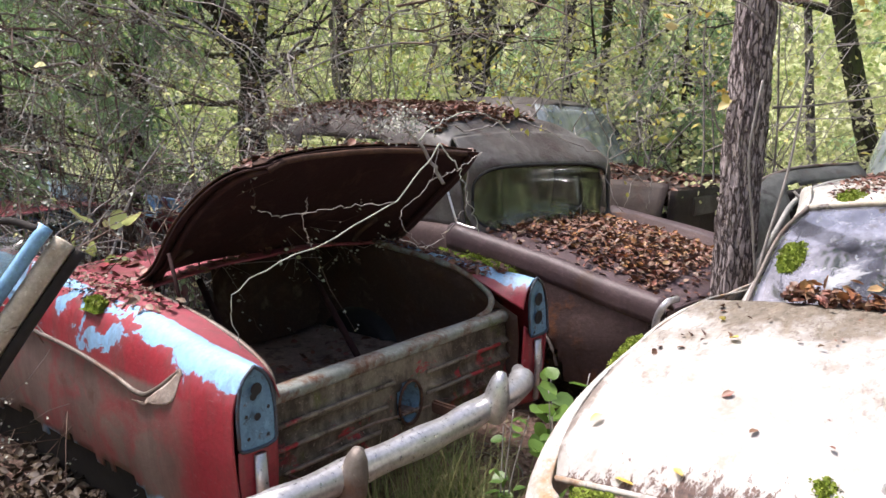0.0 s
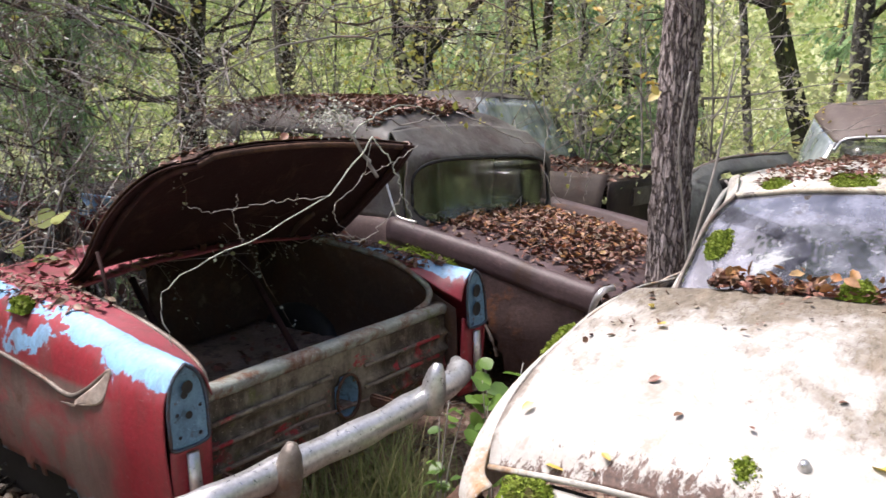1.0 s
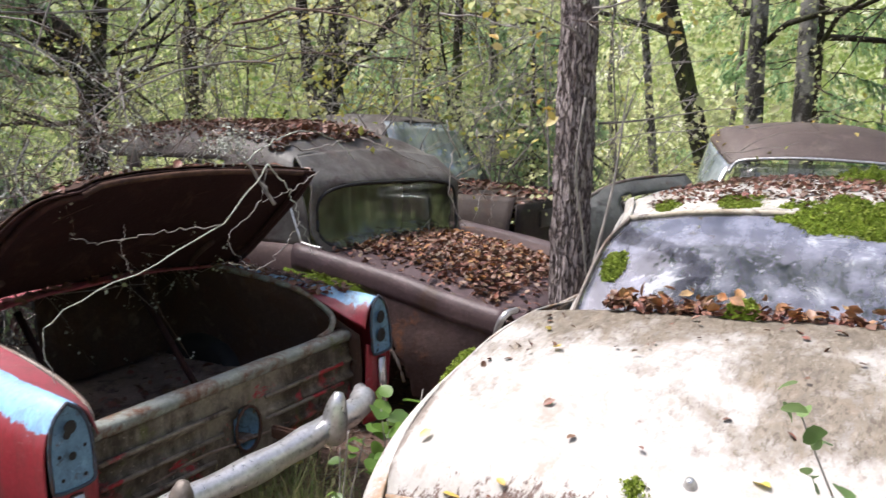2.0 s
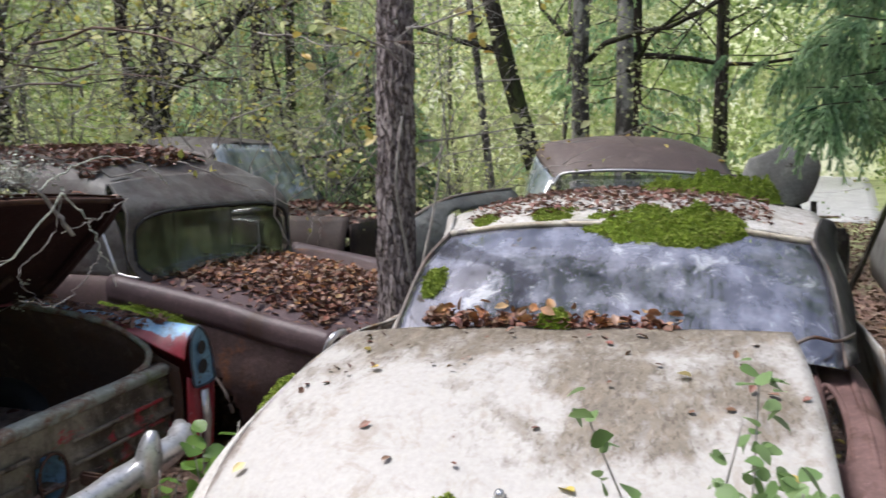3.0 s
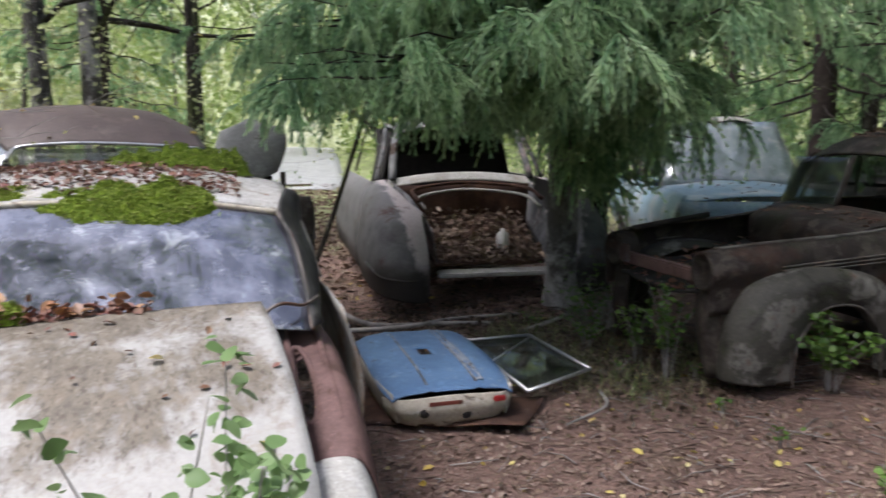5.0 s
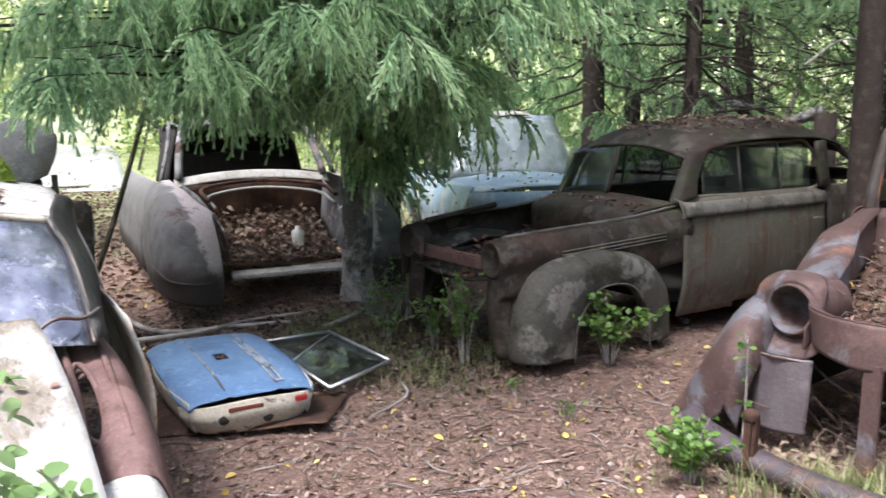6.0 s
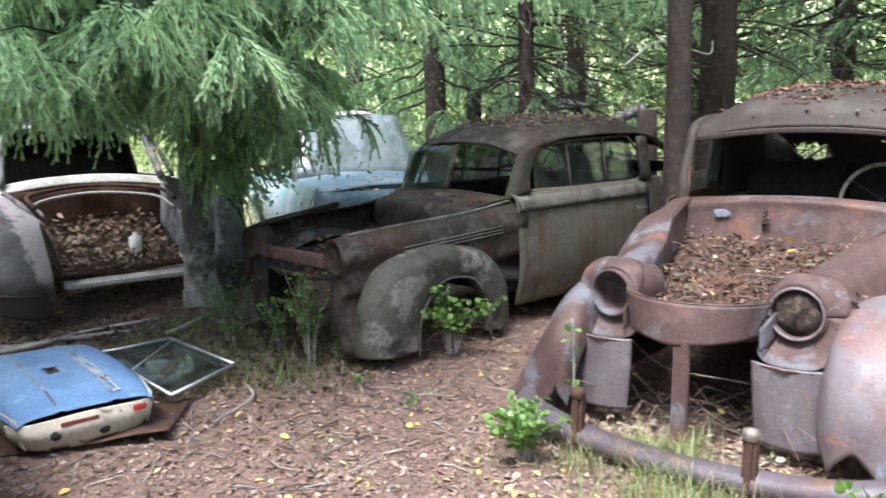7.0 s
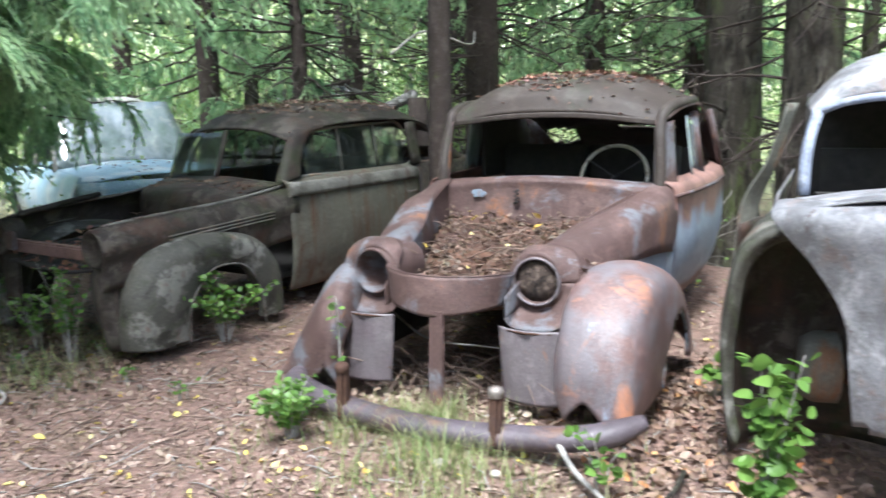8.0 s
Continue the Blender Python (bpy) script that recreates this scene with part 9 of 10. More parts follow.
def woods_backdrop():
    """The wall of woods that closes the distance all round, with an uneven top."""
    m, n, l, p = mat("distant_foliage")
    v = coords(n, l)
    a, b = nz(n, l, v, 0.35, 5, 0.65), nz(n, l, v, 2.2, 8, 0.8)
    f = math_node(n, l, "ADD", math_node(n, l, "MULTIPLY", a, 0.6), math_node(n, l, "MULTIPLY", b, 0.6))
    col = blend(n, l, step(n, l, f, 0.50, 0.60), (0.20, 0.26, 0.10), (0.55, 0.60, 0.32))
    # near-white patches paint sunlight and bright gaps into the foliage
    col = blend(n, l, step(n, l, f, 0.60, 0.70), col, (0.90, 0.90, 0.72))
    l.new(col, p.inputs["Base Color"])
    p.inputs["Roughness"].default_value = 0.9
    N = 220
    V, F = [], []
    for k in range(N):
        t = 2 * math.pi * k / N
        r = 42 + 3 * noise.noise(Vector((math.cos(t) * 5, math.sin(t) * 5, 2)))
        h = 14 + 5 * noise.noise(Vector((math.cos(t) * 9, math.sin(t) * 9, 8)))
        for i in range(9):
            s = i / 8
            rr = r + 3.0 * s * s + 1.2 * noise.noise(Vector((math.cos(t) * 20, math.sin(t) * 20, s * 6)))
            V.append((2.5 + rr * math.cos(t), 1.5 + rr * math.sin(t), -1 + s * h))
    for k in range(N):
        k2 = (k + 1) % N
        for i in range(8):
            F.append((k * 9 + i, k * 9 + i + 1, k2 * 9 + i + 1, k2 * 9 + i))
    tagged(mesh_object("backdrop", V, F, m), "yellow-green wall of distant woods with sunlit patches painted in", "woods", "", "structure")


woods_backdrop()


# understorey: leafy scrub between the near trees
def scrub(name, spots, leaf, label, count, size, seed):
    rng = random.Random(seed)
    P, tubes = [], []
    for (x, y, w, h) in spots:
        tips = []
        for k in range(9):
            a = rng.uniform(0, 6.28)
            grow(rng, (x + rng.gauss(0, w * .3), y + rng.gauss(0, w * .3), lie(x, y)), (math.cos(a) * .5, math.sin(a) * .5, 1), h * rng.uniform(.5, 1), .012, 2, tubes, tips, .25, 2, 6)
        for k in range(count):
            q = rng.choice(tips)
            P.append((q[0] + rng.gauss(0, .10), q[1] + rng.gauss(0, .10), max(.05, q[2] + rng.gauss(0, .09)), size * .7 * rng.uniform(.6, 1.3)))
    leaf_field(name, P, leaf, None, label, 45, "chip", category="bushes")
    tagged(join_tubes(name + "_stems", tubes, M_TWIG, None, "", 3), "thin bare stems of the undergrowth", "bushes", "", "stuff")


rs = random.Random(8)
spots = [(rs.uniform(-5, 10), rs.uniform(7.8, 12.5), .8, rs.uniform(1.2, 3.2)) for _ in range(44)]
spots = [p for p in spots if not on_track(p[0], p[1], 0) and p[0] > -1.2]
spots2 = [(rs.uniform(9.8, 14), rs.uniform(-6, 7), .8, rs.uniform(1.2, 3.0)) for _ in range(22)]
scrub("undergrowth", spots, M_LEAF, "yellow-green undergrowth between the trees", 900, .085, 15)
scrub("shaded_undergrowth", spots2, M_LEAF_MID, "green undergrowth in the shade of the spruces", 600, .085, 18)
scrub("dark_bushes", [(-1.4, 7.0, .5, 1.4), (-2.2, 6.6, .5, 1.5), (-3.0, 7.4, .5, 1.6), (-.6, 7.6, .5, 1.5), (-3.9, 6.6, .5, 1.4)], M_LEAF_DEEP, "dark green bushes behind the thicket", 420, .06, 19)
scrub("low_bushes", [(8.2, 1.9, .3, .5), (7.6, 3.1, .4, .6), (6.05, 2.45, .25, .45), (5.9, 2.6, .2, .35), (9.5, -2.2, .5, 1.2), (6.9, -2.6, .3, 1.3)], M_LEAF_DEEP, "small green bushes between the wrecks", 150, .045, 16)


# thicket of bare lichen-grey branches behind the red car
def thicket():
    rng = random.Random(21)
    tubes, tips = [], []
    for k in range(95):
        u, v = rng.uniform(1.5, 4.2), rng.uniform(-1.0, 1.6)
        w = AT_RED @ Vector((u, v, 0))
        a = rng.uniform(0, 6.28)
        grow(rng, (w.x, w.y, lie(w.x, w.y)), (math.cos(a) * .5, math.sin(a) * .5 - .1, 1), rng.uniform(1.0, 1.9), rng.uniform(.010, .020), 3, tubes, tips, .40, 3, 6, .05, .66)
    for k in range(40):
        x = rng.uniform(-2.8, .2)
        grow(rng, (x, rng.uniform(4.6, 6.0), rng.uniform(1.45, 2.9)), (rng.uniform(-.5, 1), -.6, rng.uniform(-.5, .2)), rng.uniform(.9, 1.7), .010, 3, tubes, tips, .36, 3, 6, .08, .66)
    # it stops short of the finned car's cabin
    clear = lambda q: q[0] / max(q[1], 1) < -.09 + .14 * noise.noise(Vector((q[1] * 2, q[2] * 3, 4))) or q[2] > 1.75
    tubes = [t for t in tubes if all(clear(q) for q in t[0])]
    tips = [q for q in tips if clear(q)]
    tagged(join_tubes("bare_thicket", tubes[::2], M_TWIG_BROWN, None, "", 3), "tangled dark brown branches behind the red car", "bushes", "", "stuff")
    tagged(join_tubes("bare_thicket", tubes[1::2], M_TWIG, None, "", 3), "tangled bare grey branches with lichen", "bushes", "", "stuff")
    P = [(t[0] + rng.gauss(0, .012), t[1] + rng.gauss(0, .012), t[2] + rng.gauss(0, .012), rng.uniform(.008, .022)) for t in (rng.choice(tips) for _ in range(22000))]
    leaf_field("lichen_tufts", P, M_LICHEN, None, "pale grey lichen on the bare branches", 60, "chip", category="lichen")
    P = [(t[0], t[1], t[2], rng.uniform(.025, .06)) for t in (rng.choice(tips) for _ in range(420))]
    leaf_field("thicket_leaves", P, M_LEAF, None, "sparse yellow-green leaves in the thicket", 50, category="bushes")


thicket()

# thin bare twigs that cross before the woods, from saplings behind the cars
def bare_saplings():
    rng = random.Random(83)
    tubes, tips = [], []
    for k in range(30):
        x, y = rng.uniform(-.9, 3.2), rng.uniform(6.6, 8.0)
        grow(rng, (x, y, lie(x, y)), (rng.gauss(0, .12), rng.gauss(-.05, .1), 1), rng.uniform(2.0, 3.6), .013, 3, tubes, tips, .30, 3, 8, .02, .58)
    tagged(join_tubes("bare_saplings", tubes, M_TWIG, None, "", 4), "thin bare saplings behind the wrecks", "saplings", "", "stuff")
    leaf_field("sapling_leaves", [(q[0] + rng.gauss(0, .04), q[1] + rng.gauss(0, .04), q[2] + rng.gauss(0, .04), rng.uniform(.03, .07)) for q in (rng.choice(tips) for _ in range(1500))], M_LEAF_GOLD, None, "sparse yellowing leaves on thin saplings", 45, category="leaves")


bare_saplings()
hang = tagged(new("hanging_twigs"), "thin pale twigs hanging before the rear window", "twigs")
for pts in ([(.93, 4.5, 1.62), (.96, 4.45, 1.45), (.93, 4.42, 1.28), (.98, 4.40, 1.12), (1.03, 4.40, 1.05)], [(1.10, 4.5, 1.58), (1.14, 4.45, 1.38), (1.18, 4.42, 1.20), (1.16, 4.40, 1.06)], [(.45, 4.35, 1.52), (.62, 4.32, 1.45), (.80, 4.3, 1.38), (.98, 4.3, 1.30), (1.12, 4.3, 1.20)], [(.35, 4.2, 1.50), (.20, 4.0, 1.46), (.02, 3.8, 1.50), (-.2, 3.7, 1.58)]):
    p = spline(pts, 20)
    p[1:-1] += np.random.RandomState(len(pts) + int(pts[0][0] * 50)).normal(0, .006, p[1:-1].shape)
    tube("twig", p, [.0045 * (1 - .6 * i / 19) for i in range(20)], M_TWIG, hang, "", 5)

# the pale dead branch hanging over the boot
dead = tagged(new("dead_branch"), "pale dead branch with lichen hanging over the open boot", "branch")
for path, r in (
    ([(.03, 2.95, 1.42), (-.02, 2.90, 1.34), (-.12, 2.82, 1.22), (-.30, 2.72, 1.12), (-.50, 2.62, 1.02), (-.58, 2.60, .97), (-.62, 2.58, .90), (-.60, 2.58, .80), (-.56, 2.58, .70)], .0055),
    ([(.03, 2.95, 1.42), (.0, 2.9, 1.28), (-.10, 2.85, 1.18), (-.06, 2.85, 1.10), (.02, 2.85, 1.06)], .004),
    ([(.03, 2.95, 1.42), (.10, 2.95, 1.33), (.14, 2.95, 1.22), (.18, 2.95, 1.10)], .0055),
    ([(.14, 2.95, 1.22), (.08, 2.92, 1.13), (.0, 2.88, 1.06), (-.1, 2.85, 1.09)], .005),
    ([(-.12, 2.82, 1.22), (-.3, 2.8, 1.2), (-.48, 2.75, 1.17), (-.56, 2.72, 1.19)], .004),
    ([(-.38, 2.68, 1.08), (-.40, 2.66, 1.16), (-.39, 2.65, 1.24)], .003),
    ([(.05, 3.05, 1.27), (.0, 3.04, 1.35), (-.05, 3.02, 1.42), (-.09, 2.99, 1.47), (-.11, 2.97, 1.50), (-.16, 3.02, 1.53)], .015),
    ([(-.05, 3.02, 1.42), (.05, 3.2, 1.50), (.16, 3.5, 1.54), (.3, 3.7, 1.50), (.38, 3.75, 1.42)], .007),
    ([(.22, 3.6, 1.37), (.1, 3.4, 1.30), (.0, 3.2, 1.27)], .005)):
    p = spline(path, 30)
    rj = np.random.RandomState(len(path))
    p[2:-1] += rj.normal(0, .004, p[2:-1].shape)
    tube("twig", p, [.5 * r * (1 - .5 * i / 29) for i in range(30)], M_LICHEN if .005 < r < .01 else M_TWIG, dead, "", 6)
rl = random.Random(91)
tufts = [(-.10 + rl.gauss(0, .05), 2.99 + rl.gauss(0, .05), 1.485 + rl.gauss(0, .03), rl.uniform(.006, .016)) for _ in range(320)]
tagged(leaf_field("lichen", tufts, M_LICHEN, dead, "pale tufts of lichen", 60, "chip"), kind="stuff")

# thin twigs with yellow leaves round the pine
for k, (p, d) in enumerate((((1.40, 3.62, 1.95), (-.6, -.6, .25)), ((1.42, 3.6, 2.1), (.5, -.7, .1)), ((1.5, 3.7, 1.6), (1, -.3, .25)), ((1.3, 3.65, 1.45), (-.9, -.3, .3)), ((1.75, 4.2, 1.5), (.4, -.5, .8)), ((.9, 4.6, 2.2), (.5, -.6, -.1)))):
    tw = tagged(new("twig"), "thin twig with a few yellow leaves", "twig", "leafy twigs")
    tb, tp = [], []
    grow(random.Random(300 + k), p, d, .55, .006, 1, tb, tp, .3, 3, 6)
    for path, rad in tb:
        tube("twig_stem", path, rad, M_TWIG, tw, "", 4)
    rq = random.Random(k)
    leaf_field("leaves", [(q[0], q[1], q[2] - .02, rq.uniform(.04, .075)) for q in (rq.choice(tp) for _ in range(9))], M_YELLOW if k % 2 else M_LEAF, tw, "", 45)


# ---- what lies and grows on the ground ----
def ground_litter():
    rng = random.Random(3)
    P, Q, S = [], [], []
    for k in range(56000):
        a, d = rng.uniform(-.75, 2.15), 1.5 + 7.5 * rng.random() ** 1.1
        x, y = .3 + d * math.sin(a), d * math.cos(a)
        g = (x, y, lie(x, y) + rng.uniform(.0, .014))
        u = rng.random()
        if u < .925:
            P.append((*g, .012 + .035 * rng.random() ** 1.8))
        elif u < .968:
            S.append((*g, rng.uniform(.02, .055)))
        else:
            Q.append((*g, rng.uniform(.03, .058)))
    leaf_field("leaf_litter", P, M_FLOOR, None, "brown fallen leaves covering the forest floor", 20, category="fallen leaves")
    leaf_field("leaf_litter", S, M_LITTER_PALE, None, "pale dry leaves on the forest floor", 25, category="fallen leaves")
    leaf_field("leaf_litter", Q, M_YELLOW, None, "yellow birch leaves scattered on the ground", 25, category="fallen leaves")
    W, D = [], []
    for k in range(11000):
        along, off = rng.uniform(7.5, 19.5), rng.gauss(.2, 1.6)
        x, y = .7071 * (along - off), .7071 * (along + off)
        (W if rng.random() < .75 else D).append((x, y, lie(x, y) + rng.uniform(0, .02), rng.uniform(.04, .11)))
    leaf_field("leaf_litter", W, M_LITTER_DULL, None, "dull fallen leaves before the gravel track", 25, category="fallen leaves")
    leaf_field("leaf_litter", D, M_LITTER_PALE, None, "pale fallen leaves before the gravel track", 25, category="fallen leaves")
    tubes = []
    for k in range(5200):
        a, d = rng.uniform(-.25, 2.15), 1.8 + 5.5 * rng.random() ** 1.2
        x, y = .3 + d * math.sin(a), d * math.cos(a)
        t, L = rng.uniform(0, 6.28), .03 + .26 * rng.random() ** 3
        e = (x + L * math.cos(t), y + L * math.sin(t))
        r = rng.uniform(.0015, .0045)
        m = ((x + e[0]) / 2 + rng.gauss(0, .015), (y + e[1]) / 2 + rng.gauss(0, .015))
        tubes.append(([(x, y, lie(x, y) + .008), (*m, lie(*m) + .018), (*e, lie(*e) + .008)], [r, r, r * .5]))
    tagged(join_tubes("ground_twigs", tubes[::3], M_TWIG, None, "", 3), "pale dry twigs on the forest floor", "twigs", "", "stuff")
    tubes = [t for k, t in enumerate(tubes) if k % 3]
    C = []
    for k in range(34000):
        a, d = rng.uniform(.45, 2.1), 2.0 + 4.5 * rng.random()
        x, y = .3 + d * math.sin(a), d * math.cos(a)
        C.append((x, y, lie(x, y) + rng.uniform(0, .008), rng.uniform(.007, .024)))
    leaf_field("leaf_crumbs", C, M_FLOOR, None, "crumbled leaf scraps and bark on the forest floor", 25, "chip", category="fallen leaves")
    tagged(join_tubes("ground_twigs", tubes, M_TWIG_BROWN, None, "", 3), "small dry twigs on the forest floor", "twigs", "", "stuff")


M_FLOOR = leafy("floor_leaves", [(.20, .13, .098), (.31, .21, .165), (.15, .095, .072), (.38, .28, .225), (.25, .16, .125), (.44, .34, .28), (.19, .12, .095)], .7, 0.0)
ground_litter()


def grass_tuft(name, spots, label, blades=90, h=.22, seed=1):
    rng = np.random.RandomState(seed)
    V, F = [], []
    for (x, y, w) in spots:
        for k in range(blades):
            bx, by = x + rng.normal(0, w), y + rng.normal(0, w)
            a = rng.uniform(0, 2 * math.pi)
            L = h * rng.uniform(.5, 1.3)
            out = rng.uniform(.2, .9)
            dx, dy = math.cos(a), math.sin(a)
            z = lie(bx, by)
            wd = rng.uniform(.0018, .004)
            o = len(V)
            for i, s in enumerate((0, .35, .7, 1.0)):
                r = L * out * s * s
                zz = z + L * (s - .45 * out * s * s)
                ww = wd * (1 - s * .9)
                V.append((bx + dx * r - dy * ww, by + dy * r + dx * ww, zz))
                V.append((bx + dx * r + dy * ww, by + dy * r - dx * ww, zz))
            for i in range(3):
                F.append((o + 2 * i, o + 2 * i + 1, o + 2 * i + 3, o + 2 * i + 2))
    return tagged(mesh_object(name, V, F, M_GRASS), label, "grass", "", "stuff")


r7 = random.Random(7)
grass_tuft("grass", [(.05 + r7.gauss(0, .14), 2.95 + r7.gauss(0, .12), .05) for _ in range(13)] + [(.2 + r7.gauss(0, .12), 2.8 + r7.gauss(0, .1), .05) for _ in range(5)], "green and dry grass growing under the bumper", 36, .36, 2)
grass_tuft("grass", [(3.88 + r7.gauss(0, .10), -.34 + r7.gauss(0, .10), .04) for _ in range(10)] + [(3.5 + r7.gauss(0, .15), -.1 + r7.gauss(0, .25), .07) for _ in range(10)] + [(3.2 + r7.gauss(0, .2), -.55 + r7.gauss(0, .3), .09) for _ in range(6)], "dry and green grass before the rusty bumper", 42, .17, 3)
rd = random.Random(91)
leaf_field("leaf_litter", [(x, y, lie(x, y) + rd.uniform(.004, .03), rd.uniform(.025, .07)) for x, y in ((rd.uniform(3.0, 4.7), rd.uniform(-2.2, -.95)) for _ in range(1300))], M_LITTER_DULL, None, "brown leaves heaped between the two wrecks", 30, category="fallen leaves")
leaf_field("leaf_litter", [(x, y, lie(x, y) + rd.uniform(.01, .03), rd.uniform(.03, .06)) for x, y in ((rd.uniform(3.0, 4.6), rd.uniform(-2.0, -.95)) for _ in range(90))], M_ORANGE_LEAF, None, "orange and yellow leaves between the two wrecks", 25, category="fallen leaves")
grass_tuft("grass", [(r7.uniform(2.6, 4.2), r7.uniform(-1.2, .6), .12) for _ in range(24)], "sparse grass on the trodden ground", 22, .10, 4)
grass_tuft("grass", [(r7.uniform(4.5, 5.9), r7.uniform(1.5, 3.1), .10) for _ in range(85)], "sparse green grass before the wrecks", 20, .12, 5)


def herb(name, x, y, h, leaves, size, label, seed, stems=3, lean=(0, 0), leaf=None, z0=None, spread=.25):
    """A young plant: thin stems with broad leaves."""
    rng = random.Random(seed)
    t = tagged(new(name), label, "plant", "young plants")
    P = []
    zb = lie(x, y) if z0 is None else z0
    for s in range(stems):
        a = rng.uniform(0, 6.28)
        sp = rng.uniform(.05, 1) * spread
        path = spline([(x + .02 * math.cos(a), y + .02 * math.sin(a), zb), (x + sp * .35 * math.cos(a) + lean[0] * h * .5, y + sp * .35 * math.sin(a) + lean[1] * h * .5, zb + h * .5), (x + sp * math.cos(a) + lean[0] * h, y + sp * math.sin(a) + lean[1] * h, zb + h * rng.uniform(.75, 1))], 16)
        tube("stem", path, [.0045 * (1 - .6 * i / 15) for i in range(16)], M_TWIG, t, "", 5)
        for k in range(leaves):
            i = rng.randint(7 if h > .9 else 5, 15)
            b = rng.uniform(0, 6.28)
            o = rng.uniform(.3, 1.1) * size
            P.append((path[i][0] + o * math.cos(b), path[i][1] + o * math.sin(b), path[i][2] + rng.gauss(0, size * .3), size * rng.uniform(.6, 1.15)))
    leaf_field("leaves", P, leaf or M_LEAF_DEEP, t, "", 32, "broad")
    return t


herb("young_aspen", 1.25, 1.15, 1.12, 32, .046, "young aspen with round green leaves before the white boot", 1, 6, (.03, 0), M_LEAF_ASPEN, None, .34)
herb("young_aspen", 1.12, 1.21, 1.14, 24, .040, "tall thin aspen shoot before the white boot", 2, 4, (0, 0), M_LEAF_ASPEN, None, .20)
herb("bramble", .44, 2.56, .72, 8, .075, "green leafy shoot growing between the cars", 3, 4, (.0, 0), None, None, .16)
herb("bramble", .26, 2.58, .60, 7, .05, "small green shoot beside the bumper", 4, 3)
herb("leafy_sprig", -1.36, 3.42, 1.08, 6, .11, "pale green sprig behind the red car", 5, 3, (0, 0), M_LEAF_FAR, None, .2)
herb("leafy_bush", 2.55, -1.38, .78, 26, .062, "bright green leafy shoot beside the pale wing", 6, 6, (0, 0), None, None, .10)
herb("leafy_bush", 3.1, -1.0, .3, 8, .05, "small green shoot on the ground", 7, 4)
herb("wheel_arch_plant", 5.36, .88, .46, 26, .046, "green plant growing in the wheel arch", 8, 11, (0, 0), None, None, .36)
herb("wheel_arch_plant", 5.10, 1.74, .62, 22, .040, "green creeper at the brown saloon's front", 9, 9, (0, 0), None, None, .24)
herb("wheel_arch_plant", 5.32, 2.02, .42, 16, .036, "green creeper before the brown saloon", 16, 7, (0, 0), None, None, .22)
herb("low_weeds", 5.75, 2.62, .34, 14, .034, "low green weeds at the foot of the spruce", 17, 9, (0, 0), None, None, .30)
herb("low_weeds", 5.45, 2.45, .22, 12, .032, "low green weeds on the forest floor", 18, 8, (0, 0), None, None, .30)
herb("ground_herb", 3.80, .26, .27, 26, .036, "low green weeds by the bumper", 10, 11, (0, 0), None, None, .30)
herb("ground_herb", 3.95, .28, .24, 22, .036, "low green weeds by the bumper", 11, 8, (0, 0), None, None, .2)
herb("leafy_shoot", 4.15, .05, .62, 10, .04, "green shoot climbing the rusty wing", 12, 2, (0, 0), None, None, .05)
herb("leafy_shoot", 4.12, -1.81, .22, 8, .07, "broad green leaves on the ground", 15, 4)
herb("leafy_shoot", 4.45, -1.35, .35, 6, .05, "green leaves inside the wheel arch", 13, 3)
herb("leafy_shoot", 2.7, .35, .12, 6, .04, "small seedling on the bare ground", 14, 3)
for k, (x, y) in enumerate(((5.0, 2.0), (5.2, 1.6), (4.7, 1.3), (6.0, 2.9), (5.7, 3.0), (4.4, .9), (2.6, -.2), (3.0, .9))):
    herb("seedling", x, y, .12, 5, .032, "small green seedling on the forest floor", 20 + k, 3, (0, 0), None, None, .1)

rk = random.Random(17)
# dark leaves put the shadow beside the red car into the litter
leaf_field("leaf_litter", [(x, y, lie(x, y) + rk.uniform(.004, .04), rk.uniform(.025, .07)) for x, y in ((rk.gauss(-1.35, .45), rk.gauss(2.6, .45)) for _ in range(4200))], M_SHADE_LEAF, None, "leaves coloured dark for the shade beside the red car", 30, category="fallen leaves")
tagged(join_tubes("ground_twigs", [([(x, y, lie(x, y) + .02), (x + .5 * c, y + .5 * d, lie(x, y) + .06), (x + c, y + d, lie(x, y) + .03)], [.006, .005, .003]) for x, y, c, d in ((rk.gauss(-1.3, .35), rk.gauss(2.6, .35), rk.gauss(0, .18), rk.gauss(0, .15)) for _ in range(60))], M_BARK_DARK, None, "", 4), "dark fallen twigs beside the red car", "twigs", "", "stuff")

# dark leaves paint the shade on the ground under spruce and wrecks
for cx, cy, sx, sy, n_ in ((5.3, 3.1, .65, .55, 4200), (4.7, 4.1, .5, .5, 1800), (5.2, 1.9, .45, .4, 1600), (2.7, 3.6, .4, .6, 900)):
    leaf_field("leaf_litter", [(x, y, lie(x, y) + rk.uniform(.004, .03), rk.uniform(.018, .055)) for x, y in ((rk.gauss(cx, sx), rk.gauss(cy, sy)) for _ in range(n_))], M_SHADE_LEAF, None, "leaves coloured dark for the shade between the wrecks", 28, category="fallen leaves")

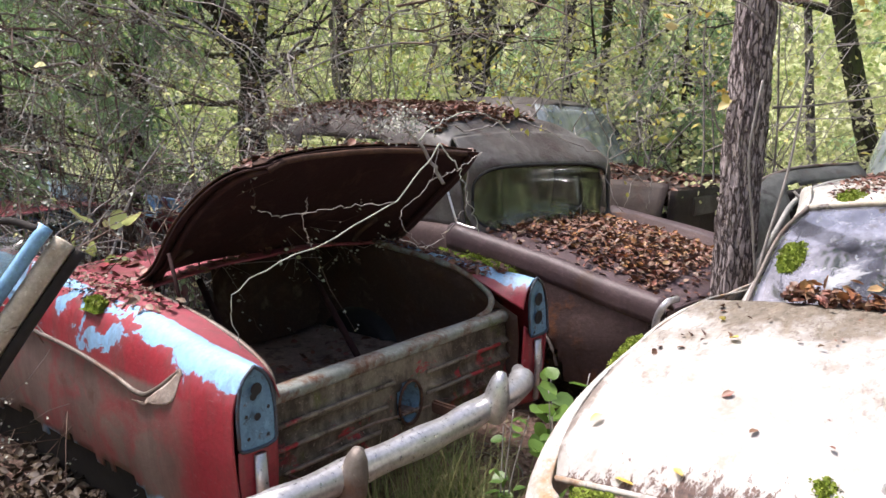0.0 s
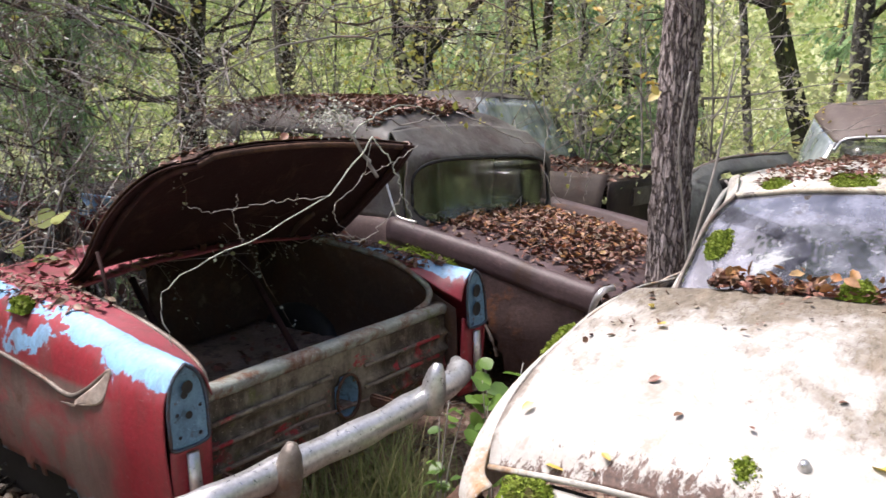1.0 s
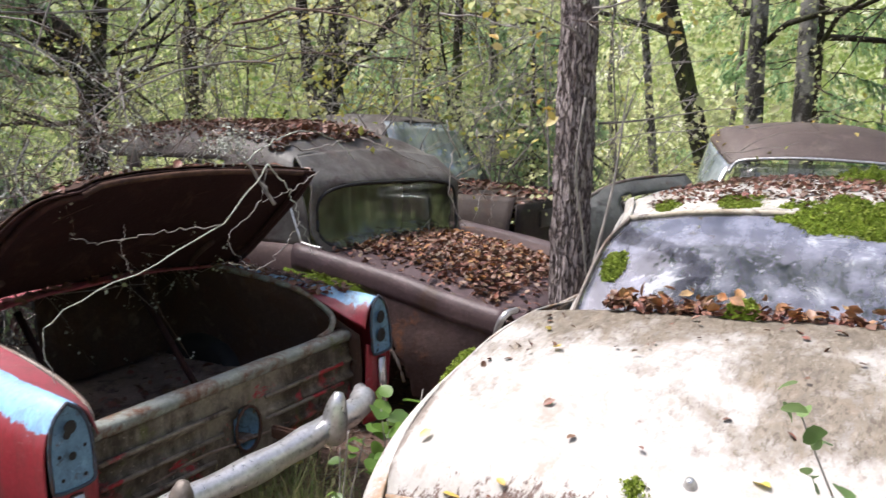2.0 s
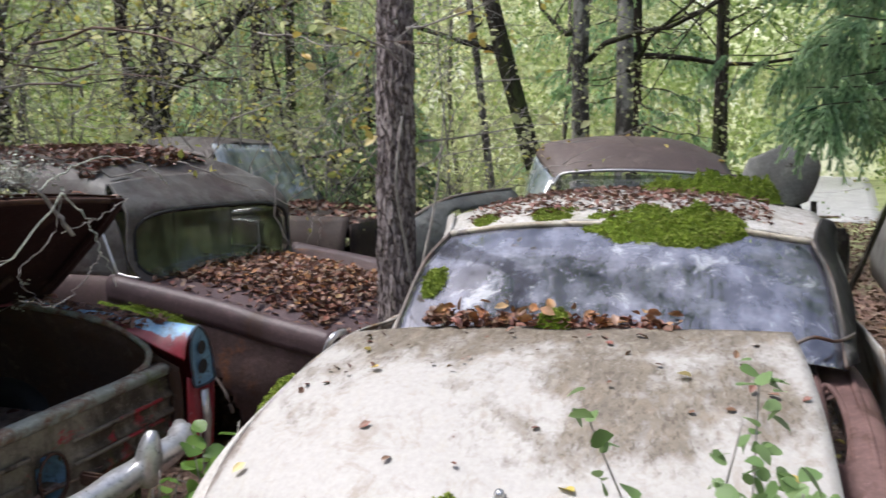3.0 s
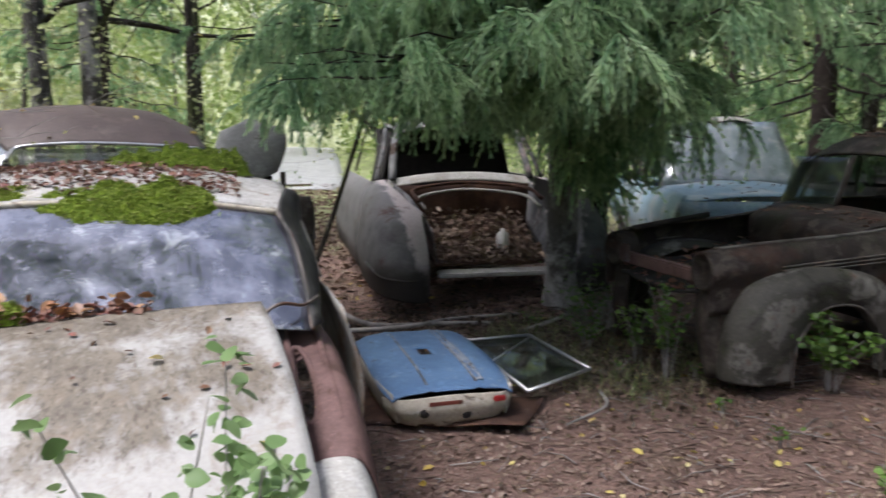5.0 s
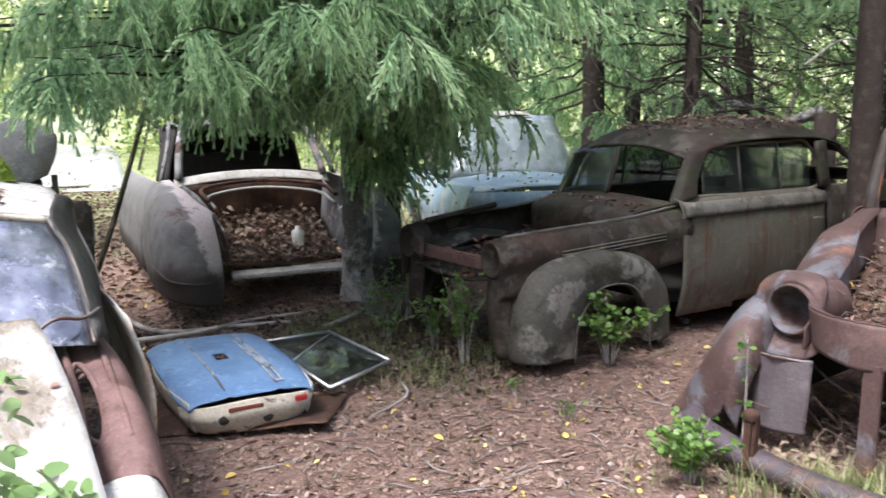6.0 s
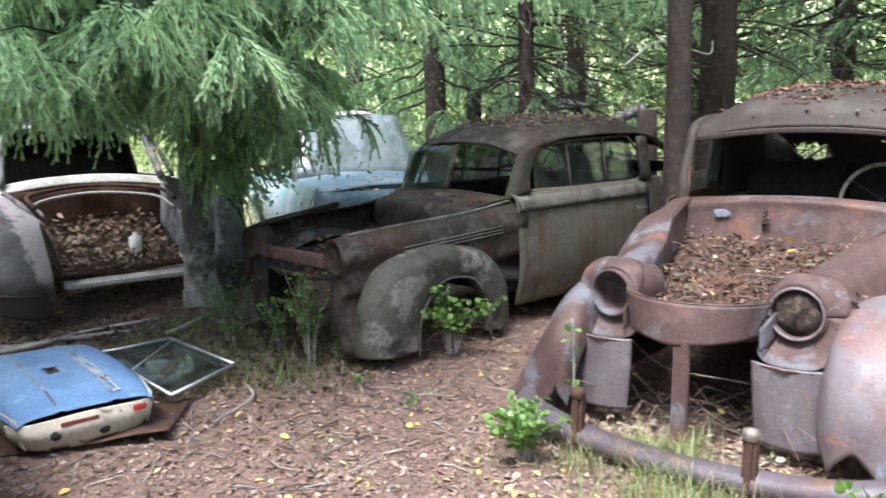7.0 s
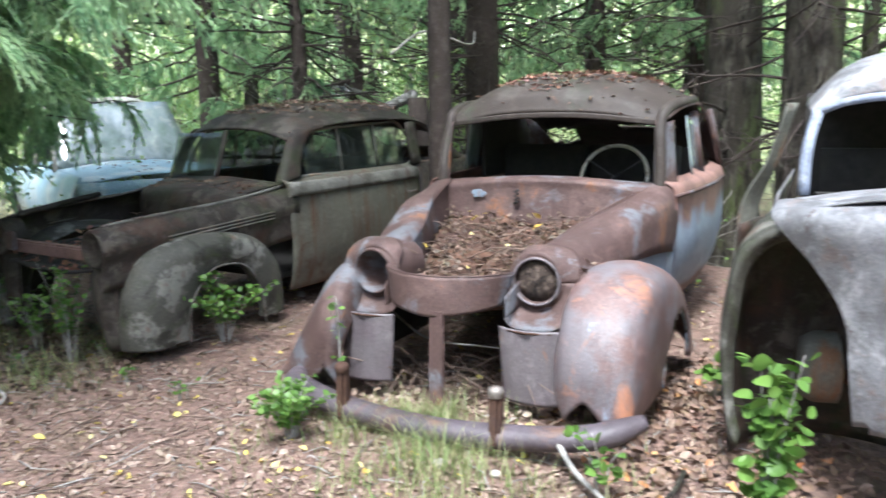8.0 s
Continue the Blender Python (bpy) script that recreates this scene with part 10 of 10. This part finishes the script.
# sticks, roots, stones
for path, r, lab in (
    ([(3.42, -.86, .16), (3.2, -.92, .07), (2.95, -1.0, .05), (2.7, -1.06, .05)], .014, "pale stick lying before the bumper"),
    ([(3.2, -1.35, .05), (2.95, -1.2, .07), (2.75, -.95, .05)], .012, "dark stick on the ground"),
    ([(5.1, 4.5, .12), (5.0, 4.0, .06), (5.35, 3.55, .06), (5.6, 3.3, .05)], .022, "bent root on the forest floor"),
    ([(4.6, 4.2, .05), (5.0, 3.7, .08), (5.5, 3.6, .06), (5.9, 3.25, .07)], .02, "grey branch lying by the wreck"),
    ([(5.5, 3.0, .04), (5.9, 2.9, .08), (6.3, 3.0, .05)], .018, "grey branch on the ground"),
    ([(4.6, 1.95, .03), (4.35, 1.8, .04), (4.0, 1.85, .03)], .01, "thin twig on the ground"),
    ([(5.20, 5.0, .0), (5.38, 4.81, .62), (5.56, 4.61, 1.4), (5.68, 4.48, 1.95)], .026, "dark leaning pole by the grey wreck"),
    ([(2.2, 4.0, .75), (2.0, 4.1, 1.0), (1.85, 4.2, 1.2)], .012, "broken stick leaning on leaves"),
    ([(7.4, -.2, 1.9), (7.6, -.5, 2.1), (7.9, -.9, 2.0), (8.4, -1.0, 2.15)], .011, "bare curved branch among the spruces"),
    ([(4.9, -.2, .30), (4.6, -.4, .22), (4.25, -.75, .26)], .008, "thin stick under the nose")):
    tagged(tube("stick", spline(path, 20), [r * (1 - .4 * i / 19) for i in range(20)], M_TWIG if "dark" not in lab else M_BARK_DARK, None, "", 7), lab, "stick", "sticks")


tagged(tube("birch_log", spline([(9.0, -.02, 1.40), (8.92, -.18, 1.47), (8.84, -.42, 1.58)], 12), .055, M_BIRCH, None, "", 10), "white birch log leaning across behind the wrecks", "log")
tagged(tube("log_stump", [(8.84, -.44, -.05), (8.84, -.44, .8), (8.84, -.44, 1.54)], [.13, .11, .10], M_BARK_SPRUCE, None, "", 12), "broken dark stump that holds up the birch log", "stump")


def stone(x, y, s, label):
    bm = bmesh.new()
    bmesh.ops.create_icosphere(bm, subdivisions=2, radius=s)
    for v in bm.verts:
        v.co *= 1 + .3 * noise.noise(v.co * 18 + Vector((x, y, 0)))
        v.co.z *= .7
        v.co += Vector((x, y, lie(x, y) + s * .4))
    tagged(part("stone", bm, M_STONE, None, ""), label, "stone", "stones")


M_STONE = weathered("pale_stone", [(.42, .38, .34), ((.28, .25, .22), 9, .45, .7)], .85)
for x, y, s in ((3.43, -.40, .028), (3.3, -.62, .022), (2.9, .1, .02), (6.6, .55, .04), (5.7, .2, .03), (6.4, .7, .03), (3.9, .6, .018), (2.75, -.75, .025)):
    stone(x, y, s, "small pale stone on the ground")

# pale gravel track beyond the wrecks
track = []
for s in np.linspace(0, 1, 40):
    along = 18 + 40 * s ** 1.3
    cx, cy = .7071 * along - .18, .7071 * along + .18
    hw = 1.0 + .022 * along
    track.append([(cx - .7071 * hw * k, cy + .7071 * hw * k, lie(cx - .7071 * hw * k, cy + .7071 * hw * k) + .06 - .05 * abs(k)) for k in (-1, -.5, 0, .5, 1)])
M_GRAVEL = weathered("pale_gravel", [(.54, .54, .53), ((.42, .41, .38), 40, .5, .7), ((.3, .33, .15), 2, .62, .72)], .9)
tagged(sheet("track", np.array([spline(r, 12) for r in track]), M_GRAVEL, None, "", .03, lambda x, y, z: (x + y) * .7071 > 18.8 + 1.3 * noise.noise(Vector((x * 1.5, y * 1.5, 3))), .02, False), "pale gravel track in the sun", "road", "", "structure")
